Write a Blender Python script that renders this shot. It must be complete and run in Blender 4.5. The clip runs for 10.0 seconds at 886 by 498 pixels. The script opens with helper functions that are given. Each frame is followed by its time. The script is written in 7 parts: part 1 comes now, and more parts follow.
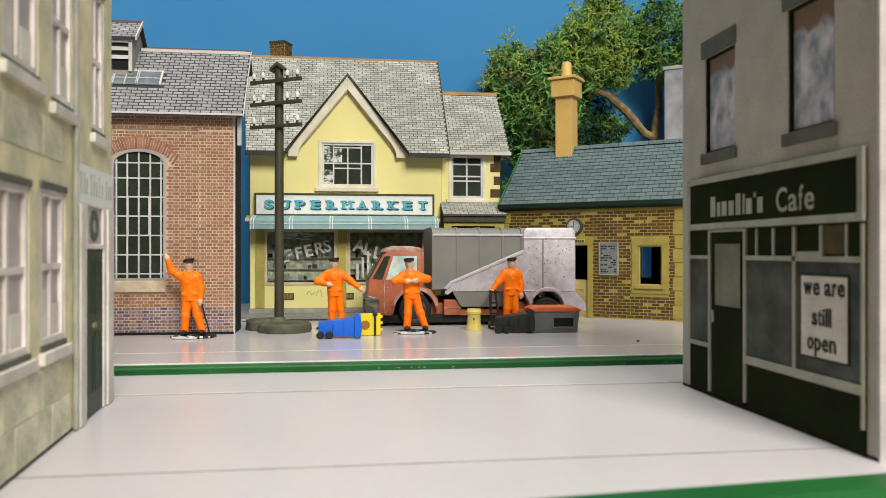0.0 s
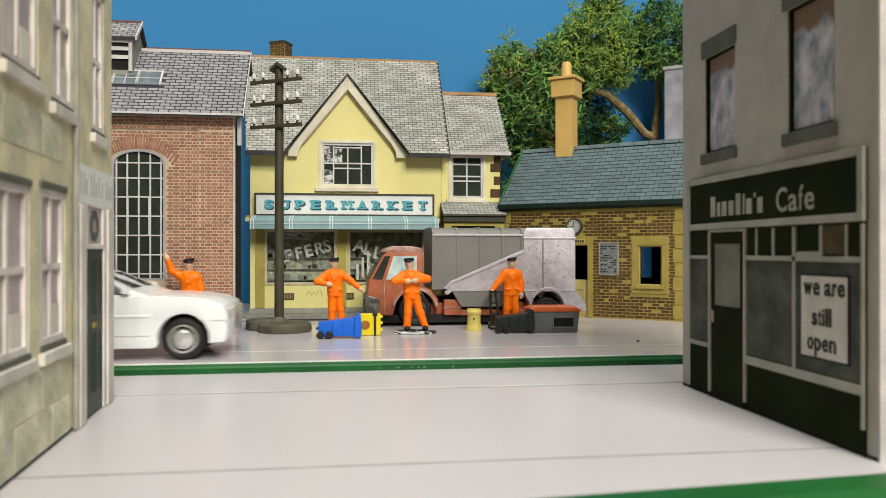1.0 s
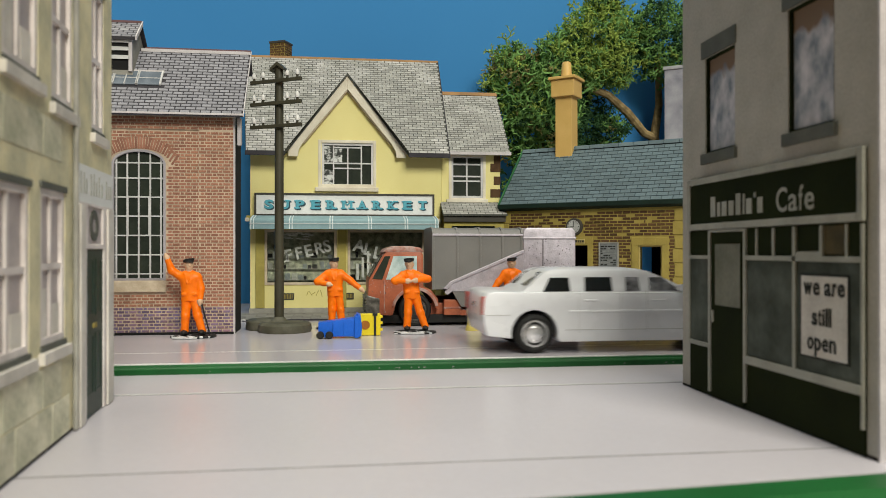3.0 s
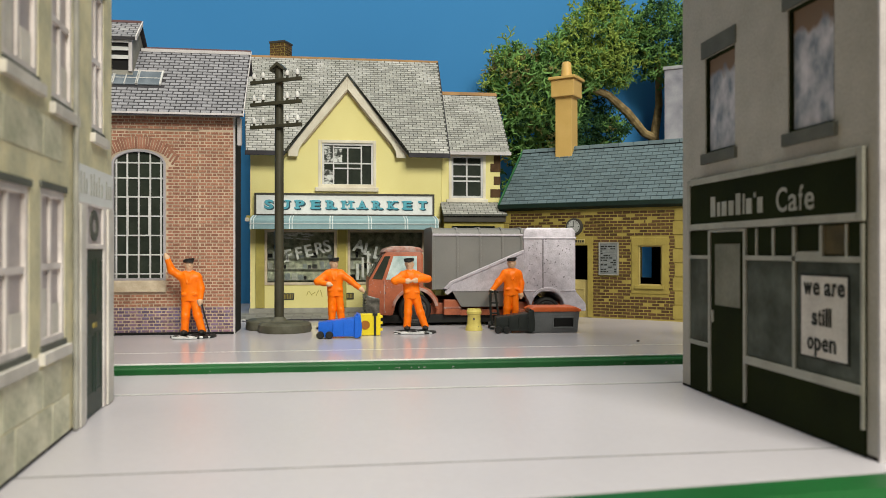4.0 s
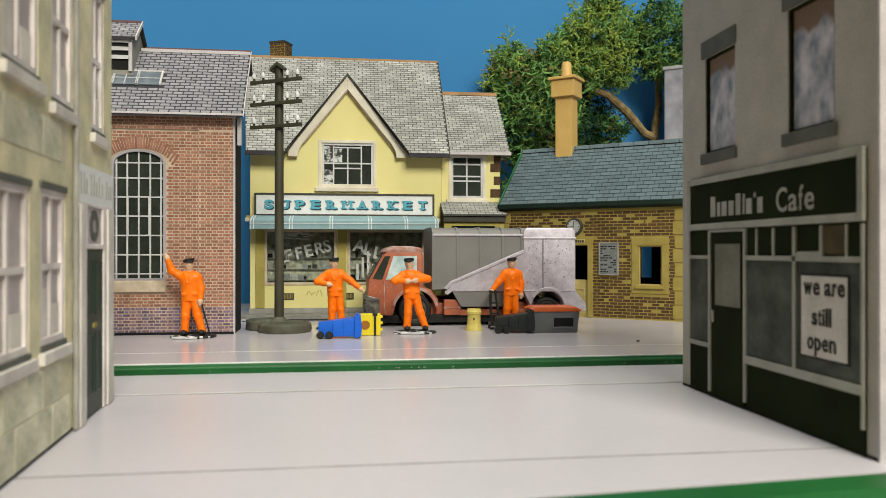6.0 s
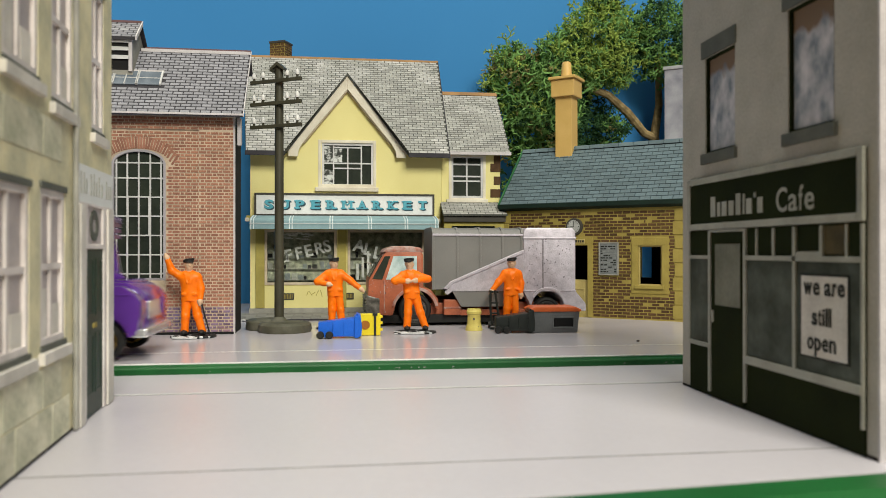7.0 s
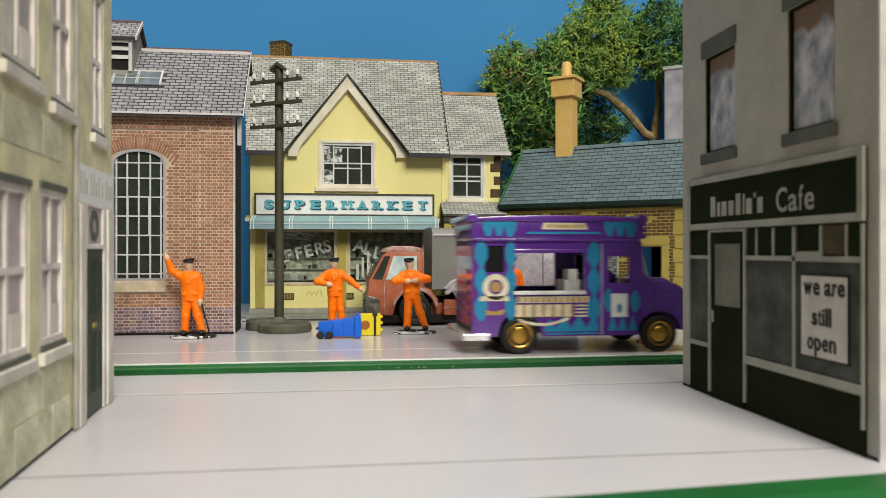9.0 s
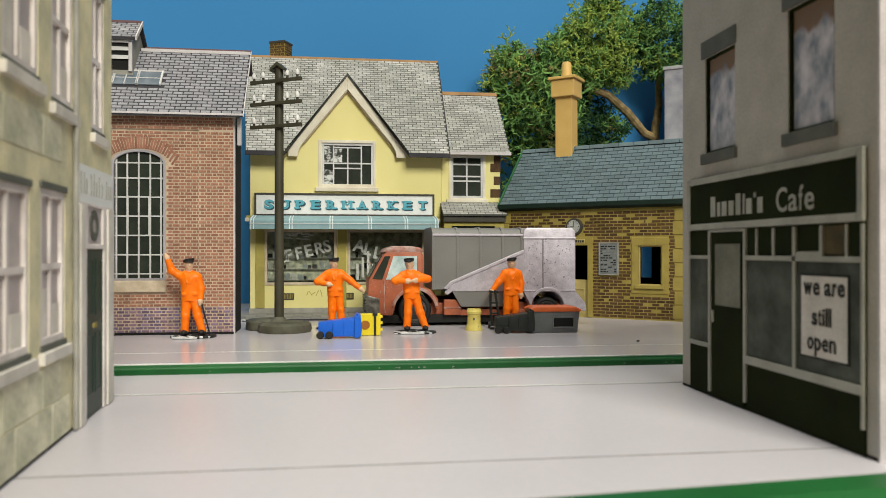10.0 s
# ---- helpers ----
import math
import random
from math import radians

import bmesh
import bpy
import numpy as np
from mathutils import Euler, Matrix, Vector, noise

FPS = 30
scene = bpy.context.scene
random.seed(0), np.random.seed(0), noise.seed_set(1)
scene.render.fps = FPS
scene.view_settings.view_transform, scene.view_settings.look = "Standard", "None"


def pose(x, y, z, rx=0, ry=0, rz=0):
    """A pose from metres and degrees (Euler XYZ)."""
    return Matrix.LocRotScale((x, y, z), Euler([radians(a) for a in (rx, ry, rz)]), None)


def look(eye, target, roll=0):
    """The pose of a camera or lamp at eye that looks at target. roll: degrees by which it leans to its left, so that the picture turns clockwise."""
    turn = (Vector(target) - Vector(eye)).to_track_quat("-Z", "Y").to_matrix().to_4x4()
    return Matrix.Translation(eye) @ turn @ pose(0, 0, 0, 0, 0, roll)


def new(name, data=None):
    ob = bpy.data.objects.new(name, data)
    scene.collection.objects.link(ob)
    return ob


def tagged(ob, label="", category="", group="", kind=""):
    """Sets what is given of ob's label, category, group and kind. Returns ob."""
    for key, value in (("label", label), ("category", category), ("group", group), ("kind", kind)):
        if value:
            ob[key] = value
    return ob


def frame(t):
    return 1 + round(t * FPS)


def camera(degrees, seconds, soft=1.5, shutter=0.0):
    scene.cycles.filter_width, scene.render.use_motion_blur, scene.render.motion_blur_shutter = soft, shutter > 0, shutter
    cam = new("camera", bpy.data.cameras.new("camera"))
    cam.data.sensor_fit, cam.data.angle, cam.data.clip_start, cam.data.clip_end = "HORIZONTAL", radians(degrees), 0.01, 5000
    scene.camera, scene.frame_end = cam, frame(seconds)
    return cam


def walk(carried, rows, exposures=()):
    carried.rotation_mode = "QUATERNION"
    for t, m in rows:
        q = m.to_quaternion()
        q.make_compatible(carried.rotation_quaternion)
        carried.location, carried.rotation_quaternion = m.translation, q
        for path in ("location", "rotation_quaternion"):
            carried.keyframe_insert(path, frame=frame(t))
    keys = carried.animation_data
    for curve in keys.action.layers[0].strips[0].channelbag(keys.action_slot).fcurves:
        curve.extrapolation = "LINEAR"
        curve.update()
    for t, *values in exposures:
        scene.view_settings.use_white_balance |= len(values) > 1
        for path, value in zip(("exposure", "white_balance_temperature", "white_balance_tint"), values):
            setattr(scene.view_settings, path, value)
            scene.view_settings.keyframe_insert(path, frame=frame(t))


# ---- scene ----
MM = 0.001
cam = camera(60.85, 10.0, soft=0.5, shutter=0.5)
EYE = (0.0, 0.0, 0.0254)
AIM = (math.sin(radians(7.5)), math.cos(radians(7.5)), 0.0254 + 0.0015)
walk(cam, [(0.0, look(EYE, AIM)), (10.0, look(EYE, AIM))],
     exposures=[(0.0, 0.17), (0.6, 0.14), (1.2, 0.07), (1.6, 0.0), (2.1, -0.09), (2.6, -0.18), (3.1, -0.12), (3.8, 0.0), (4.6, 0.03), (7.2, 0.03), (10.0, 0.03)])
cam.data.dof.use_dof = True
cam.data.dof.focus_distance = 0.27
cam.data.dof.aperture_fstop = 43

# ---- light: a room lit by one broad ceiling fitting and an unseen frontal lamp ----
world = bpy.data.worlds.new("room_air")
world.use_nodes = True
world.node_tree.nodes["Background"].inputs[0].default_value = (0.9, 0.95, 1.0, 1)
world.node_tree.nodes["Background"].inputs[1].default_value = 0.35
scene.world = world


def area_lamp(name, eye, target, size, watts, colour):
    data = bpy.data.lights.new(name, "AREA")
    data.shape, data.size, data.size_y = "RECTANGLE", size[0], size[1]
    data.energy, data.color = watts, colour
    ob = new(name, data)
    ob.matrix_world = look(eye, target)
    return ob


area_lamp("ceiling_lamp", (-0.04, 0.05, 1.18), (0.03, 0.25, 0.0), (0.6, 0.4), 8.0, (1.0, 0.97, 0.845))
area_lamp("room_lamp", (0.23, -0.66, 0.645), (-0.02, 0.28, 0.02), (0.42, 0.38), 12.6, (1.0, 0.97, 0.845))


# ---- materials ----
def material(name, colour, rough=0.6, metal=0.0, second=None, grain=0.4, blotch=6.0, mix=0.5, bump=0.15, random_by="", spread=0.25, coat=0.0, spec=0.25, speck=0.22):
    """Two scales of variation, sizes in millimetres: grain (fine) and blotch (broad)."""
    m = bpy.data.materials.new(name)
    m.use_nodes = True
    nt = m.node_tree
    n, l = nt.nodes, nt.links
    b = n["Principled BSDF"]
    b.inputs["Roughness"].default_value = rough
    b.inputs["Metallic"].default_value = metal
    b.inputs["Specular IOR Level"].default_value = spec
    b.inputs["Coat Weight"].default_value = coat
    b.inputs["Coat Roughness"].default_value = 0.08
    tc = n.new("ShaderNodeTexCoord")
    big = n.new("ShaderNodeTexNoise")
    big.inputs["Scale"].default_value = 1000.0 / blotch
    big.inputs["Detail"].default_value = 4.0
    fine = n.new("ShaderNodeTexNoise")
    fine.inputs["Scale"].default_value = 1000.0 / grain
    fine.inputs["Detail"].default_value = 3.0
    l.new(tc.outputs["Object"], big.inputs["Vector"])
    l.new(tc.outputs["Object"], fine.inputs["Vector"])
    second = second or tuple(c * 0.72 for c in colour)
    ramp = n.new("ShaderNodeValToRGB")
    ramp.color_ramp.elements[0].position, ramp.color_ramp.elements[1].position = 0.5 - 0.32 * mix, 0.5 + 0.32 * mix
    ramp.color_ramp.elements[0].color, ramp.color_ramp.elements[1].color = (*second, 1), (*colour, 1)
    l.new(big.outputs["Fac"], ramp.inputs["Fac"])
    fm = n.new("ShaderNodeMixRGB")
    fm.blend_type = "OVERLAY"
    fm.inputs["Fac"].default_value = speck
    l.new(ramp.outputs["Color"], fm.inputs["Color1"])
    l.new(fine.outputs["Fac"], fm.inputs["Color2"])
    out = fm.outputs["Color"]
    if random_by:
        if random_by == "island":
            rnd = n.new("ShaderNodeNewGeometry").outputs["Random Per Island"]
        else:
            rnd = n.new("ShaderNodeObjectInfo").outputs["Random"]
        rng = n.new("ShaderNodeMapRange")
        rng.inputs["To Min"].default_value, rng.inputs["To Max"].default_value = 1 - spread, 1 + spread
        l.new(rnd, rng.inputs["Value"])
        hsv = n.new("ShaderNodeHueSaturation")
        l.new(out, hsv.inputs["Color"])
        l.new(rng.outputs["Result"], hsv.inputs["Value"])
        out = hsv.outputs["Color"]
    l.new(out, b.inputs["Base Color"])
    rr = n.new("ShaderNodeMapRange")
    rr.inputs["To Min"].default_value, rr.inputs["To Max"].default_value = max(0.03, rough - 0.09), min(1.0, rough + 0.09)
    l.new(big.outputs["Fac"], rr.inputs["Value"])
    l.new(rr.outputs["Result"], b.inputs["Roughness"])
    if bump:
        bp = n.new("ShaderNodeBump")
        bp.inputs["Strength"].default_value = bump
        bp.inputs["Distance"].default_value = 0.0002
        l.new(fine.outputs["Fac"], bp.inputs["Height"])
        l.new(bp.outputs["Normal"], b.inputs["Normal"])
    return m


def glass(name, tint=(0.9, 0.95, 0.95)):
    m = bpy.data.materials.new(name)
    m.use_nodes = True
    b = m.node_tree.nodes["Principled BSDF"]
    b.inputs["Base Color"].default_value = (*tint, 1)
    b.inputs["Roughness"].default_value = 0.05
    b.inputs["Transmission Weight"].default_value = 1.0
    b.inputs["IOR"].default_value = 1.02
    return m


BRICK_RED = dict(colour=(0.37, 0.175, 0.11), second=(0.28, 0.13, 0.09), rough=0.75, blotch=5, grain=0.25)
M = {
    "board": material("board_grey", (0.50, 0.472, 0.505), 0.2, second=(0.465, 0.44, 0.475), blotch=45, grain=0.9, bump=0.0, mix=1.2, spec=0.5, speck=0.05),
    "board_worn": material("worn_board_grey", (0.545, 0.515, 0.55), 0.33, second=(0.505, 0.478, 0.515), blotch=38, grain=0.9, bump=0.02, mix=1.2, spec=0.5, speck=0.06),
    "green_edge": material("green_edging", (0.011, 0.10, 0.024), 0.4, second=(0.007, 0.055, 0.014), blotch=18, bump=0.12, spec=0.22),
    "lip_and_highlight": material("pale_lip_and_highlight", (0.74, 0.74, 0.73), 0.4, blotch=15),
    "table": material("table_wood", (0.30, 0.20, 0.11), 0.5, blotch=30, grain=3),
    "blue": material("blue_card", (0.035, 0.20, 0.46), 0.75, second=(0.045, 0.23, 0.51), blotch=260, grain=30, bump=0.0, speck=0.0),
    "plaster": material("room_plaster", (0.50, 0.49, 0.46), 0.9, blotch=200, grain=5),
    "seam_dark": material("board_seam", (0.30, 0.285, 0.285), 0.6),
    "black": material("black_shadow_gap", (0.008, 0.008, 0.008), 0.7),
    # near-black: the shade of hollow insides and the side wall, put into colour
    "interior": material("painted_shade_card", (0.012, 0.012, 0.011), 0.9),
    "mortar_red": material("pale_mortar", (0.57, 0.45, 0.335), 0.85, blotch=4, grain=0.3),
    "brick": material("red_brick", random_by="object", spread=0.2, **BRICK_RED),
    "brick_isl": material("red_brick_joined", random_by="island", spread=0.2, **BRICK_RED),
    "brick_blue": material("blue_brick", (0.16, 0.125, 0.215), 0.7, second=(0.22, 0.13, 0.15), blotch=3, random_by="island", spread=0.35),
    "brick_arch": material("arch_brick", (0.36, 0.17, 0.115), 0.75, blotch=3, random_by="object", spread=0.22),
    "stone_sill": material("buff_stone", (0.62, 0.53, 0.40), 0.8, second=(0.48, 0.39, 0.28), blotch=2.5, grain=0.3, bump=0.3),
    "card_edge": material("white_card_edge", (0.62, 0.59, 0.60), 0.7, blotch=8),
    "frame_grey": material("grey_window_paint", (0.42, 0.40, 0.43), 0.6, blotch=10),
    "bar_white": material("glazing_bar_paint", (0.66, 0.66, 0.66), 0.55, blotch=10),
    "sky_pane": material("skylight_glass", (0.17, 0.20, 0.235), 0.5, second=(0.10, 0.125, 0.155), blotch=4, bump=0.02, spec=0.1),
    "dark_pane": material("dark_glazing", (0.016, 0.021, 0.017), 0.22, second=(0.040, 0.048, 0.036), blotch=5, grain=0.7, mix=0.8, bump=0.05),
    "slate": material("grey_slate", (0.33, 0.33, 0.35), 0.75, second=(0.24, 0.24, 0.27), blotch=5, grain=0.3, random_by="object", spread=0.16),
    "slate_isl": material("grey_slate_joined", (0.33, 0.33, 0.35), 0.75, second=(0.24, 0.24, 0.27), blotch=5, grain=0.3, random_by="island", spread=0.16),
    "slate_gap": material("slate_gap", (0.05, 0.048, 0.056), 0.85, blotch=6),
    "slate_warm": material("pale_slate", (0.43, 0.425, 0.41), 0.75, second=(0.275, 0.278, 0.255), blotch=7, grain=0.3, random_by="object", spread=0.2),
    "slate_warm_isl": material("pale_slate_joined", (0.43, 0.425, 0.41), 0.75, second=(0.275, 0.278, 0.255), blotch=7, grain=0.3, random_by="island", spread=0.2),
    "slate_warm_gap": material("pale_slate_gap", (0.075, 0.078, 0.068), 0.85, blotch=6),
    "slate_blue": material("blue_slate", (0.118, 0.165, 0.18), 0.55, second=(0.09, 0.128, 0.143), blotch=6, grain=0.4, random_by="object", spread=0.16),
    "slate_blue_isl": material("blue_slate_joined", (0.118, 0.165, 0.18), 0.55, second=(0.09, 0.128, 0.143), blotch=6, grain=0.4, random_by="island", spread=0.16),
    "slate_blue_gap": material("blue_slate_gap", (0.05, 0.07, 0.08), 0.8, blotch=6),
    "ridge_red": material("red_ridge_tile", (0.115, 0.06, 0.062), 0.75, blotch=4),
    "ridge_tan": material("tan_ridge_tile", (0.33, 0.19, 0.085), 0.75, blotch=4),
    "yellow": material("yellow_render", (0.78, 0.72, 0.33), 0.75, second=(0.73, 0.65, 0.27), blotch=14, grain=0.3, mix=0.8),
    "olive": material("olive_pilaster", (0.45, 0.38, 0.10), 0.7, blotch=10),
    "cream": material("cream_moulding", (0.74, 0.70, 0.58), 0.65, second=(0.60, 0.55, 0.44), blotch=7),
    "paving": material("grey_paving", (0.23, 0.225, 0.205), 0.8, second=(0.15, 0.148, 0.135), blotch=4, grain=0.4, random_by="object", spread=0.14),
    "base_white": material("white_scuffs", (0.60, 0.61, 0.62), 0.6, blotch=3),
    "plinth": material("grey_plinth", (0.36, 0.35, 0.31), 0.8, blotch=5),
    "teal": material("teal_awning_card", (0.235, 0.36, 0.39), 0.6, second=(0.19, 0.30, 0.33), blotch=12),
    "pale_teal": material("pale_stripe", (0.68, 0.76, 0.77), 0.6, blotch=8),
    "sign_white": material("sign_white", (0.76, 0.77, 0.76), 0.55, second=(0.70, 0.71, 0.70), blotch=12),
    "sign_blue": material("sign_blue", (0.11, 0.42, 0.53), 0.5, blotch=5),
    "sign_dark": material("sign_shadow", (0.05, 0.10, 0.13), 0.5, blotch=5),
    "frame_dark": material("dark_sign_frame", (0.065, 0.06, 0.05), 0.6, blotch=5),
    "shop_print": material("printed_shop_shelves", (0.50, 0.49, 0.37), 0.7, second=(0.11, 0.115, 0.08), blotch=2.2, grain=0.5, mix=0.7),
    "whitewash_glint": material("whitewash_writing_and_glint", (0.66, 0.68, 0.64), 0.8, second=(0.30, 0.31, 0.29), blotch=1.6, mix=0.9),
    "ochre": material("station_stone", (0.36, 0.285, 0.072), 0.75, second=(0.29, 0.225, 0.055), blotch=5, grain=0.3),
    "brick_brown": material("brown_brick", (0.07, 0.037, 0.016), 0.75, second=(0.105, 0.058, 0.024), blotch=3, random_by="object", spread=0.28),
    "brick_brown_isl": material("brown_brick_joined", (0.07, 0.037, 0.016), 0.75, second=(0.105, 0.058, 0.024), blotch=3, random_by="island", spread=0.28),
    "dark_green": material("dark_green_gutter", (0.013, 0.03, 0.022), 0.5, blotch=8),
    "green_trim": material("green_verge", (0.035, 0.15, 0.055), 0.5, blotch=8),
    "chimney_tan": material("tan_plastic", (0.62, 0.41, 0.14), 0.45, second=(0.57, 0.37, 0.115), blotch=8, bump=0.03, speck=0.06),
    "door_ochre": material("door_ochre", (0.52, 0.42, 0.16), 0.6, blotch=8),
    "notice": material("notice_grey", (0.23, 0.25, 0.25), 0.6, second=(0.14, 0.15, 0.15), blotch=1.3, mix=0.9),
    "print_dim": material("dim_print", (0.27, 0.285, 0.285), 0.7, blotch=2),
    "print_grey": material("pale_print", (0.44, 0.45, 0.44), 0.7, blotch=2),
    "cafe_wall": material("grey_render_print", (0.47, 0.445, 0.39), 0.85, second=(0.36, 0.345, 0.295), blotch=7, grain=0.5, mix=0.8),
    "cafe_black": material("cafe_black_paint", (0.016, 0.022, 0.006), 0.75, second=(0.010, 0.014, 0.004), blotch=12, spec=0.06),
    "cafe_trim": material("cafe_grey_trim", (0.38, 0.375, 0.32), 0.6, second=(0.28, 0.28, 0.235), blotch=6),
    "cafe_stone": material("cafe_lintel", (0.125, 0.13, 0.11), 0.75, blotch=6),
    "cafe_pane": material("cloudy_pane", (0.105, 0.122, 0.10), 0.5, second=(0.016, 0.021, 0.012), blotch=6, grain=0.8, mix=0.8, spec=0.12),
    "door_glass": material("dusty_door_glass", (0.20, 0.20, 0.155), 0.6, second=(0.13, 0.135, 0.10), blotch=8, grain=0.8, spec=0.15),
    "reflection": material("mottled_reflection", (0.62, 0.64, 0.62), 0.3, second=(0.05, 0.055, 0.05), blotch=1.7, grain=0.4, mix=0.22),
    "cafe_rust": material("rusty_pelmet", (0.10, 0.075, 0.03), 0.7, second=(0.05, 0.04, 0.015), blotch=4),
    "paper": material("white_paper", (0.70, 0.66, 0.59), 0.8, blotch=8),
    "ink": material("black_ink", (0.02, 0.022, 0.018), 0.7),
    "globe_stone": material("mossy_stone_print", (0.80, 0.75, 0.58), 0.85, second=(0.35, 0.36, 0.25), blotch=6.5, grain=0.8, mix=0.7, random_by="object", spread=0.12),
    "globe_band": material("plain_stone_print", (0.76, 0.69, 0.45), 0.85, second=(0.48, 0.46, 0.32), blotch=7, grain=0.8),
    "globe_frame": material("pink_grey_frame", (0.78, 0.72, 0.69), 0.7, second=(0.56, 0.51, 0.49), blotch=8),
    "globe_pane": material("pink_grey_pane", (0.52, 0.46, 0.45), 0.6, second=(0.36, 0.32, 0.325), blotch=4, mix=0.7),
    "globe_sill": material("pale_sill", (0.70, 0.66, 0.60), 0.7, blotch=7),
    "globe_door": material("bottle_green_door", (0.028, 0.05, 0.036), 0.45, blotch=9),
}


def curtain_material():
    """A drawn curtain: rusty at the head, streaked grey below."""
    m = bpy.data.materials.new("streaked_curtain_print")
    m.use_nodes = True
    n, l = m.node_tree.nodes, m.node_tree.links
    tc, sep = n.new("ShaderNodeTexCoord"), n.new("ShaderNodeSeparateXYZ")
    l.new(tc.outputs["Generated"], sep.inputs["Vector"])
    mp = n.new("ShaderNodeMapping")
    mp.inputs["Scale"].default_value = (420, 420, 260)
    l.new(tc.outputs["Object"], mp.inputs["Vector"])
    streak = n.new("ShaderNodeTexNoise")
    streak.inputs["Scale"].default_value, streak.inputs["Detail"].default_value = 1.0, 6.0
    l.new(mp.outputs["Vector"], streak.inputs["Vector"])
    grey = n.new("ShaderNodeValToRGB")
    grey.color_ramp.elements[0].position, grey.color_ramp.elements[1].position = 0.32, 0.68
    grey.color_ramp.elements[0].color, grey.color_ramp.elements[1].color = (0.20, 0.235, 0.275, 1), (0.66, 0.635, 0.66, 1)
    l.new(streak.outputs["Fac"], grey.inputs["Fac"])
    add = n.new("ShaderNodeMath")
    add.operation = "MULTIPLY_ADD"
    add.inputs[1].default_value = 0.35
    l.new(streak.outputs["Fac"], add.inputs[0])
    l.new(sep.outputs["Z"], add.inputs[2])
    band = n.new("ShaderNodeValToRGB")
    band.color_ramp.elements[0].position, band.color_ramp.elements[1].position = 0.94, 1.2
    l.new(add.outputs["Value"], band.inputs["Fac"])
    mix = n.new("ShaderNodeMixRGB")
    mix.inputs["Color2"].default_value = (0.24, 0.165, 0.11, 1)
    l.new(band.outputs["Color"], mix.inputs["Fac"])
    l.new(grey.outputs["Color"], mix.inputs["Color1"])
    l.new(mix.outputs["Color"], n["Principled BSDF"].inputs["Base Color"])
    n["Principled BSDF"].inputs["Roughness"].default_value = 0.7
    n["Principled BSDF"].inputs["Specular IOR Level"].default_value = 0.15
    return m


M["cafe_curtain"] = curtain_material()


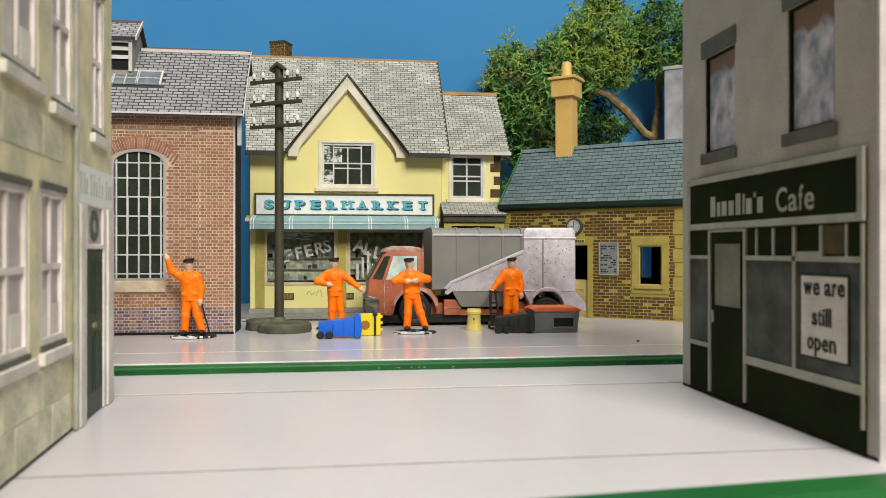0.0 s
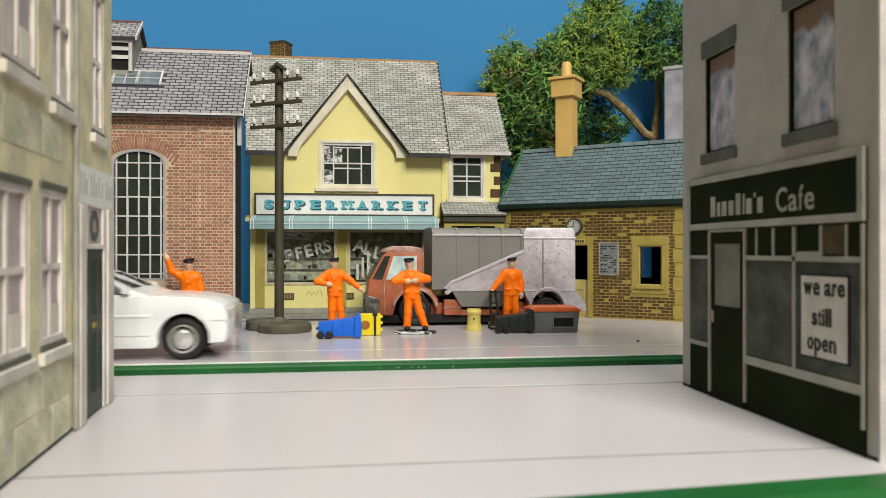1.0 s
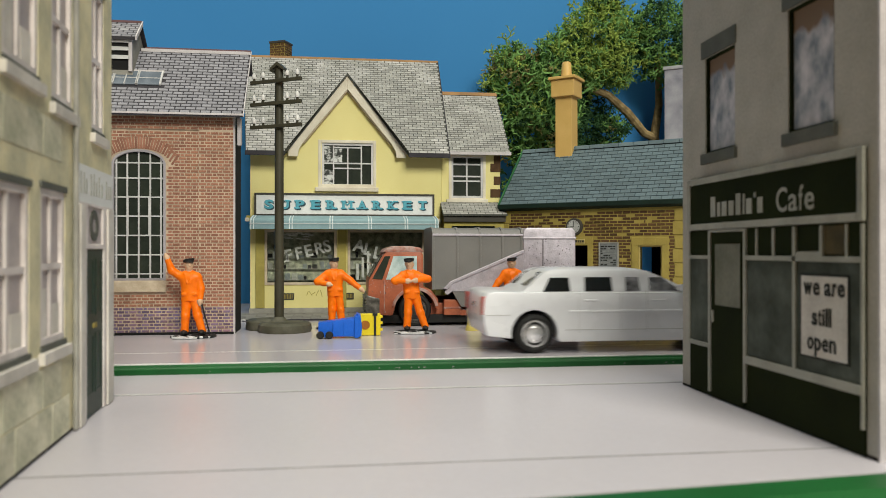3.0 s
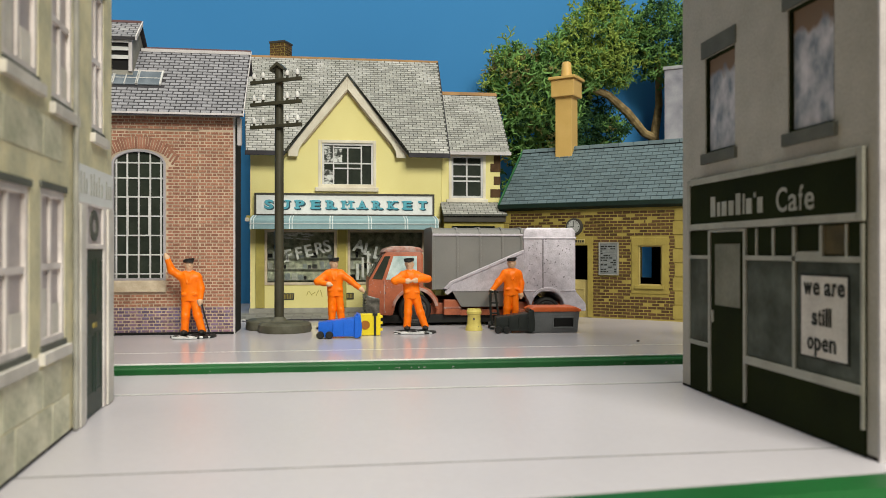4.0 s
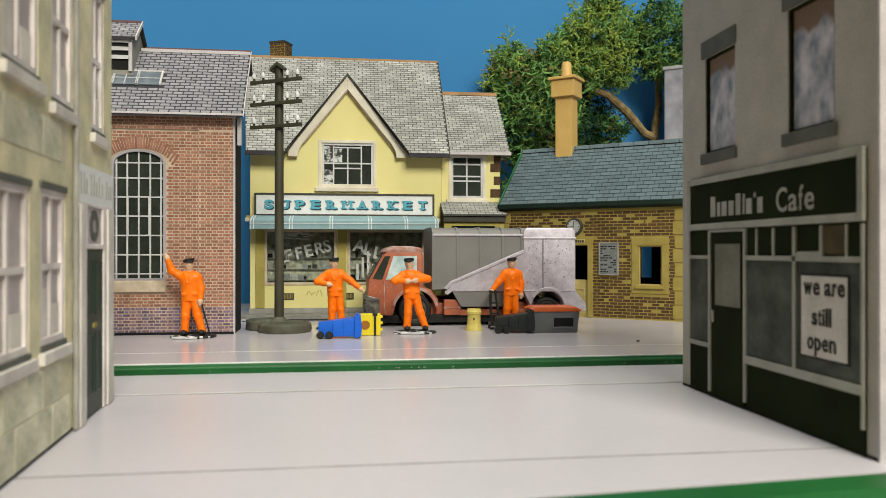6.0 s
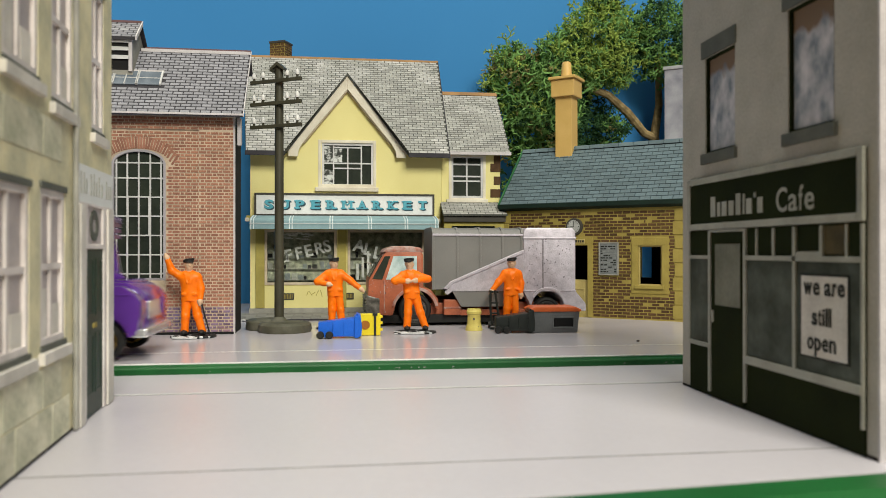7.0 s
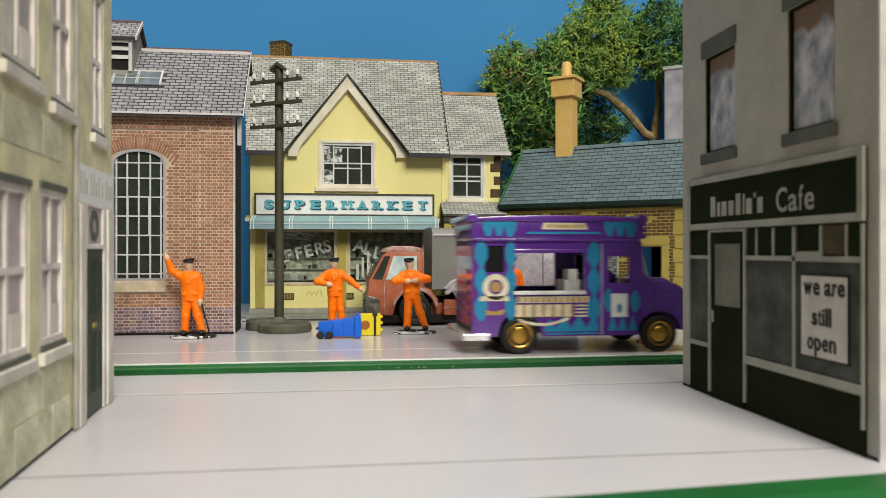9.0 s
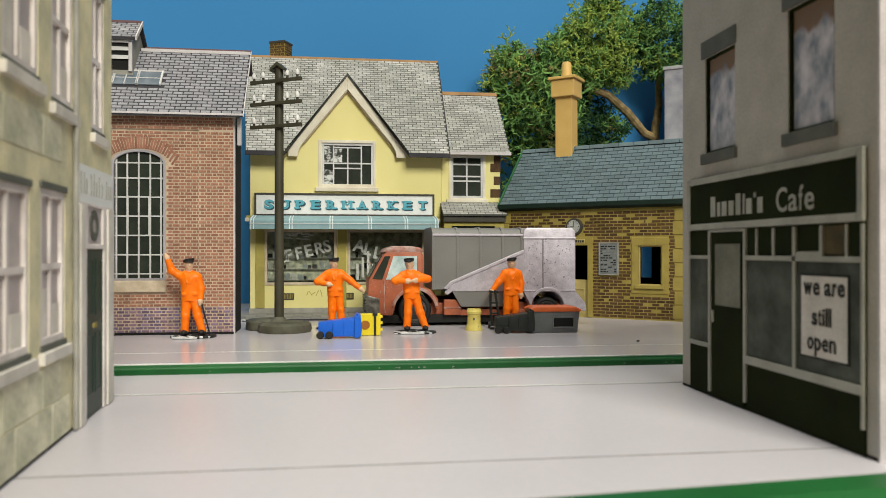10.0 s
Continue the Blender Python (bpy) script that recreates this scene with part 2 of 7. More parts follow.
# ---- mesh builder, in millimetres ----
class Shape:
    def __init__(self):
        self.v, self.f, self.m, self.slot = [], [], [], 0

    def add(self, verts, faces):
        k = len(self.v)
        self.v += [tuple(p) for p in verts]
        self.f += [tuple(i + k for i in q) for q in faces]
        self.m += [self.slot] * len(faces)
        return self

    def box(self, x0, x1, y0, y1, z0, z1):
        p = [(x, y, z) for z in (z0, z1) for y in (y0, y1) for x in (x0, x1)]
        return self.add(p, [(0, 2, 3, 1), (4, 5, 7, 6), (0, 1, 5, 4), (2, 6, 7, 3), (0, 4, 6, 2), (1, 3, 7, 5)])

    def prism(self, outline, a, b, axis="y"):
        """An outline of (p, q) points drawn out from a to b along an axis."""
        put = {"y": lambda p, q, s: (p, s, q), "x": lambda p, q, s: (s, p, q), "z": lambda p, q, s: (p, q, s)}[axis]
        n = len(outline)
        vs = [put(p, q, a) for p, q in outline] + [put(p, q, b) for p, q in outline]
        fs = [tuple(range(n)), tuple(range(2 * n - 1, n - 1, -1))]
        fs += [(i, (i + 1) % n, n + (i + 1) % n, n + i) for i in range(n)]
        return self.add(vs, fs)

    def loft(self, rings, caps=True, closed=True):
        n = len(rings[0])
        vs = [p for r in rings for p in r]
        fs = []
        for k in range(len(rings) - 1):
            for i in range(n if closed else n - 1):
                j = (i + 1) % n
                fs.append((k * n + i, k * n + j, (k + 1) * n + j, (k + 1) * n + i))
        if caps:
            fs += [tuple(range(n - 1, -1, -1)), tuple(range((len(rings) - 1) * n, len(rings) * n))]
        return self.add(vs, fs)

    def tube(self, points, radii, n=8, flat=1.0):
        """A tapered tube through points; flat squeezes it across."""
        rings = []
        pts = [Vector(p) for p in points]
        for k, p in enumerate(pts):
            d = (pts[min(k + 1, len(pts) - 1)] - pts[max(k - 1, 0)]).normalized()
            side = d.cross(Vector((0, 1, 0.03))).normalized()
            up = side.cross(d)
            r = radii[k] if isinstance(radii, (list, tuple)) else radii
            rings.append([p + r * (math.cos(2 * math.pi * i / n) * side + flat * math.sin(2 * math.pi * i / n) * up) for i in range(n)])
        return self.loft(rings)

    def lathe(self, profile, centre=(0, 0, 0), axis="z", n=20):
        """Rings of (radius, height) round an axis."""
        rings = []
        for r, h in profile:
            ring = []
            for i in range(n):
                a = 2 * math.pi * i / n
                c, s = r * math.cos(a), r * math.sin(a)
                q = {"z": (c, s, h), "y": (c, h, s), "x": (h, c, s)}[axis]
                ring.append((centre[0] + q[0], centre[1] + q[1], centre[2] + q[2]))
            rings.append(ring)
        return self.loft(rings)

    def hoop(self, r0, r1, h0, h1, centre, axis="y", n=24):
        """A flat ring between two radii and two heights, with an open middle."""
        rings = []
        for r, h in ((r0, h0), (r1, h0), (r1, h1), (r0, h1), (r0, h0)):
            row = []
            for i in range(n):
                c, s = r * math.cos(2 * math.pi * i / n), r * math.sin(2 * math.pi * i / n)
                q = (c, h, s) if axis == "y" else (h, c, s)
                row.append((centre[0] + q[0], centre[1] + q[1], centre[2] + q[2]))
            rings.append(row)
        return self.loft(rings, caps=False)

    def ball(self, c, r, squash=(1, 1, 1), n=12, k=8):
        rings = []
        for j in range(1, k):
            t = math.pi * j / k
            rings.append([(c[0] + squash[0] * r * math.sin(t) * math.cos(2 * math.pi * i / n),
                           c[1] + squash[1] * r * math.sin(t) * math.sin(2 * math.pi * i / n),
                           c[2] - squash[2] * r * math.cos(t)) for i in range(n)])
        return self.loft(rings)

    def panel(self, u0, u1, z0, z1, y0, y1, holes=()):
        """An upright slab with rectangular openings (u0, u1, z0, z1)."""
        us = sorted({u0, u1, *[h[i] for h in holes for i in (0, 1)]})
        zs = sorted({z0, z1, *[h[i] for h in holes for i in (2, 3)]})
        for a, b in zip(us, us[1:]):
            for c, d in zip(zs, zs[1:]):
                mu, mz = (a + b) / 2, (c + d) / 2
                if not any(h[0] < mu < h[1] and h[2] < mz < h[3] for h in holes):
                    self.box(a, b, y0, y1, c, d)
        return self

    def border(self, u0, u1, z0, z1, y0, y1, w):
        self.box(u0, u0 + w, y0, y1, z0, z1).box(u1 - w, u1, y0, y1, z0, z1)
        return self.box(u0 + w, u1 - w, y0, y1, z0, z0 + w).box(u0 + w, u1 - w, y0, y1, z1 - w, z1)


def mesh_of(name, shape, mats, bevel=0.0, smooth=False, weld=False):
    me = bpy.data.meshes.new(name)
    me.from_pydata([(x * MM, y * MM, z * MM) for x, y, z in shape.v], [], shape.f)
    for m in mats if isinstance(mats, (list, tuple)) else [mats]:
        me.materials.append(m)
    me.polygons.foreach_set("material_index", shape.m)
    bm = bmesh.new()
    bm.from_mesh(me)
    if weld:
        bmesh.ops.remove_doubles(bm, verts=bm.verts, dist=1e-6)
        seen = {}
        for f in bm.faces:
            seen.setdefault(frozenset(v.index for v in f.verts), []).append(f)
        bmesh.ops.delete(bm, geom=[f for fs in seen.values() if len(fs) > 1 for f in fs], context="FACES")
    bmesh.ops.recalc_face_normals(bm, faces=bm.faces)
    if bevel:
        sharp = [e for e in bm.edges if len(e.link_faces) == 2 and e.calc_face_angle(0) > 0.6]
        bmesh.ops.bevel(bm, geom=sharp, offset=bevel * MM, segments=2, profile=0.6, affect="EDGES", clamp_overlap=True)
    bm.to_mesh(me)
    bm.free()
    if smooth:
        for p in me.polygons:
            p.use_smooth = True
        me.set_sharp_from_angle(angle=radians(38))
    return me


WELDED = {"wall", "side_panel", "inner_lining", "porch_wall", "door_dressing", "window_dressing", "door_surround"}


def part(name, shape, mats, parent=None, label="", bevel=0.0, smooth=False, at=(0, 0, 0)):
    """ONE mesh object under a thing or a part; shape in millimetres."""
    ob = new(name, mesh_of(name, shape, mats, bevel, smooth, name in WELDED))
    ob.parent = parent
    ob.location = [c * MM for c in at]
    return tagged(ob, label)


def thing(name, x, y, z=0.0, rz=0.0, label="", category="", group="", kind=""):
    ob = new(name)
    ob.empty_display_size = 0.005
    ob.matrix_basis = pose(x * MM, y * MM, z * MM, 0, 0, rz)
    return tagged(ob, label, category, group, kind)


def single(name, shape, mats, label, category, kind="", bevel=0.0, smooth=False, at=(0, 0, 0), rz=0.0, group=""):
    ob = new(name, mesh_of(name, shape, mats, bevel, smooth))
    ob.matrix_basis = pose(at[0] * MM, at[1] * MM, at[2] * MM, 0, 0, rz)
    return tagged(ob, label, category, group, kind)


def lettering(name, text, size, x, y, z, mat, parent, depth=0.12, bold=0.0, spacing=1.0, width=None, tilt=0.0, align="LEFT", label=""):
    """Upright letters on a facade, millimetres; width fits the line to a length."""
    cu = bpy.data.curves.new(name, "FONT")
    cu.body, cu.size, cu.extrude, cu.offset, cu.space_character, cu.resolution_u = text, size, depth / 2, bold, spacing, 3
    cu.align_x = align
    src = bpy.data.objects.new(name + "_source", cu)
    scene.collection.objects.link(src)
    bpy.context.view_layer.update()
    me = bpy.data.meshes.new_from_object(src.evaluated_get(bpy.context.evaluated_depsgraph_get()))
    bpy.data.objects.remove(src)
    xs = [v.co.x for v in me.vertices]
    k = width / (max(xs) - min(xs)) if width else 1.0
    off = min(xs) if width else 0.0
    turn = Matrix.Rotation(radians(tilt), 4, "Y")
    for v in me.vertices:
        v.co = turn @ Vector(((v.co.x - off) * k * MM, -v.co.z * MM, v.co.y * MM))
    me.materials.clear()
    me.materials.append(mat)
    ob = new(name, me)
    ob.parent = parent
    ob.location = (x * MM, y * MM, z * MM)
    return tagged(ob, label)


ADVANCE = {"w": 0.74, "e": 0.56, " ": 0.28, "a": 0.56, "r": 0.38, "s": 0.50, "t": 0.33, "i": 0.25, "l": 0.25, "o": 0.58, "p": 0.59, "n": 0.56, "C": 0.70, "f": 0.31}


def letters(text, size, x, y, z, width, mat, parent, bold):
    """A line of single letters fitted to a width."""
    total = sum(ADVANCE[c] for c in text)
    k, at = width / total, 0.0
    for c in text:
        if c != " ":
            lettering("letter", c, size, x + at * k, y, z, mat, parent, 0.1, bold, width=(ADVANCE[c] - 0.09) * k)
        at += ADVANCE[c]


# pieces laid on walls and roofs are queued and built at the end of the file
QUEUE = []


def lay(parent, piece, origin, uvec, vvec, cells, depth, mat, mat_joined, count=300, near=None):
    """cells: (u, v, w, h) in millimetres on the plane of origin, uvec, vvec (parent's space)."""
    QUEUE.append((parent, piece, origin, uvec, vvec, cells, depth, mat, mat_joined, count, near))


def build_pieces():
    for parent, piece, origin, uvec, vvec, cells, depth, mat, mat_joined, count, near in QUEUE:
        u, v = Vector(uvec).normalized(), Vector(vvec).normalized()
        n = u.cross(v)
        o = Vector(origin)
        if near:
            cells = sorted(cells, key=lambda c: abs(c[0] - near[0]) + abs(c[1] - near[1]))
        shared, rest = {}, Shape()
        basis = Matrix((u, v, n)).transposed().to_4x4()
        for k, (a, b, w, h) in enumerate(cells):
            if k < count:
                key = (round(w, 2), round(h, 2))
                if key not in shared:
                    shared[key] = mesh_of(piece, wedge(Shape(), w, h, depth, 0.09), mat)
                ob = new(piece, shared[key])
                ob.parent = parent
                c = o + u * a + v * b
                ob.matrix_basis = Matrix.Translation(c * MM) @ basis
            else:
                s = wedge(Shape(), w, h, depth, 0.09)
                pts = [o + u * (a + p[0]) + v * (b + p[1]) + n * p[2] for p in s.v]
                rest.add(pts, s.f)
        if rest.v:
            ob = part("joined_" + piece, rest, mat_joined, parent)
            tagged(ob, kind="stuff")


def wedge(s, w, h, d, c):
    """A small slab with its face edges taken off, from its lower left corner."""
    c = min(c, w * 0.25, h * 0.25)
    vs = [(0, 0, -0.05), (w, 0, -0.05), (w, h, -0.05), (0, h, -0.05), (0, 0, d * 0.6), (w, 0, d * 0.6), (w, h, d * 0.6), (0, h, d * 0.6),
          (c, c, d), (w - c, c, d), (w - c, h - c, d), (c, h - c, d)]
    fs = [(0, 1, 5, 4), (1, 2, 6, 5), (2, 3, 7, 6), (3, 0, 4, 7), (4, 5, 9, 8), (5, 6, 10, 9), (6, 7, 11, 10), (7, 4, 8, 11), (8, 9, 10, 11)]
    return s.add(vs, fs)


def brick_cells(u0, u1, z0, z1, course, joint, lengths, blocked=(), jitter=0.0, rng=None, arch=None):
    cells, row, z = [], 0, z0
    while z + course - joint <= z1 + 0.01:
        shift = lengths[0] * 0.5 if lengths[0] - lengths[1] < 0.5 else (lengths[0] + lengths[1]) / 2 + joint
        u = u0 - (shift if row % 2 else 0)
        k = 0
        while u < u1 - 0.05:
            w = lengths[k % len(lengths)]
            a, b = max(u, u0), min(u + w, u1)
            for h in blocked:
                if a < h[1] and b > h[0] and z < h[3] and z + course - joint > h[2]:
                    if h[0] - a > 0.5 and h[0] - a >= b - h[1]:
                        b = h[0] - joint * 0.5
                    else:
                        a = h[1] + joint * 0.5
            if b - a > 0.4:
                if not (arch and arch(0.5 * (a + b), z + 0.5 * course)):
                    cells.append((a, z, b - a, course - joint))
            u += w + joint
            k += 1
        z += course
        row += 1
    return cells


def slate_cells(u0, u1, length, course, joint, w, inside=None):
    cells, row, v = [], 0, 0.0
    while v + course <= length + 0.01:
        u = u0 - (w / 2 if row % 2 else 0)
        while u < u1 - 0.05:
            a, b = max(u, u0), min(u + w - joint, u1)
            if b - a > 0.4 and (not inside or inside((a + b) / 2, v + course / 2)):
                cells.append((a, v, b - a, course - joint))
            u += w
        v += course
        row += 1
    return cells


# ---- the boards, the backdrop and the room ----
g = Shape().box(-330, 330, 193.35, 420, -16, 0)
road = single("ground", g, M["board"], "smooth pale grey layout board beyond the green edging", "ground", "structure", bevel=0.15)
g = Shape().box(-330, 330, 175.2, 193.1, -16, 0.06)
single("road", g, M["board"], "pale grey glossy road strip along the green edging", "road", "structure", bevel=0.2)
single("trim_road_lip", Shape().box(-330, 330, 174.5, 175.2, -16, 0.12), M["lip_and_highlight"], "pale lip along the board", "trim", "structure", bevel=0.15)
g = Shape().prism([(172.9, -2.6), (172.9, -0.9), (173.3, -0.55), (173.9, -0.45), (174.1, -0.12), (174.5, -0.12), (174.5, -2.6)], -330, 330, "x")
edge = single("trim_green_edge", g, M["green_edge"], "scuffed dark green plastic edging between the boards", "trim", "structure", bevel=0.1)
rng = random.Random(12)
for k in range(14):
    x, w = rng.choice((rng.uniform(-40, 80), rng.uniform(5, 25))), rng.uniform(0.2, 0.6)
    part("scuff", Shape().prism([(x, -1.7), (x + w, -1.6), (x + w * 0.8, -1.45), (x + w * 0.2, -1.42)], 172.84, 172.92), M["seam_dark"], edge, "pale scuff")
g = Shape().box(-330, 330, 150.35, 172.9, -16, -2.12)
single("pavement_far_strip", g, M["board_worn"], "pale grey glossy board strip", "ground", "structure", bevel=0.05)
g = Shape().box(-330, 330, 97.6, 150.1, -16, -2.2)
single("pavement_middle", g, M["board_worn"], "pale grey glossy board", "ground", "structure", bevel=0.06)
SLANT = lambda x: 82.4 + (x - 21) * 0.082  # the front edge runs aslant
g = Shape().prism([(-330, SLANT(-330) + 0.1), (200, SLANT(200) + 0.1), (200, 97.35), (-330, 97.35)], -16, -2.2, "z")
single("pavement_near_strip", g, M["board_worn"], "pale grey glossy board strip", "ground", "structure", bevel=0.06)
profile = [(-8.6, -16), (-8.6, -5.2), (-4.0, -2.75), (0.0, -2.35), (0.0, -16)]
g = Shape().loft([[(x, SLANT(x) + dy, z) for dy, z in profile] for x in (-330, 330)])
single("trim_front_edge", g, M["green_edge"], "green plastic edging along the front of the board", "trim", "structure", bevel=0.3)
g = Shape().box(-420, 420, -340, 430, -40, -16)
for a in (-400, 400):
    for b in (-320, 410):
        g.box(a - 20, a + 20, b - 20, b + 20, -700, -40)
# pale strips paint the highlight along the seams; dark ones fill the joints
for y0, y1, z1, key in ((96.95, 97.5, -2.185, "seam_dark"), (149.3, 150.1, -2.185, "seam_dark"), (150.1, 150.5, -2.1, "lip_and_highlight"), (192.9, 193.35, 0.075, "lip_and_highlight")):
    single("trim_seam", Shape().box(-330, 330, y0, y1, z1 - 0.4, z1), M[key], "thin strip along a seam, part of dark joint and painted highlight", "trim", "structure")
single("table", g, M["table"], "brown wooden table under the layout boards", "table", bevel=1)
g = Shape().box(-420, 420, 368, 371, -0.0, 330)
single("backdrop", g, M["blue"], "plain sky blue card standing behind the model houses", "backdrop", "structure")
# unseen walls, floor and ceiling added to close the set and bounce light
room = {"floor": (-1600, 1600, -1800, 1400, -720, -700), "ceiling": (-1600, 1600, -1800, 1400, 1300, 1320),
        "wall_north": (-1600, 1600, 1400, 1420, -700, 1300), "wall_west": (-1620, -1600, -1800, 1400, -700, 1300),
        "wall_east": (1600, 1620, -1800, 1400, -700, 1300), "wall_south": (-1600, 1600, -1820, -1800, -700, 1300)}
for name, dims in room.items():
    single(name, Shape().box(*dims), M["plaster"], "plain off-white plaster of the unseen, added room", name.split("_")[0], "structure")


# ---- the brick warehouse ----
def arch_line(u, c, half, spring, rise):
    t = (u - c) / half
    return spring + rise * math.sqrt(max(0.0, 1 - t * t))


def warehouse():
    h = thing("brick_warehouse", -33, 235, 0, 0, "red brick card warehouse model with slate roof and tall arched window", "building")
    c, half, spring, rise = -27.8, 7.8, 51.2, 4.4
    body = Shape().panel(-75, -0.15, 0, 61.6, 0.5, 1.6, [(c - half, c + half, 16.3, 56.0)])
    steps = 14
    for i in range(steps):
        a, b = c - half + 2 * half * i / steps, c - half + 2 * half * (i + 1) / steps
        za, zb = arch_line(a, c, half, spring, rise), arch_line(b, c, half, spring, rise)
        body.prism([(a, za), (b, zb), (b, 56.0), (a, 56.0)], 0.5, 1.6)
    body.box(-10.3, -0.15, 0, 0.5, 0, 66).box(-75, -10.3, 0, 0.5, 61.7, 66).box(-75, -0.15, 0.5, 1.6, 61.6, 66)
    back = part("back_shell", Shape().box(-75, -73, 1.6, 15, 0, 66).box(-73, -2, 13.4, 15, 0, 84).box(-2.0, -0.15, 1.6, 15, 0, 66).prism([(1.6, 66), (15, 66), (15, 86)], -2, -0.15, "x"), M["interior"], h, "plain card shell, near-black painted for its unlit inside")
    wall = part("wall", body, M["mortar_red"], h, "red brickwork with pale mortar joints")
    part("corner_edge", Shape().box(-0.15, 0.25, -0.1, 1.6, 0, 66), M["card_edge"], h, "white card edge")
    part("base_shadow_gap", Shape().box(-75, 0, -0.12, 0.4, -0.02, 0.7), M["black"], h, "black base strip")
    # the side wall stands in shade, painted here as near-black card
    part("side_face", Shape().box(-0.14, 0.1, 1.7, 15, 0, 66), M["interior"], h, "side wall with its shade painted near-black")
    rng = random.Random(3)
    arch_cut = lambda u, z: abs(u - c) < half + 1.7 and spring - 0.6 < z < arch_line(u, c, half + 2.6, spring - 0.6, rise + 4.2)
    hole = [(c - half, c + half, 12.9, 52.0)]
    main = brick_cells(-73, -10.35, 8.5, 61.5, 0.96, 0.29, (2.05, 0.92), hole, arch=arch_cut)
    lay(wall, "brick", (0, 0.5, 0), (1, 0, 0), (0, 0, 1), main, 0.13, M["brick"], M["brick_isl"], 240, (-20, 30))
    blue = brick_cells(-73, -10.35, 0.75, 8.3, 0.96, 0.29, (2.05, 0.92), hole)
    lay(wall, "blue_brick", (0, 0.5, 0), (1, 0, 0), (0, 0, 1), blue, 0.13, M["brick_blue"], M["brick_blue"], 0)
    pier = brick_cells(-10.2, -0.2, 8.5, 61.6, 0.96, 0.29, (2.05, 0.92))
    lay(wall, "brick", (0, 0, 0), (1, 0, 0), (0, 0, 1), pier, 0.13, M["brick"], M["brick_isl"], 60, (-5, 30))
    lay(wall, "blue_brick", (0, 0, 0), (1, 0, 0), (0, 0, 1), brick_cells(-10.2, -0.2, 0.75, 8.3, 0.96, 0.29, (2.05, 0.92)), 0.13, M["brick_blue"], M["brick_blue"], 0)
    lay(wall, "brick", (0, 0, 0), (1, 0, 0), (0, 0, 1), brick_cells(-73, -0.2, 61.8, 65.8, 0.96, 0.29, (2.05, 0.92)), 0.13, M["brick"], M["brick_isl"], 0)
    # soldier bricks of the arch
    n = 29
    for i in range(n):
        t = -1.13 + 2.26 * (i + 0.5) / n
        u = c + (half + 0.9) * t
        z = arch_line(u, c, half + 1.2, spring - 0.2, rise + 0.3)
        lean = math.degrees(math.atan(t * 0.62))
        ob = part("arch_brick", wedge(Shape(), 0.62, 3.6, 0.15, 0.08), M["brick_arch"], wall)
        ob.matrix_basis = Matrix.Translation((u * MM, 0.5 * MM, z * MM)) @ Matrix.Rotation(radians(lean), 4, "Y") @ Matrix.Rotation(radians(90), 4, "X") @ Matrix.Translation((-0.31 * MM, 0.1 * MM, 0))
    # window
    win = part("window", Shape().box(c - half, c + half, 1.35, 1.55, 16.3, 56.5), M["dark_pane"], h, "tall arched window with grey glazing bars")
    fr = Shape().box(c - half, c - half + 0.7, 0.35, 1.3, 16.3, spring).box(c + half - 0.7, c + half, 0.35, 1.3, 16.3, spring)
    fr.box(c - half + 0.7, c + half - 0.7, 0.5, 1.3, 16.3, 17.0)
    outer = [(c + half * math.sin(a), spring + rise * math.cos(a)) for a in [math.pi * (i / 16 - 0.5) for i in range(17)]]
    inner = [(c + (half - 0.7) * math.sin(a), spring + (rise - 0.7) * math.cos(a)) for a in [math.pi * (i / 16 - 0.5) for i in range(17)]]
    for (p, q), (r, s) in zip(zip(outer, outer[1:]), zip(inner, inner[1:])):
        fr.prism([p, q, s, r], 0.35, 1.3)
    part("window_frame", fr, M["frame_grey"], win, "lilac grey frame")
    for k, du in enumerate((-6.5, -3.4, -0.1, 3.2, 6.3)):
        top = arch_line(c + du, c, half - 0.7, spring, rise - 0.7)
        part("glazing_bar", Shape().box(c + du - 0.22, c + du + 0.22, 0.95, 1.3, 17, top), M["bar_white"], win)
    for z in (18.3, 24.0, 29.8, 35.6, 41.3, 47.0, 51.6):
        part("glazing_bar", Shape().box(c - half + 0.7, c + half - 0.7, 1.0, 1.32, z - 0.2, z + 0.2), M["bar_white"], win)
    part("opening_casement", Shape().border(c - 3.4, c + 3.1, 29.6, 41.6, 0.8, 1.1, 0.42), M["bar_white"], win)
    part("sill", Shape().box(c - half - 1.5, c + half + 0.2, -0.6, 0.5, 12.9, 16.2), M["stone_sill"], h, "rough buff stone sill", bevel=0.15)
    # roof of a low-relief model: front slope and a short back slope
    run, lift = 19.0, 23.3
    L = math.hypot(run, lift)
    roof = Shape().prism([(-4, 66.0), (15, 89.3), (19.5, 84.0), (19.5, 82.6), (15, 88.0), (-4, 65.0)], -76, 3.2, "x")
    roof_ob = part("roof", roof, M["slate_gap"], h, "grey slate roof with dark joints")
    part("verge", Shape().prism([(-4.2, 66.25), (15, 89.6), (15, 88.3), (-4.2, 65.2)], 3.2, 3.45, "x"), M["card_edge"], roof_ob, "pale verge edge")
    part("eave_edge", Shape().box(-76, 3.4, -4.3, -3.9, 65.5, 66.1), M["card_edge"], roof_ob, "pale card eave", bevel=0.1)
    part("ridge", Shape().prism([(14.2, 89.2), (15, 90.0), (15.8, 89.2)], -29.5, 3.2, "x"), M["ridge_red"], roof_ob, "thin red ridge")
    part("ridge_flashing", Shape().box(-30.5, 3.2, 13.6, 14.0, 88.2, 89.2), M["card_edge"], roof_ob)
    sky = lambda u, v: not (u < -21.9 and 11.4 < v < 18.8)
    cells = slate_cells(-60, 3.1, L - 0.6, 1.38, 0.34, 3.0, sky)
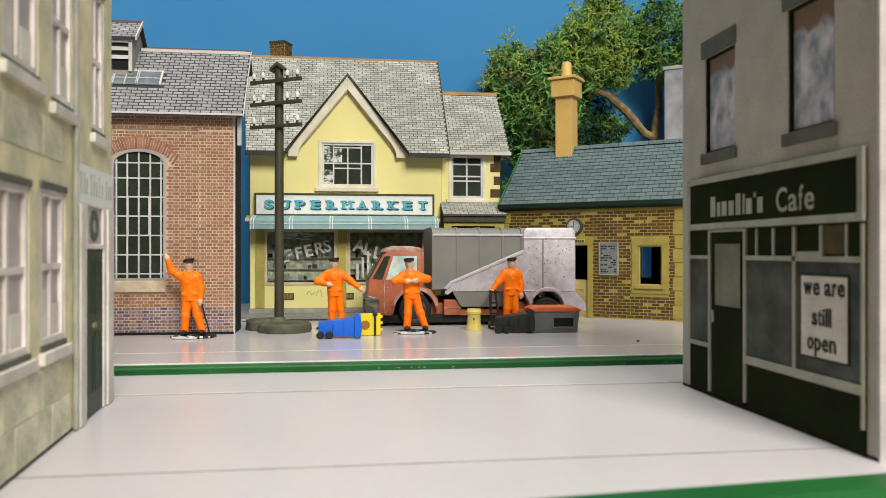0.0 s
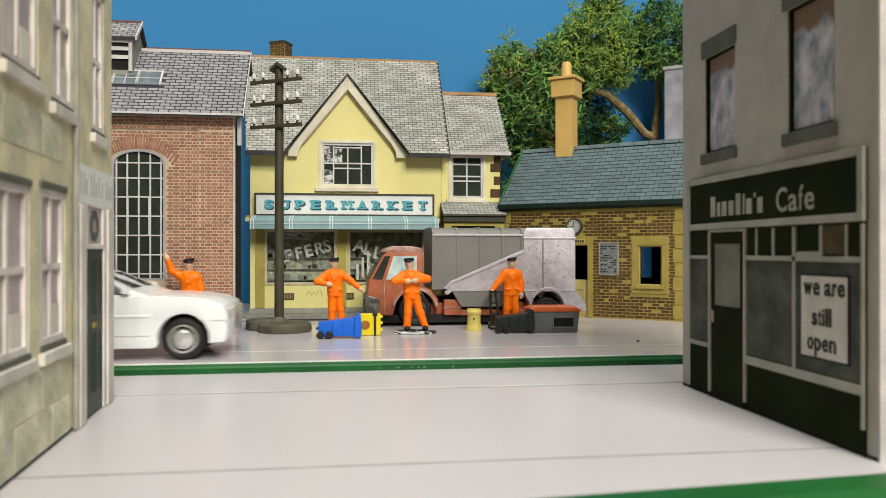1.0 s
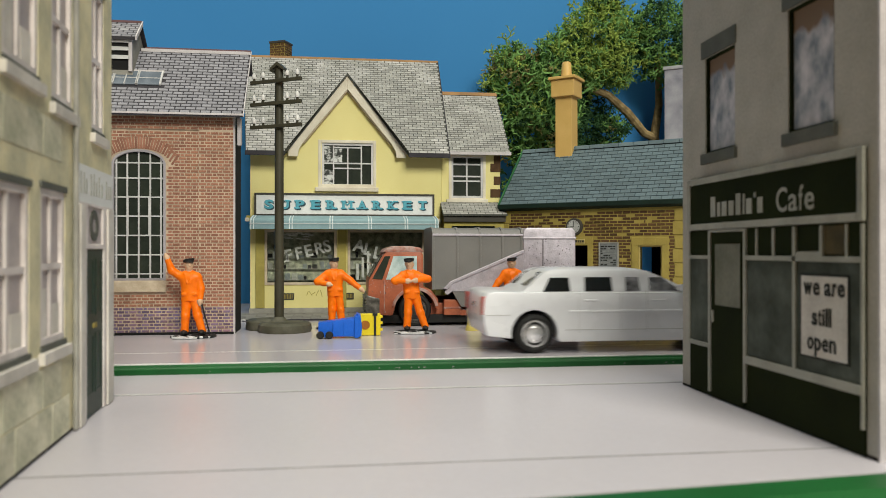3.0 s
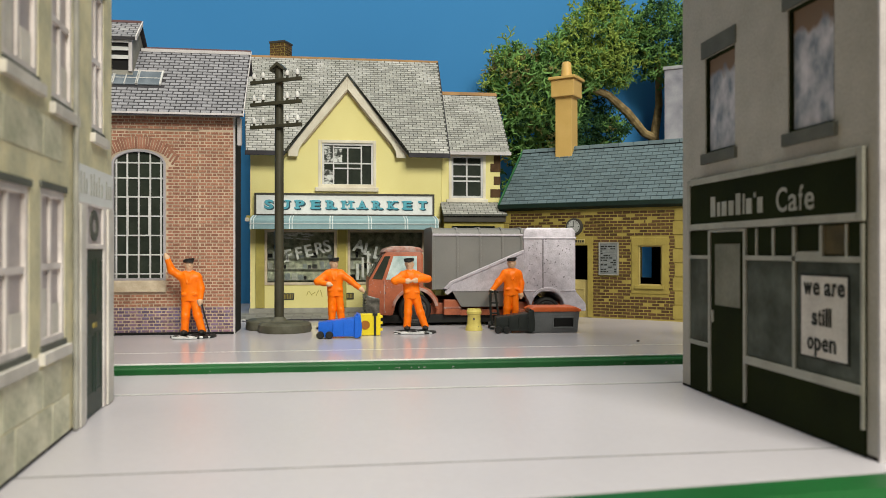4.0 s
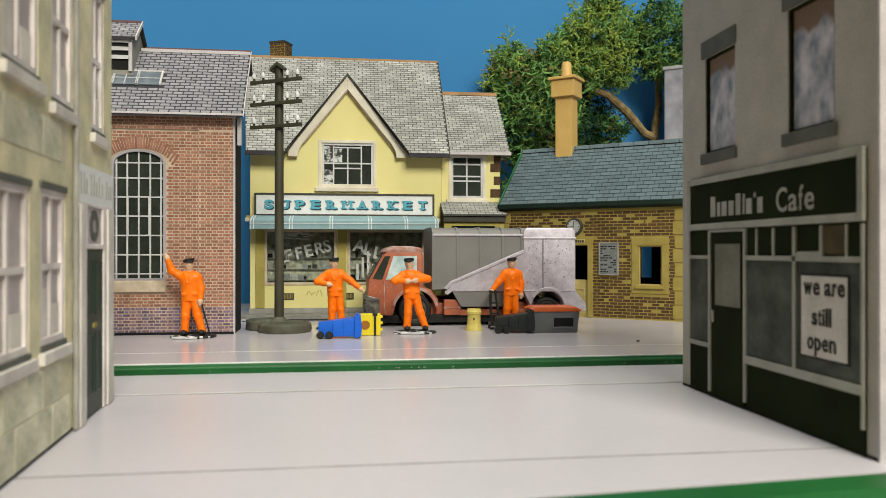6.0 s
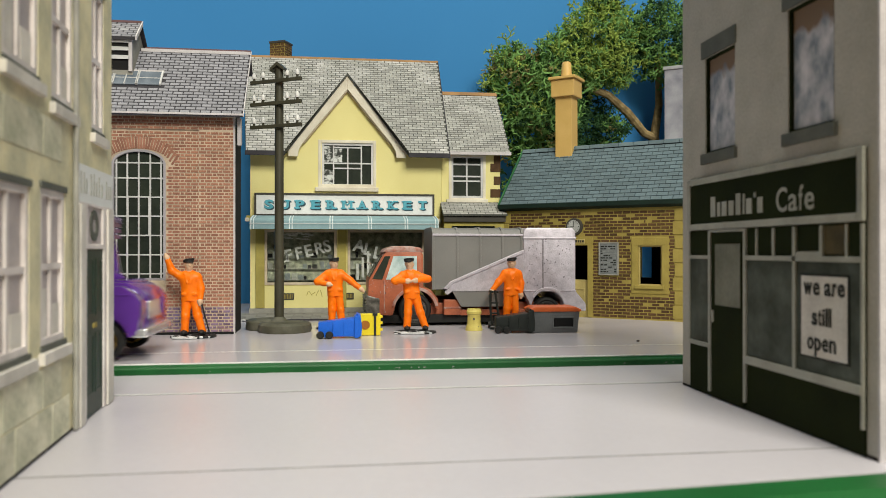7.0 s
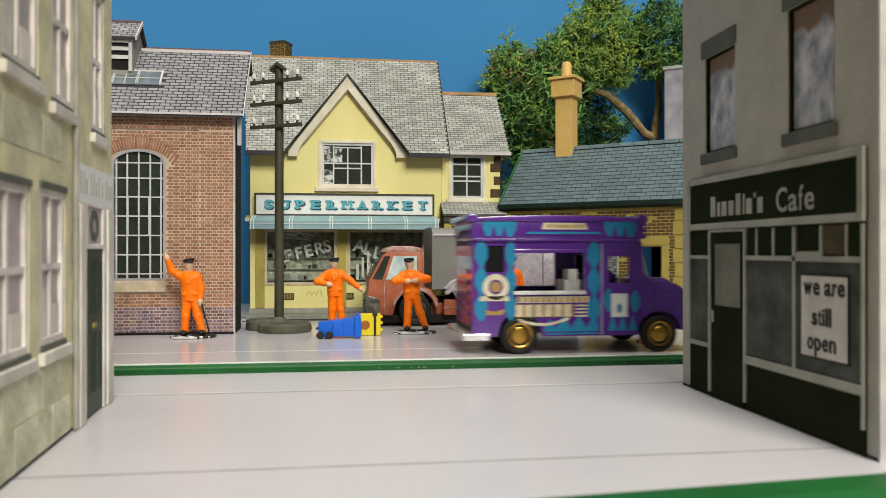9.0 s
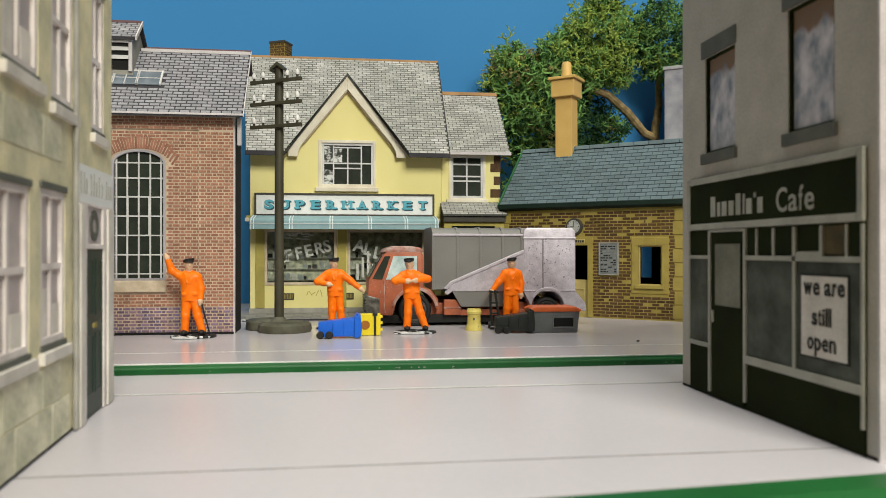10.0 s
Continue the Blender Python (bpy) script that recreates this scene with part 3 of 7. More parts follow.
    lay(roof_ob, "slate", (0, -4, 66.05), (1, 0, 0), (0, run, lift), cells, 0.2, M["slate"], M["slate_isl"], 300, (-15, 15))

    def on(v):
        return (-4 + run * v / L, 66.1 + lift * v / L)
    for a, b in ((-42.9, -36.6), (-35.9, -29.6), (-28.9, -22.6)):
        y0, z0 = on(12.0)
        y1, z1 = on(18.4)
        s = Shape().prism([(y0, z0), (y1, z1), (y1 - 0.3, z1 + 0.25), (y0 - 0.3, z0 + 0.25)], a, b, "x")
        pane = part("skylight", s, M["sky_pane"], roof_ob, "grey glass skylight in pale bars")
        for u in (a - 0.55, b):
            part("skylight_bar", Shape().prism([(y0 - 0.3, z0), (y1, z1), (y1 - 0.4, z1 + 0.5), (y0 - 0.6, z0 + 0.5)], u, u + 0.55, "x"), M["bar_white"], pane)
        ym, zm = on(15.2)
        part("skylight_bar", Shape().box(a, b, ym - 0.45, ym - 0.15, zm - 0.1, zm + 0.3), M["bar_white"], pane)
        if -36 < a < -30:
            part("skylight_bar", Shape().prism([(y0 - 0.3, z0), (y1, z1), (y1 - 0.4, z1 + 0.4), (y0 - 0.6, z0 + 0.4)], 0.5 * (a + b) - 0.12, 0.5 * (a + b) + 0.12, "x"), M["bar_white"], pane)
    y1, z1 = on(18.5)
    part("skylight_head", Shape().box(-47, -21.9, y1 - 0.5, y1 + 0.3, z1 - 0.2, z1 + 0.5), M["card_edge"], roof_ob)
    # louvred ridge monitor
    mon = part("roof_monitor", Shape().prism([(6, 78), (6, 90.6), (12, 96.0), (18, 90.6), (18, 78)], -60, -31.0, "x"), M["plinth"], h, "louvred timber ridge vent with slate cap")
    for z in (83.6, 86.2, 88.6):
        part("louvre", Shape().prism([(5.2, z), (6.0, z + 0.7), (6.0, z + 1.5), (5.2, z + 0.8)], -60, -31.8, "x"), M["bar_white"], mon)
    part("louvre_backing", Shape().box(-60, -31.8, 5.8, 6.0, 80.5, 90.6), M["black"], mon)
    part("corner_post", Shape().box(-32.0, -31.0, 5.2, 6.2, 80.0, 91.0), M["card_edge"], mon)
    cap = part("monitor_roof", Shape().prism([(4.4, 90.2), (12, 96.8), (19.6, 90.2), (19.6, 89.3), (12, 95.8), (4.4, 89.3)], -61, -29.8, "x"), M["slate_gap"], mon)
    lay(cap, "slate", (0, 4.4, 90.25), (1, 0, 0), (0, 7.6, 6.6), slate_cells(-60.8, -30.0, 9.8, 1.38, 0.34, 3.0), 0.2, M["slate"], M["slate_isl"], 40)
    part("monitor_verge", Shape().prism([(4.3, 90.6), (12, 97.2), (12, 95.8), (4.3, 89.2)], -29.8, -29.4, "x"), M["card_edge"], mon)
    part("monitor_ridge", Shape().prism([(11, 96.4), (12, 97.4), (13, 96.4)], -61, -29.8, "x"), M["ridge_red"], mon)
    part("bracket", Shape().box(1.0, 2.2, -0.2, 1.6, 57.2, 65.4), M["card_edge"], h, "white eave bracket", bevel=0.15)


warehouse()


# ---- the supermarket ----
def sash(parent, u0, u1, z0, z1, y, mat, ups=(), acrosses=(), bar=0.5, label=""):
    """A glazed window: pane, frame and bars; y is the wall's face."""
    w = part("window", Shape().box(u0, u1, y + 0.75, y + 0.95, z0, z1), M["dark_pane"], parent, label)
    part("window_frame", Shape().border(u0, u1, z0, z1, y + 0.1, y + 0.75, bar * 1.6), mat, w)
    for a, b, c in ups:
        part("glazing_bar", Shape().box(a - bar / 2, a + bar / 2, y + 0.35, y + 0.72, b, c), mat, w)
    for a, b, c in acrosses:
        part("glazing_bar", Shape().box(b, c, y + 0.33, y + 0.7, a - bar / 2, a + bar / 2), mat, w)
    return w


def supermarket():
    h = thing("supermarket_building", 0, 303, 0, 0, "yellow rendered card shop model with slate roof and white gable boards", "building")
    shop_l, shop_r = (-30.4, -3.2, 12.2, 33.2), (2.0, 32.0, 12.2, 33.2)
    upper = (-8.6, 11.8, 50.6, 68.0)
    wall = Shape().panel(-36.3, 39.2, 0, 64.5, 0, 1.6, [shop_l, shop_r, (upper[0], upper[1], upper[2], 64.5)])
    wall.panel(-20, 23, 64.5, 68.0, 0, 1.6, [(upper[0], upper[1], 64.5, 68.0)])
    wall.prism([(-20.4, 68.0), (23.0, 68.0), (1.5, 93.0)], 0, 1.6)
    wall.prism([(-22, 64.5), (-20, 64.5), (-20, 68)], 0, 1.6).prism([(23, 64.5), (25.4, 64.5), (23, 68)], 0, 1.6)
    rear = Shape()
    rear.box(-36.3, -34.7, 1.6, 54, 0, 64).box(37.6, 39.2, 1.6, 54, 0, 64).box(-36.3, 39.2, 54, 55.6, 0, 76)
    rear.prism([(1.6, 64), (54, 64), (54, 80), (31.5, 106)], -36.3, -34.7, "x").prism([(1.6, 64), (54, 64), (54, 80), (31.5, 106)], 37.6, 39.2, "x")
    wall_ob = part("wall", wall, M["yellow"], h, "pale yellow rendered wall")
    part("rear_shell", rear, M["yellow"], h)
    part("plinth", Shape().box(-36.8, 39.4, -0.5, -0.01, 0.02, 2.6), M["plinth"], h, "grey stone plinth", bevel=0.12)
    pv = part("shop_pavement", Shape().box(-39.6, 62.0, -27.4, -0.5, 0.02, 0.55), M["slate_gap"], h, "grey paving slabs with dark joints before the shop")
    for row, (y0, y1) in enumerate(((-27.2, -22.8), (-22.6, -15.4), (-15.2, -8.0), (-7.8, -1.4))):
        u = -39.4 - 3.4 * (row % 2)
        while u < 61.5:
            a, b = max(u, -39.4), min(u + 6.7, 61.8)
            if b - a > 0.6:
                part("slab", wedge(Shape(), b - a, y1 - y0, 0.2, 0.12), M["paving"], pv, at=(a, y0, 0.55))
            u += 6.9
    crumbs = random.Random(17)
    for k in range(9):
        part("scuff", Shape().ball((crumbs.uniform(-39, -35), crumbs.uniform(-28.2, -27.4), crumbs.uniform(0.2, 0.8)), crumbs.uniform(0.2, 0.5), (1.6, 0.6, 0.7), 7, 5), M["base_white"], pv, "flake of white filler")
    # bargeboards with moulded feet
    top, foot, fw = 94.4, 62.2, 3.9
    for s, name in ((-1, "bargeboard"), (1, "bargeboard")):
        c = 1.5
        e = 23.0
        a = [(c, top), (c + s * e, foot + 2.2), (c + s * e, foot), (c + s * (e - 3.6), foot), (c + s * (e - 4.0), foot + 2.6), (c + s * (e - 5.6), foot + 5.4), (c, top - 5.4)]
        part(name, Shape().prism(a, -2.6, -1.6), M["cream"], h, "cream painted bargeboard", bevel=0.12)
        b = [(c, top + 1.1), (c + s * (e + 1.0), foot + 2.2), (c + s * (e + 0.6), foot + 1.3), (c, top)]
        part("gable_verge", Shape().prism(b, -2.9, -1.4), M["slate_warm"], h, "grey slate edge")
        inner = [(c, top - 5.4), (c + s * (e - 5.6), foot + 5.4), (c + s * (e - 6.0), foot + 5.2), (c, top - 6.0)]
        part("bargeboard_moulding", Shape().prism(inner, -1.75, -0.01), M["stone_sill"], h)
    # upper window
    su = Shape().border(-10.0, 12.9, 50.4, 69.2, -0.45, 0.1, 1.2)
    part("window_surround", su, M["cream"], h, "cream moulded surround", bevel=0.15)
    sash(wall_ob, -8.6, 11.8, 50.8, 68.0, 0, M["bar_white"], [(-4.0, 51, 68), (1.6, 51, 66), (7.0, 51, 68)], [(66.3, -4, 7), (60.0, -8, 11.5), (58.0, -4, 7)], 0.55, "white sash window")
    for a, b, c, d in ((-7.7, -4.3, 60.5, 66.9), (-3.7, -0.6, 60.5, 65.9), (-7.7, -4.3, 51.8, 57.4)):
        part("printed_reflection", Shape().box(a, b, 0.68, 0.74, c, d), M["reflection"], wall_ob, "mottled pale reflection in the glass")
    part("sill", Shape().box(-11.2, 13.8, -1.3, 0, 48.7, 50.4), M["cream"], h, "cream window sill", bevel=0.2)
    # sign
    sg = part("sign_board", Shape().box(-34.0, 35.6, -2.2, -0.01, 39.2, 47.4), M["sign_white"], h, "white shop sign with teal block letters")
    part("sign_frame", Shape().border(-34.5, 36.1, 38.8, 47.8, -2.6, -1.2, 0.75), M["frame_dark"], sg, "dark frame", bevel=0.1)
    # slab letters with a dark drop shadow, leaning a little
    feet = {"U": ((0, 1), (1, 1)), "P": ((0, 0), (0, 1)), "E": ((0, 0), (0, 1)), "R": ((0, 0), (1, 0), (0, 1)), "M": ((0, 0), (1, 0), (0, 1), (1, 1)), "A": ((0, 0), (1, 0)), "K": ((0, 0), (1, 0), (0, 1), (1, 1)), "T": ((0.5, 0),)}
    for i, ch in enumerate("SUPERMARKET"):
        u, w = -30.7 + i * 6.03, 4.0 if ch == "M" else 3.4
        fat = 0.0 if ch == "M" else 0.14 if ch in "KA" else 0.2
        if ch != "M":
            lettering("letter_shadow", ch, 4.6, u + 0.4, -2.3, 41.35, M["sign_dark"], sg, 0.15, fat + 0.03, width=w + 0.1)
        lettering("letter", ch, 4.6, u, -2.5, 41.75, M["sign_blue"], sg, 0.3, fat, width=w)
        for a in (u + 0.28, u + w - 0.98) if ch == "M" else ():
            part("letter_stem", Shape().box(a, a + 0.7, -2.64, -2.36, 41.75, 44.9), M["sign_blue"], sg)
        for fx, fz in feet.get(ch, ()):
            a, z0 = u + w * fx + (0.5 if fx == 0 else -0.5 if fx == 1 else 0), 41.72 + 2.75 * fz
            part("serif", Shape().box(a - 1.1, a + 1.1, -2.66, -2.4, z0, z0 + 0.5), M["sign_blue"], sg)
            part("serif_shadow", Shape().box(a - 0.75, a + 1.5, -2.39, -2.2, z0 - 0.4, z0 + 0.15), M["sign_dark"], sg)
    # awning
    a = [(-2.2, 39.0), (-10.8, 37.4), (-11.4, 36.6), (-11.8, 33.4), (-11.4, 33.4), (-10.9, 36.2), (-2.2, 38.2)]
    aw = part("awning", Shape().prism(a, -35.2, 36.6, "x"), M["teal"], h, "teal striped card awning over the shop window")
    b = [(-2.2, 39.06), (-10.85, 37.46), (-11.47, 36.62), (-11.87, 33.4), (-11.7, 33.4), (-11.3, 36.6), (-10.7, 37.3), (-2.2, 38.9)]
    for u in (-34.9, -20.6, -5.4, 9.4, 23.4, 35.3):
        for du in (0, 1.0):
            part("stripe", Shape().prism(b, u + du, u + du + 0.38, "x"), M["pale_teal"], aw)
    part("piping", Shape().box(-35.2, 36.6, -11.75, -11.55, 35.4, 35.7), M["pale_teal"], aw)
    part("awning_box", Shape().box(-37.6, 38.4, -1.8, -0.2, 36.8, 38.9), M["olive"], h, "olive blind box", bevel=0.1)
    for u in (-38.0, 37.0):
        part("blind_end", Shape().box(u, u + 1.5, -3.0, -0.3, 36.6, 38.0), M["cream"], h, bevel=0.2)
    # shop front
    for u0, u1, z0, z1 in (shop_l, shop_r):
        part("display_window_frame", Shape().border(u0 - 0.4, u1 + 0.4, z0 - 0.5, z1 + 0.3, -0.5, 1.0, 1.0), M["stone_sill"], h, "buff shop window frame", bevel=0.1)
    for u in (-34.2, -2.3, 33.2):
        part("pilaster", Shape().box(u, u + 3.4, -0.8, -0.01, 2.7, 33.4), M["olive"], h, "olive yellow pilaster", bevel=0.12)
    part("fascia_shade", Shape().box(-35.5, 38, -0.9, -0.02, 33.4, 36.5), M["olive"], h)
    # a shallow shop interior
    inn = part("shop_interior", Shape().box(-34, 37, 4.6, 5.2, 2, 36), M["shop_print"], h, "dim printed shop interior with shelves")
    rng = random.Random(8)
    for u0, u1, z0, z1 in (shop_l, shop_r):
        for z in (13.6, 18.0, 22.4):
            part("shelf", Shape().box(u0, u1, 3.0, 4.6, z - 0.25, z), M["plinth"], inn)
            goods = Shape()
            u = u0 + 0.5
            while u < u1 - 2:
                w, t = rng.uniform(0.8, 2.4), rng.uniform(1.0, 3.2)
                goods.slot = rng.randrange(4)
                goods.box(u, u + w, 3.3, 4.5, z, z + t)
                u += w + rng.uniform(0.1, 1.5)
            tagged(part("goods", goods, [M["interior"], M["shop_print"], M["plinth"], M["notice"]], inn), kind="stuff")
        pane = part("shop_pane", Shape().box(u0 + 0.6, u1 - 0.6, 0.55, 0.65, z0 + 0.5, z1 - 0.7), M["shop_glass"], h, "shop window glass with painted white writing")
        pane.visible_shadow = False
        if u0 < -10:
            for i, ch in enumerate("OFFERS"):
                lettering("painted_letter", ch, 6.6, -26.2 + i * 3.75, 0.42, 19.8 + i * 0.95, M["whitewash_glint"], pane, 0.06, 0.0 if ch == "O" else 0.12, tilt=-12 - 3 * (i % 2))
            # light reflected at the window head, painted as thin pale slabs
            glint = random.Random(6)
            for k in range(16):
                a, zz = glint.uniform(-24, -13.5), glint.uniform(29.4, 32.2)
                w_ = glint.uniform(1.2, 4.5)
                part("pale_streak", Shape().prism([(a, zz), (a + w_, zz - 0.1), (a + w_ * 0.9, zz + glint.uniform(0.2, 0.5)), (a + w_ * 0.2, zz + 0.35)], 0.4, 0.5), M["whitewash_glint"], pane, "pale streak painted for light reflected in the glass")
        else:
            for i, ch in enumerate("ALL"):
                lettering("painted_letter", ch, 6.6, 3.6 + i * 3.9, 0.42, 25.4 - i * 1.5, M["whitewash_glint"], pane, 0.06, 0.18, tilt=12)
            for i in range(6):
                part("painted_streak", Shape().box(5 + i * 2.1, 6.0 + i * 2.1, 0.4, 0.5, 13.5 + (i % 3), 20 + 2.5 * ((i * 7) % 3)), M["whitewash_glint"], pane)
    for u in (-24.4, -1.0):
        v = part("air_vent", Shape().box(u, u + 5.0, -0.35, -0.01, 5.8, 8.4), M["frame_dark"], h, "brown air grille", bevel=0.08)
        for k in range(7):
            part("vent_slat", Shape().box(u + 0.5 + k * 0.6, u + 0.8 + k * 0.6, -0.5, -0.3, 6.2, 8.0), M["ochre"], v)
    for k, (a, b, t) in enumerate(((-14.2, 1.2, 20), (-13.0, 1.4, -35), (-11.8, 1.0, 60), (-10.4, 1.6, 25), (-8.8, 1.8, -15))):
        ob = part("scribble", Shape().box(-0.13, 0.13, -0.06, 0.0, -b / 1.3, b / 1.3), M["olive"], h)
        ob.matrix_basis = pose(a * MM, 0, 8.3 * MM, 0, t, 0)
    # roofs
    run, lift = 39.0, 46.0
    L = math.hypot(run, lift)
    vg = (94.6 - 63.6) * L / lift
    dy, dz = run / L, lift / L
    outline = [(-37.2, 0), (-22.9, 0), (1.5, vg), (25.9, 0), (41.6, 0), (41.6, L), (-43.0, L)]
    up = [(u, -7.0 + v * dy, 63.6 + v * dz) for u, v in outline]
    r = Shape().loft([up, [(x, y + 1.2 * dz, z - 1.2 * dy) for x, y, z in up]])
    r.prism([(32, 109.6), (58, 78.9), (58, 77.5), (32, 107.8)], -43.0, 41.6, "x")
    roof = part("roof", r, M["slate_warm_gap"], h, "weathered pale grey slate roof")
    for a, b in ((-37.4, -22.6), (25.4, 41.9)):
        part("eave_edge", Shape().box(a, b, -7.6, -6.9, 61.9, 63.6), M["slate_gap"], roof, "dark eave", bevel=0.1)
    part("ridge", Shape().prism([(31.2, 109.0), (32, 110.1), (32.8, 109.0)], -43.2, 41.8, "x"), M["ridge_tan"], roof, "tan ridge tiles")
    part("verge", Shape().prism([(-7, 63.9), (32, 110.0), (32, 107.5), (-7, 62)], 41.6, 41.9, "x"), M["slate_gap"], roof)
    cells = []
    for a, v, w, hh in slate_cells(-43.0, 41.5, L - 0.5, 1.42, 0.24, 3.3):
        verge, valley = -37.1 - 5.8 * v / L, max(0.0, 94.8 - (63.6 + lift * v / L)) * 0.76 + 0.2
        b = a + w
        a = max(a, verge)
        if a < 1.5 and 0 < valley - 0.3:
            b = min(b, 1.5 - valley) if a < 1.5 - valley else a if b < 1.5 + valley else b
            a = max(a, 1.5 + valley) if b > 1.5 + valley and a > 1.5 - valley else a
        elif valley > 0.3:
            a = max(a, 1.5 + valley)
        if b - a > 0.4:
            cells.append((a, v, b - a, hh))
    lay(roof, "slate", (0, -7.0, 63.65), (1, 0, 0), (0, run, lift), cells, 0.16, M["slate_warm"], M["slate_warm_isl"], 300, (20, 25))
    # cross gable roof behind the bargeboards
    back = -7.0 + (94.6 - 63.6) / lift * run
    g = Shape()
    for s in (-1, 1):
        ring = [(1.5, -3.2, 95.3), (1.5 + s * 24.6, -3.2, 63.4), (1.5 + s * 24.6, -7.0 + 0.4, 63.4), (1.5, back + 0.6, 95.3)]
        low = [(x, y, z - 1.0) for x, y, z in ring]
        g.loft([ring, low])
    part("gable_roof", g, M["slate_warm_gap"], roof, "slate roof of the front gable")
    ch = part("chimney", Shape().box(-3.6, 3.6, -3.4, 3.4, 100, 117.0), M["ochre"], h, "brown brick chimney with buff joints", at=(-27.8, 40, 0))
    ch.rotation_euler = (0, 0, radians(-24))
    part("chimney_cap", Shape().box(-3.9, 3.9, -3.7, 3.7, 117.0, 117.9), M["frame_dark"], ch)
    bricks = brick_cells(-3.55, 3.55, 106, 116.9, 1.1, 0.2, (2.2, 1.0))
    lay(ch, "brick", (0, -3.4, 0), (1, 0, 0), (0, 0, 1), bricks, 0.12, M["brick_brown"], M["brick_brown_isl"])
    lay(ch, "brick", (3.6, 0, 0), (0, 1, 0), (0, 0, 1), brick_cells(-3.35, 3.35, 106, 116.9, 1.1, 0.2, (2.2, 1.0)), 0.12, M["brick_brown"], M["brick_brown_isl"])


def side_extension():
    h = thing("side_extension", 39.4, 304, 0, 0, "lower yellow side wing of the shop with quoined corner", "building")
    win = (3.9, 17.2, 46.2, 64.0)
    w = Shape().panel(0, 24.2, 0, 65, 0, 1.4, [win, (2, 20, 6, 36)])
    w.box(22.8, 24.2, 1.4, 46, 0, 65).box(0, 24.2, 46, 47, 0, 65).prism([(1.4, 65), (46, 65), (23, 92)], 22.8, 24.2, "x")
    wall = part("wall", w, M["yellow"], h, "pale yellow rendered wall")
    part("window_surround", Shape().border(3.0, 18.2, 45.6, 64.6, -0.4, 0.1, 1.1), M["cream"], h, bevel=0.12)
    sash(wall, 3.9, 17.2, 46.6, 64.0, 0, M["bar_white"], [(10.5, 47, 64)], [(60.4, 4.5, 16.8), (55.5, 4.5, 16.8), (53.6, 4.5, 16.8)], 0.6, "white sash window")
    part("sill", Shape().box(2.0, 19.0, -1.1, 0, 44.8, 46.2), M["cream"], h, "cream sill", bevel=0.15)
    for k, z in enumerate((47.0, 52.2, 57.4, 60.8)):
        part("quoin", Shape().box(21.6 if k % 2 else 20.2, 24.4, -0.25, 1.0, z, z + 3.4), M["brick_brown_isl"], h, "brown brick quoin", bevel=0.1)
    run, lift = 28.0, 29.0
    r = part("roof", Shape().prism([(-4, 65.0), (24, 94.0), (52, 65.0), (52, 64), (24, 92.6), (-4, 64)], 2.6, 27.6, "x"), M["slate_warm_gap"], h, "pale grey slate roof")
    part("ridge", Shape().prism([(23, 93.4), (24, 95.0), (25, 93.4)], 2.6, 27.6, "x"), M["ridge_tan"], r, "tan ridge tiles")
    part("eave_edge", Shape().box(2.2, 28.0, -4.6, -4.0, 63.8, 65.0), M["card_edge"], r, bevel=0.1)
    lay(r, "slate", (0, -4, 65.05), (1, 0, 0), (0, run, lift), slate_cells(2.6, 27.5, math.hypot(run, lift) - 0.5, 1.4, 0.24, 3.3), 0.16, M["slate_warm"], M["slate_warm_isl"], 150)
    p = part("porch_roof", Shape().prism([(0, 45.0), (-10, 39.6), (-10, 38.9), (0, 44.0)], -0.6, 25.2, "x"), M["slate_warm_gap"], h, "slate lean-to over the shop door")
    lay(p, "slate", (0, -10, 39.65), (1, 0, 0), (0, 10, 5.4), slate_cells(-0.5, 25.1, 11.2, 1.6, 0.3, 3.4), 0.14, M["slate_warm"], M["slate_warm_isl"], 60)
    part("porch_beam", Shape().box(-0.2, 24.6, -9.2, -8.2, 36.6, 38.9), M["frame_dark"], h, "dark brown beam", bevel=0.1)
    part("porch_wall", Shape().panel(0, 24.2, 0, 37, -8.0, -7.0, [(3, 20.5, 6, 35)]), M["olive"], h)
    part("porch_glazing", Shape().box(2.5, 21, -6.9, -6.6, 5, 36), M["dark_pane"], h)
    part("bracket", Shape().prism([(-0.2, 44), (-8.5, 39), (-7.6, 38.4), (-0.2, 40)], 24.3, 25.0, "x"), M["frame_dark"], h, "brown timber bracket")


M["shop_glass"] = glass("shop_window_glass", (0.75, 0.8, 0.78))
supermarket()
side_extension()


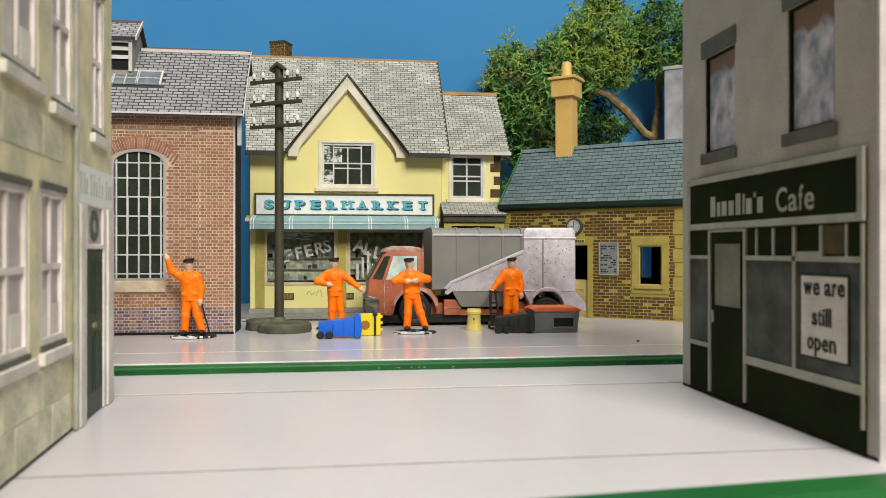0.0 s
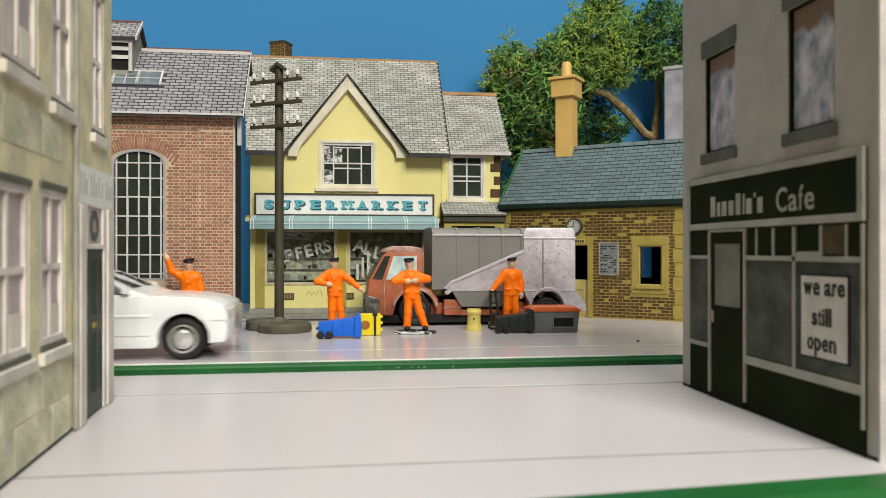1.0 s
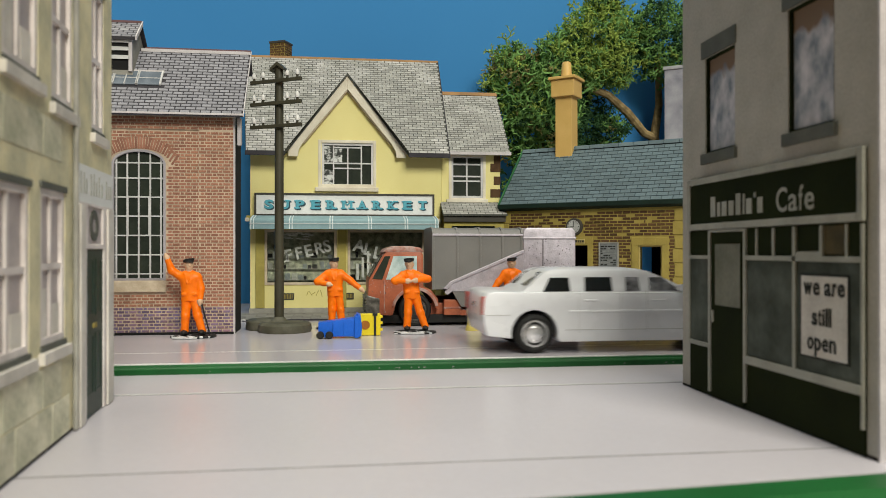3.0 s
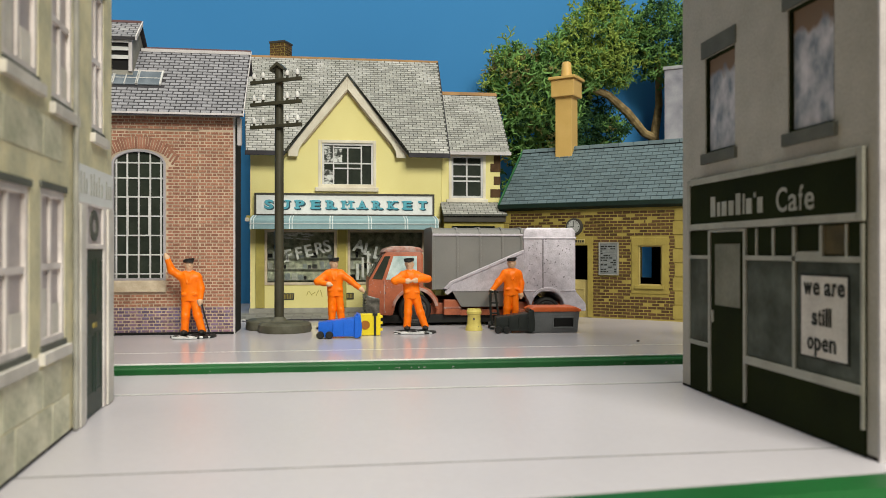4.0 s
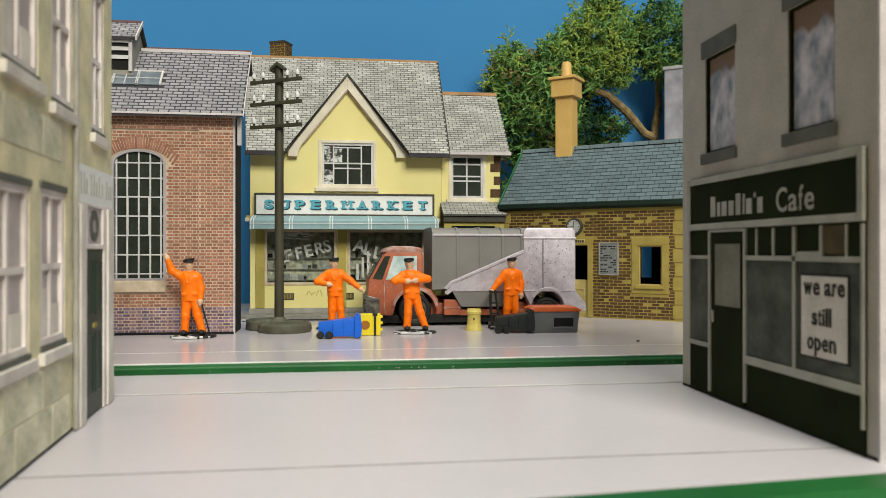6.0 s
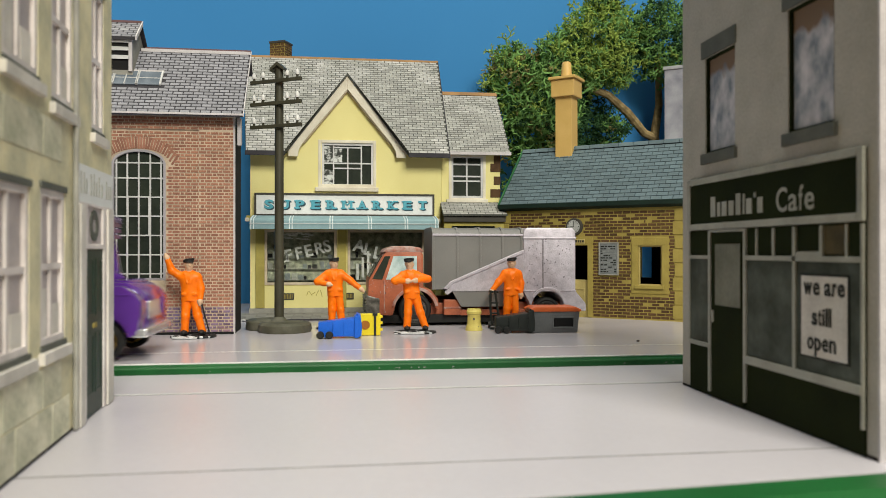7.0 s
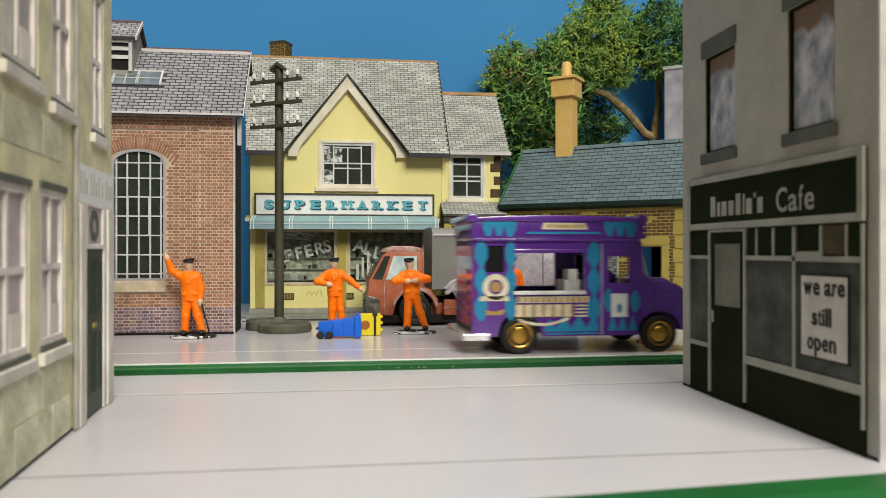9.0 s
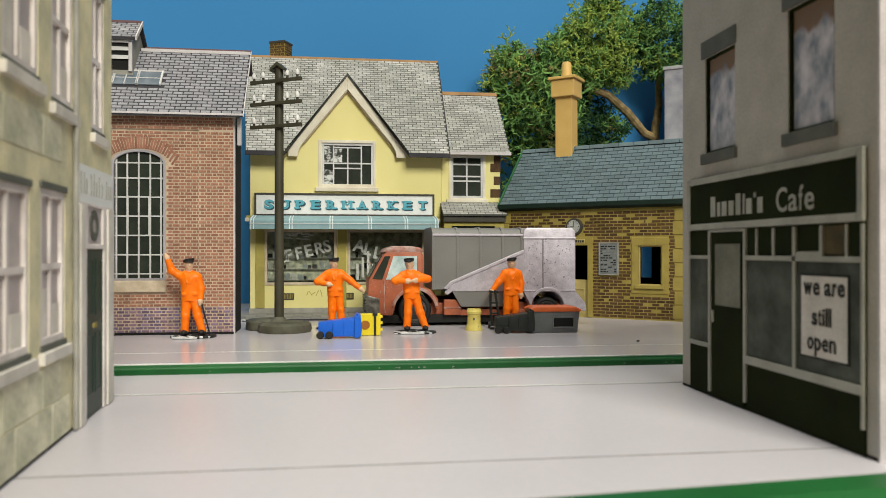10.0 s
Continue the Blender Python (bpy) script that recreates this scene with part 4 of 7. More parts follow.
# ---- the station office ----
def station():
    h = thing("station_building", 118.9, 253.6, 0, -38, "brown brick station office model with blue slate roof", "building")
    win, door = (-15.8, -7.3, 12.6, 27.0), (-42.5, -35.0, 0.2, 27.2)
    w = Shape().panel(-70, 4, 0, 42.2, 0, 1.6, [win, door])
    rear = Shape().panel(-70, 4, 0, 42.2, 40, 41.6, [(-26.0, -21.6, 14.0, 27.0)]).box(-70, -68.4, 1.6, 40, 0, 42).box(2.4, 4, 1.6, 40, 0, 42)
    rear.prism([(0, 42), (41.6, 42), (20.8, 66)], -70, -68.4, "x").prism([(0, 42), (41.6, 42), (20.8, 66)], 2.4, 4, "x")
    wall = part("wall", w, M["ochre"], h, "brown brickwork set in buff mortar")
    part("rear_shell", rear, M["ochre"], h)
    part("inner_lining", Shape().panel(-68.3, 2.3, 0.1, 42, 1.7, 1.9, [win, door]).panel(-68.3, 2.3, 0.1, 42, 39.7, 39.9, [(-26, -21.6, 14, 27)]).box(-68.3, 2.3, 1.9, 39.7, 41.4, 41.6).box(-68.3, 2.3, 1.9, 39.7, 0.05, 0.1).box(-68.35, -68.1, 1.9, 39.7, 0.1, 41.4).box(2.1, 2.35, 1.9, 39.7, 0.1, 41.4), M["interior"], h, "inside of the hollow model, its shade painted near-black")
    blocked = [(-18.3, -4.9, 9.4, 30.1), (-44.5, -33.1, 0, 30.5), (-2.6, 4, 0, 42), (-70, -67.8, 0, 42), (-30.5, -23.0, 16.1, 28.3), (-43.4, -36.8, 31.2, 37.4),
               (-28.5, -27, 6.6, 7.2), (-13, -11.4, 35.1, 35.6), (-21.4, -20.6, 33.9, 34.2), (-8.0, -6.6, 5.4, 5.8), (-21, -19, 8.2, 8.6), (-30, -29, 10.6, 11)]
    rng = random.Random(14)
    cells = [c for c in brick_cells(-67.6, -2.8, 0.6, 40.6, 1.16, 0.31, (3.0, 2.7), blocked) if rng.random() > 0.05]
    lay(wall, "brick", (0, 0, 0), (1, 0, 0), (0, 0, 1), cells, 0.14, M["brick_brown"], M["brick_brown_isl"], 300, (-18, 20))
    # stone dressings
    d = Shape().panel(-18.2, -5.0, 9.6, 30.0, -0.3, 0.4, [win])
    part("window_dressing", d, M["ochre"], h, "buff stone window dressing", bevel=0.1)
    for k in range(3):
        part("lintel_stone", Shape().box(-18.2 + 4.5 * k, -14.0 + 4.5 * k, -0.42, -0.3, 27.3, 29.9), M["ochre"], h, bevel=0.05)
    part("sill", Shape().box(-16.8, -6.4, -1.0, 0.3, 11.4, 12.7), M["ochre"], h, "buff stone sill", bevel=0.12)
    part("window_frame", Shape().border(*win, 0.5, 1.1, 0.5), M["door_ochre"], h)
    for k, z in enumerate(range(1, 40, 5)):
        part("quoin", Shape().box(-2.6 if k % 2 else -3.4, 4.05, -0.25, 0.5, z, z + 4.6), M["ochre"], h, "buff corner stone", bevel=0.12)
        part("quoin", Shape().box(-70.05, -67.0 if k % 2 else -68.0, -0.25, 0.5, z, z + 4.6), M["ochre"], h, "buff corner stone", bevel=0.12)
    dd = Shape().panel(-44.4, -33.2, 0.1, 30.4, -0.3, 0.4, [door])
    part("door_dressing", dd, M["ochre"], h, "buff stone door surround", bevel=0.1)
    part("door_sign", Shape().box(-42.0, -36.0, -0.5, -0.3, 27.9, 29.6), M["door_ochre"], h, "small buff sign")
    for k in range(6):
        part("sign_bar", Shape().box(-41.5 + k * 0.9, -40.9 + k * 0.9, -0.58, -0.5, 28.3, 29.2), M["ink"], h)
    dr = part("door", Shape().panel(-42.4, -35.1, 0.2, 14.2, 0.7, 1.2, []), M["door_ochre"], h, "ochre half door")
    part("door_panel", Shape().border(-41.2, -36.4, 1.4, 11.0, 0.45, 0.7, 0.6), M["door_ochre"], dr, bevel=0.1)
    # clock and notice board
    ck = part("clock", Shape().lathe([(0.1, -1.5), (3.1, -1.5), (3.3, -0.9), (3.3, 0.0), (0.1, 0.0)], (-40.1, 0, 34.3), "y", 28), M["frame_dark"], h, "round station clock in a dark case")
    part("clock_face", Shape().lathe([(0.05, -1.62), (2.5, -1.62), (2.5, -1.5), (0.05, -1.5)], (-40.1, 0, 34.3), "y", 24), M["print_grey"], ck)
    for k in range(12):
        a = math.pi * k / 6
        part("hour_mark", Shape().box(-40.22 + 2.1 * math.sin(a), -39.98 + 2.1 * math.sin(a), -1.7, -1.62, 34.1 + 2.1 * math.cos(a), 34.5 + 2.1 * math.cos(a)), M["ink"], ck)
    part("clock_hand", Shape().box(-40.2, -40.0, -1.72, -1.63, 34.2, 36.2), M["ink"], ck)
    part("clock_hand", Shape().box(-41.5, -40.0, -1.74, -1.63, 34.2, 34.4), M["ink"], ck)
    nb = part("notice_board", Shape().box(-30.2, -23.3, -0.55, -0.01, 16.4, 28.0), M["notice"], h, "grey timetable board with close print", bevel=0.08)
    part("notice_frame", Shape().border(-30.5, -23.0, 16.1, 28.3, -0.75, -0.05, 0.4), M["plinth"], nb)
    rng = random.Random(4)
    for z in [17.2 + 0.85 * k for k in range(12)]:
        u = -29.8
        while u < -24.2:
            w_ = rng.uniform(0.5, 1.7)
            part("print_bar", Shape().box(u, min(u + w_, -23.8), -0.62, -0.55, z, z + 0.4), M["ink"] if rng.random() < 0.45 else M["print_dim"], nb)
            u += w_ + 0.3
    # roof
    run, lift = 22.8, 23.6
    r = part("roof", Shape().prism([(-2, 43.4), (20.8, 67.0), (43.6, 43.4), (43.6, 42.6), (20.8, 65.8), (-2, 42.6)], -71.0, 6, "x"), M["slate_blue_gap"], h, "blue grey slate roof")
    part("gutter", Shape().prism([(-2.9, 43.4), (-1.6, 43.4), (-0.2, 41.6), (-0.2, 40.9), (-2.6, 41.8)], -71.6, 6, "x"), M["dark_green"], r, "dark green gutter", bevel=0.15)
    part("verge", Shape().prism([(-2.2, 43.9), (20.8, 67.7), (20.8, 65.6), (-2.2, 42.0)], -71.7, -71.0, "x"), M["green_trim"], r, "green painted verge board")
    for k in range(13):
        part("ridge_tile", Shape().prism([(19.4, 66.4), (20.0, 67.6), (20.8, 68.1), (21.6, 67.6), (22.2, 66.4)], -71 + k * 5.95, -71 + k * 5.95 + 5.8, "x"), M["slate_blue"], r, bevel=0.12)
    lay(r, "slate", (0, -2, 43.45), (1, 0, 0), (0, run, lift), slate_cells(-70.9, 5.9, math.hypot(run, lift) - 1.2, 2.1, 0.27, 4.0), 0.22, M["slate_blue"], M["slate_blue_isl"], 300, (-20, 15))
    # chimney
    c = part("chimney", Shape().box(-55.0, -48.0, 17.2, 24.2, 58, 89), M["chimney_tan"], h, "plain tan plastic chimney stack", bevel=0.2)
    part("chimney_cap", Shape().box(-56.4, -46.6, 15.8, 25.6, 88.0, 95.0), M["chimney_tan"], c, bevel=0.35)
    part("chimney_band", Shape().box(-57.3, -45.7, 14.9, 26.5, 95.0, 96.2), M["chimney_tan"], c, bevel=0.3)
    part("chimney_pot", Shape().lathe([(0.1, 96), (2.5, 96), (2.2, 98), (1.9, 102.2), (1.6, 102.8), (0.1, 102.8)], (-51.5, 20.7, 0), "z", 18), M["chimney_tan"], c, smooth=True)


station()


# ---- the cafe ----
def cafe():
    h = thing("cafe_building", 69, 145.5, -2.2, -90, "grey printed card cafe front with black shopfront", "building")
    z = 2.2  # heights below are above the far road
    up1, up2 = (8.2, 19.3, 43.8 + z, 62.2 + z), (35.4, 46.7, 43.6 + z, 63.0 + z)
    w = Shape().panel(-1.5, 55.6, 0, 82, 0, 1.4, [up1, up2])
    rear = Shape().box(-1.5, -0.1, 1.4, 40, 0, 82).box(54.2, 55.6, 1.4, 40, 0, 82).box(-1.5, 55.6, 40, 41.4, 0, 82)
    rear.box(-0.1, 54.2, 1.4, 40, 80, 82)
    part("rear_shell", rear, M["cafe_wall"], h)
    part("wall", w, M["cafe_wall"], h, "speckled grey rendered wall")
    part("card_edge", Shape().box(55.6, 56.0, -0.1, 1.4, 0, 82), M["card_edge"], h, "white cut card edge")
    part("base_gap", Shape().box(-1.4, 55.5, -0.06, 0.2, 0.01, 0.5), M["black"], h)
    for a, b, c, d in (up1, up2):
        pane = part("window", Shape().box(a, b, 0.75, 0.95, c, d), M["cafe_curtain"], h, "upper window with streaked grey curtain")
        part("window_frame", Shape().border(a, b, c, d, 0.25, 0.75, 0.45), M["cafe_black"], pane)
        part("lintel", Shape().box(a - 1.2, b + 0.5, -0.35, 0.0, d, d + 3.3), M["cafe_stone"], h, "dark stone lintel", bevel=0.1)
        part("sill", Shape().box(a - 0.8, b + 0.8, -0.7, 0.0, c - 2.0, c), M["cafe_stone"], h, "dark stone sill", bevel=0.12)
    # name board
    s = part("sign_board", Shape().box(2.4, 53.4, -0.6, -0.01, 29.4 + z, 39.0 + z), M["cafe_black"], h, "black cafe name board with pale lettering")
    part("sign_frame", Shape().border(2.2, 53.7, 29.3 + z, 39.2 + z, -0.9, -0.3, 1.15), M["cafe_trim"], s, "pale grey frame", bevel=0.1)
    heights = (3.7, 2.6, 2.6, 2.6, 3.7, 3.5, 2.6, 0.8, 2.6)
    widths = (2.0, 1.3, 2.0, 2.0, 1.9, 0.7, 2.0, 0.6, 1.8)
    u = 11.7
    for hh, ww in zip(heights, widths):
        base = 31.6 + z + (2.7 if hh < 1 else 0)
        part("name_bar", Shape().box(u, u + ww * 0.86, -0.75, -0.6, base, base + hh), M["cafe_trim"], s)
        u += ww + 0.45
    letters("Cafe", 5.4, 33.3, -0.7, 31.5 + z, 10.2, M["cafe_trim"], s, 0.05)
    # shopfront
    part("shopfront", Shape().box(2.4, 53.4, -0.3, -0.005, 0.3, 29.2 + z), M["cafe_black"], h, "black painted timber shopfront")
    lights = {"display_pane": [(2.9, 10.4, 7.9, 23.6), (24.2, 37.6, 7.4, 23.6), (38.4, 53.0, 7.4, 23.6)],
              "top_light": [(2.9, 10.4, 24.6, 28.9), (24.6, 27.0, 24.6, 28.9), (27.6, 32.0, 24.6, 28.9), (32.6, 38.2, 24.6, 28.9), (39.0, 44.2, 25.2, 28.9), (45.0, 49.8, 24.8, 28.9), (50.4, 53.0, 24.6, 28.9)]}
    for name, rects in lights.items():
        for k, (a, b, c, d) in enumerate(rects):
            mat = M["cafe_pane"] if name == "display_pane" else (M["cafe_rust"] if k == 5 else M["cafe_black"])
            part(name, Shape().box(a, b, -0.42, -0.3, c + z, d + z), mat, h, "cloudy dark glass" if name == "display_pane" else "")
    bars = [(2.4, 2.9, 7.2, 29.1, .25), (10.6, 11.4, -1.2, 29.1, .3), (23.2, 24.0, -0.8, 29.1, .3), (37.6, 38.4, 7.0, 29.0, .3), (53.0, 53.5, 1.5, 29.0, .25),
            (2.9, 10.6, 23.7, 24.4, .3), (24.0, 53.2, 23.7, 24.5, .3), (2.9, 10.6, 7.0, 7.8, .35), (24.0, 53.2, 6.0, 7.3, .4),
            (31.9, 32.5, 24.5, 29, .2), (27.0, 27.5, 24.5, 29, .2), (44.2, 44.9, 24.4, 29, .25), (49.8, 50.3, 24.5, 29, .2), (10.6, 23.9, 28.7, 29.2, .25), (38.5, 44.3, 24.4, 25.2, .3)]
    for a, b, c, d, t in bars:
        part("timber_bar", Shape().box(a, b, -0.45 - t, -0.3, c + z, d + z), M["cafe_trim"], h, bevel=0.06)
    door = part("door", Shape().box(11.6, 23.0, -0.5, -0.31, 0.6, 28.6 + z), M["cafe_black"], h, "black half-glazed door")
    part("door_glass", Shape().box(13.0, 22.2, -0.58, -0.5, 15.2 + z, 26.6 + z), M["door_glass"], door, "dusty grey door glass")
    part("door_glass_frame", Shape().border(12.7, 22.5, 14.9 + z, 26.9 + z, -0.66, -0.5, 0.35), M["cafe_black"], door)
    part("door_handle", Shape().box(12.2, 12.6, -0.9, -0.5, 12.0 + z, 14.2 + z), M["cafe_trim"], door)
    pp = part("notice", Shape().box(39.8, 50.3, -0.62, -0.45, 9.8 + z, 21.6 + z), M["paper"], h, "white paper notice in bold black print")
    part("notice_border", Shape().border(39.5, 50.6, 9.5 + z, 21.9 + z, -0.6, -0.44, 0.35), M["ink"], pp)
    for text, a, zz, w_ in (("we are", 40.5, 18.9, 9.6), ("still", 42.5, 14.5, 4.7), ("open", 41.4, 10.85, 6.8)):
        letters(text, 3.7, a, -0.68, zz + z, w_, M["ink"], pp, 0.07)


cafe()


# ---- the inn ----
def inn():
    h = thing("inn_building", -42.8, 147.0, -2.2, 93.77, "mossy stone printed inn front with pale sash windows", "building")
    z = 2.2
    ups = [(-54.0, -41.2, 48.2, 70), (-35.6, -25.2, 46.8, 70), (-14.2, -6.0, 45.8, 70)]
    lows = [(-58.0, -44.6, 12.2, 33.5), (-40.2, -29.2, 12.4, 33.8)]
    w = Shape().panel(-70, 0, 0, 88, 0, 1.4, [(a, b, c + z, d + z) for a, b, c, d in ups + lows])
    rear = Shape().box(-70, 0, 40, 41.4, 0, 88).box(-1.4, 0, 1.4, 40, 0, 88).box(-70, -68.6, 1.4, 40, 0, 88).box(-70, 0, 1.4, 40, 86, 88)
    part("rear_shell", rear, M["globe_band"], h)
    wall = part("wall", w, M["globe_band"], h, "yellow grey stone wall with mossy stains")
    blocked = [(a - 1.6, b + 1.6, c + z - 2.6, d + z + 2.5) for a, b, c, d in ups + lows] + [(-25.6, -1.5, 0, 42)]
    for row in range(15):
        zz = 0.5 + row * 5.7
        u, k = -69.5 - (4 if row % 2 else 0), 0
        cells = []
        while u < -0.5:
            ww = 8.4 + 3.0 * ((k * 7 + row * 3) % 3)
            a, b = max(u, -69.8), min(u + ww, -0.3)
            if b - a > 1.5 and not any(a < q[1] and b > q[0] and zz < q[3] and zz + 5.4 > q[2] for q in blocked):
                cells.append((a, zz, b - a - 0.25, 5.45))
            u += ww
            k += 1
        lay(wall, "stone_block", (0, 0, 0), (1, 0, 0), (0, 0, 1), cells, 0.12, M["globe_stone"], M["globe_stone"])
    for a, b, c, d in ups + lows:
        c, d = c + z, d + z
        win = part("window", Shape().box(a, b, 0.7, 0.9, c, d), M["globe_pane"], h, "pale sash window with curtains")
        part("window_frame", Shape().border(a, b, c, d, 0.1, 0.7, 1.0), M["globe_frame"], win)
        part("glazing_bar", Shape().box(a + 1, b - 1, 0.25, 0.68, c + (d - c) * 0.48, c + (d - c) * 0.48 + 0.9), M["globe_frame"], win)
        part("glazing_bar", Shape().box((a + b) / 2 - 0.4, (a + b) / 2 + 0.4, 0.3, 0.68, c + 1, d - 1), M["globe_frame"], win)
        part("curtain", Shape().box(a + 1.2, a + (b - a) * 0.38, 0.5, 0.68, c + 1, c + (d - c) * 0.36), M["globe_sill"], win, "pale curtain")
        part("curtain", Shape().box(a + (b - a) * 0.62, b - 1.2, 0.5, 0.68, c + 1, c + (d - c) * 0.25), M["globe_sill"], win, "pale curtain")
        part("sill_shadow", Shape().box(a - 0.2, b + 0.2, -0.25, 0.1, c - 0.8, c), M["cafe_stone"], win)
        part("sill", Shape().box(a - 1.0, b + 1.0, -0.9, 0.0, c - 2.4, c - 0.8), M["globe_sill"], win, "pale stone sill", bevel=0.12)
        # dark strip that paints the shadow at the top of the window
        part("head", Shape().box(a - 0.4, b + 0.4, -0.3, 0.1, d, d + 0.9), M["cafe_stone"], win)
    part("drainpipe", Shape().tube([(-25.6, -0.6, 0.3), (-25.6, -0.6, 86)], 0.42, 8), M["plinth"], h, "grey drainpipe")
    s = part("sign_board", Shape().box(-24.4, -1.6, -0.55, -0.01, 33.0 + z, 39.0 + z), M["sign_white"], h, "off-white painted name board")
    for k, (a, hh) in enumerate(((-23.0, 3.4), (-21.2, 3.4), (-19.8, 2.4), (-17.0, 3.4), (-15.2, 3.6), (-13.6, 2.4), (-11.8, 3.4), (-9.8, 2.4), (-6.6, 3.2), (-5.0, 2.4), (-3.6, 2.4))):
        part("name_bar", Shape().box(a, a + 0.55, -0.62, -0.54, 34.4 + z, 34.4 + z + hh), M["cafe_trim"], s)
    part("door_surround", Shape().panel(-24.2, -1.6, 0.1, 33.0 + z, -0.6, -0.01, [(-19.2, -8.0, 0.1, 25.6 + z), (-18.6, -8.6, 26.4 + z, 32.6 + z)]), M["globe_frame"], h, "pale stone door surround", bevel=0.1)
    part("door_jamb", Shape().box(-24.0, -21.4, -1.0, -0.6, 0.1, 32.6 + z), M["globe_sill"], h, bevel=0.15)
    part("door_jamb", Shape().box(-6.4, -2.4, -1.0, -0.6, 0.1, 32.6 + z), M["globe_sill"], h, bevel=0.15)
    fan = part("fanlight", Shape().box(-18.6, -8.6, -0.2, -0.01, 26.4 + z, 32.6 + z), M["globe_pane"], h, "small fanlight over the door")
    part("fanlight_ring", Shape().hoop(1.3, 2.6, -0.4, -0.2, (-13.6, 0, 29.5 + z)), M["cafe_stone"], fan)
    d = part("door", Shape().box(-19.2, -8.0, -0.3, -0.01, 0.2, 25.5 + z), M["globe_door"], h, "dark bottle green panelled door")
    for a, b, c, e in ((-18.2, -14.3, 14.5, 24), (-12.9, -9.0, 14.5, 24), (-18.2, -14.3, 1.5, 11.5), (-12.9, -9.0, 1.5, 11.5)):
        part("door_panel", Shape().border(a, b, c + z, e + z, -0.45, -0.3, 0.4), M["globe_door"], d)
    part("letter_plate", Shape().box(-14.6, -12.4, -0.5, -0.3, 12.4 + z, 13.2 + z), M["ochre"], d, "dull brass letter plate")
    part("base_gap", Shape().box(-69.9, 0, -0.06, 0.2, 0.01, 0.45), M["black"], h)


inn()

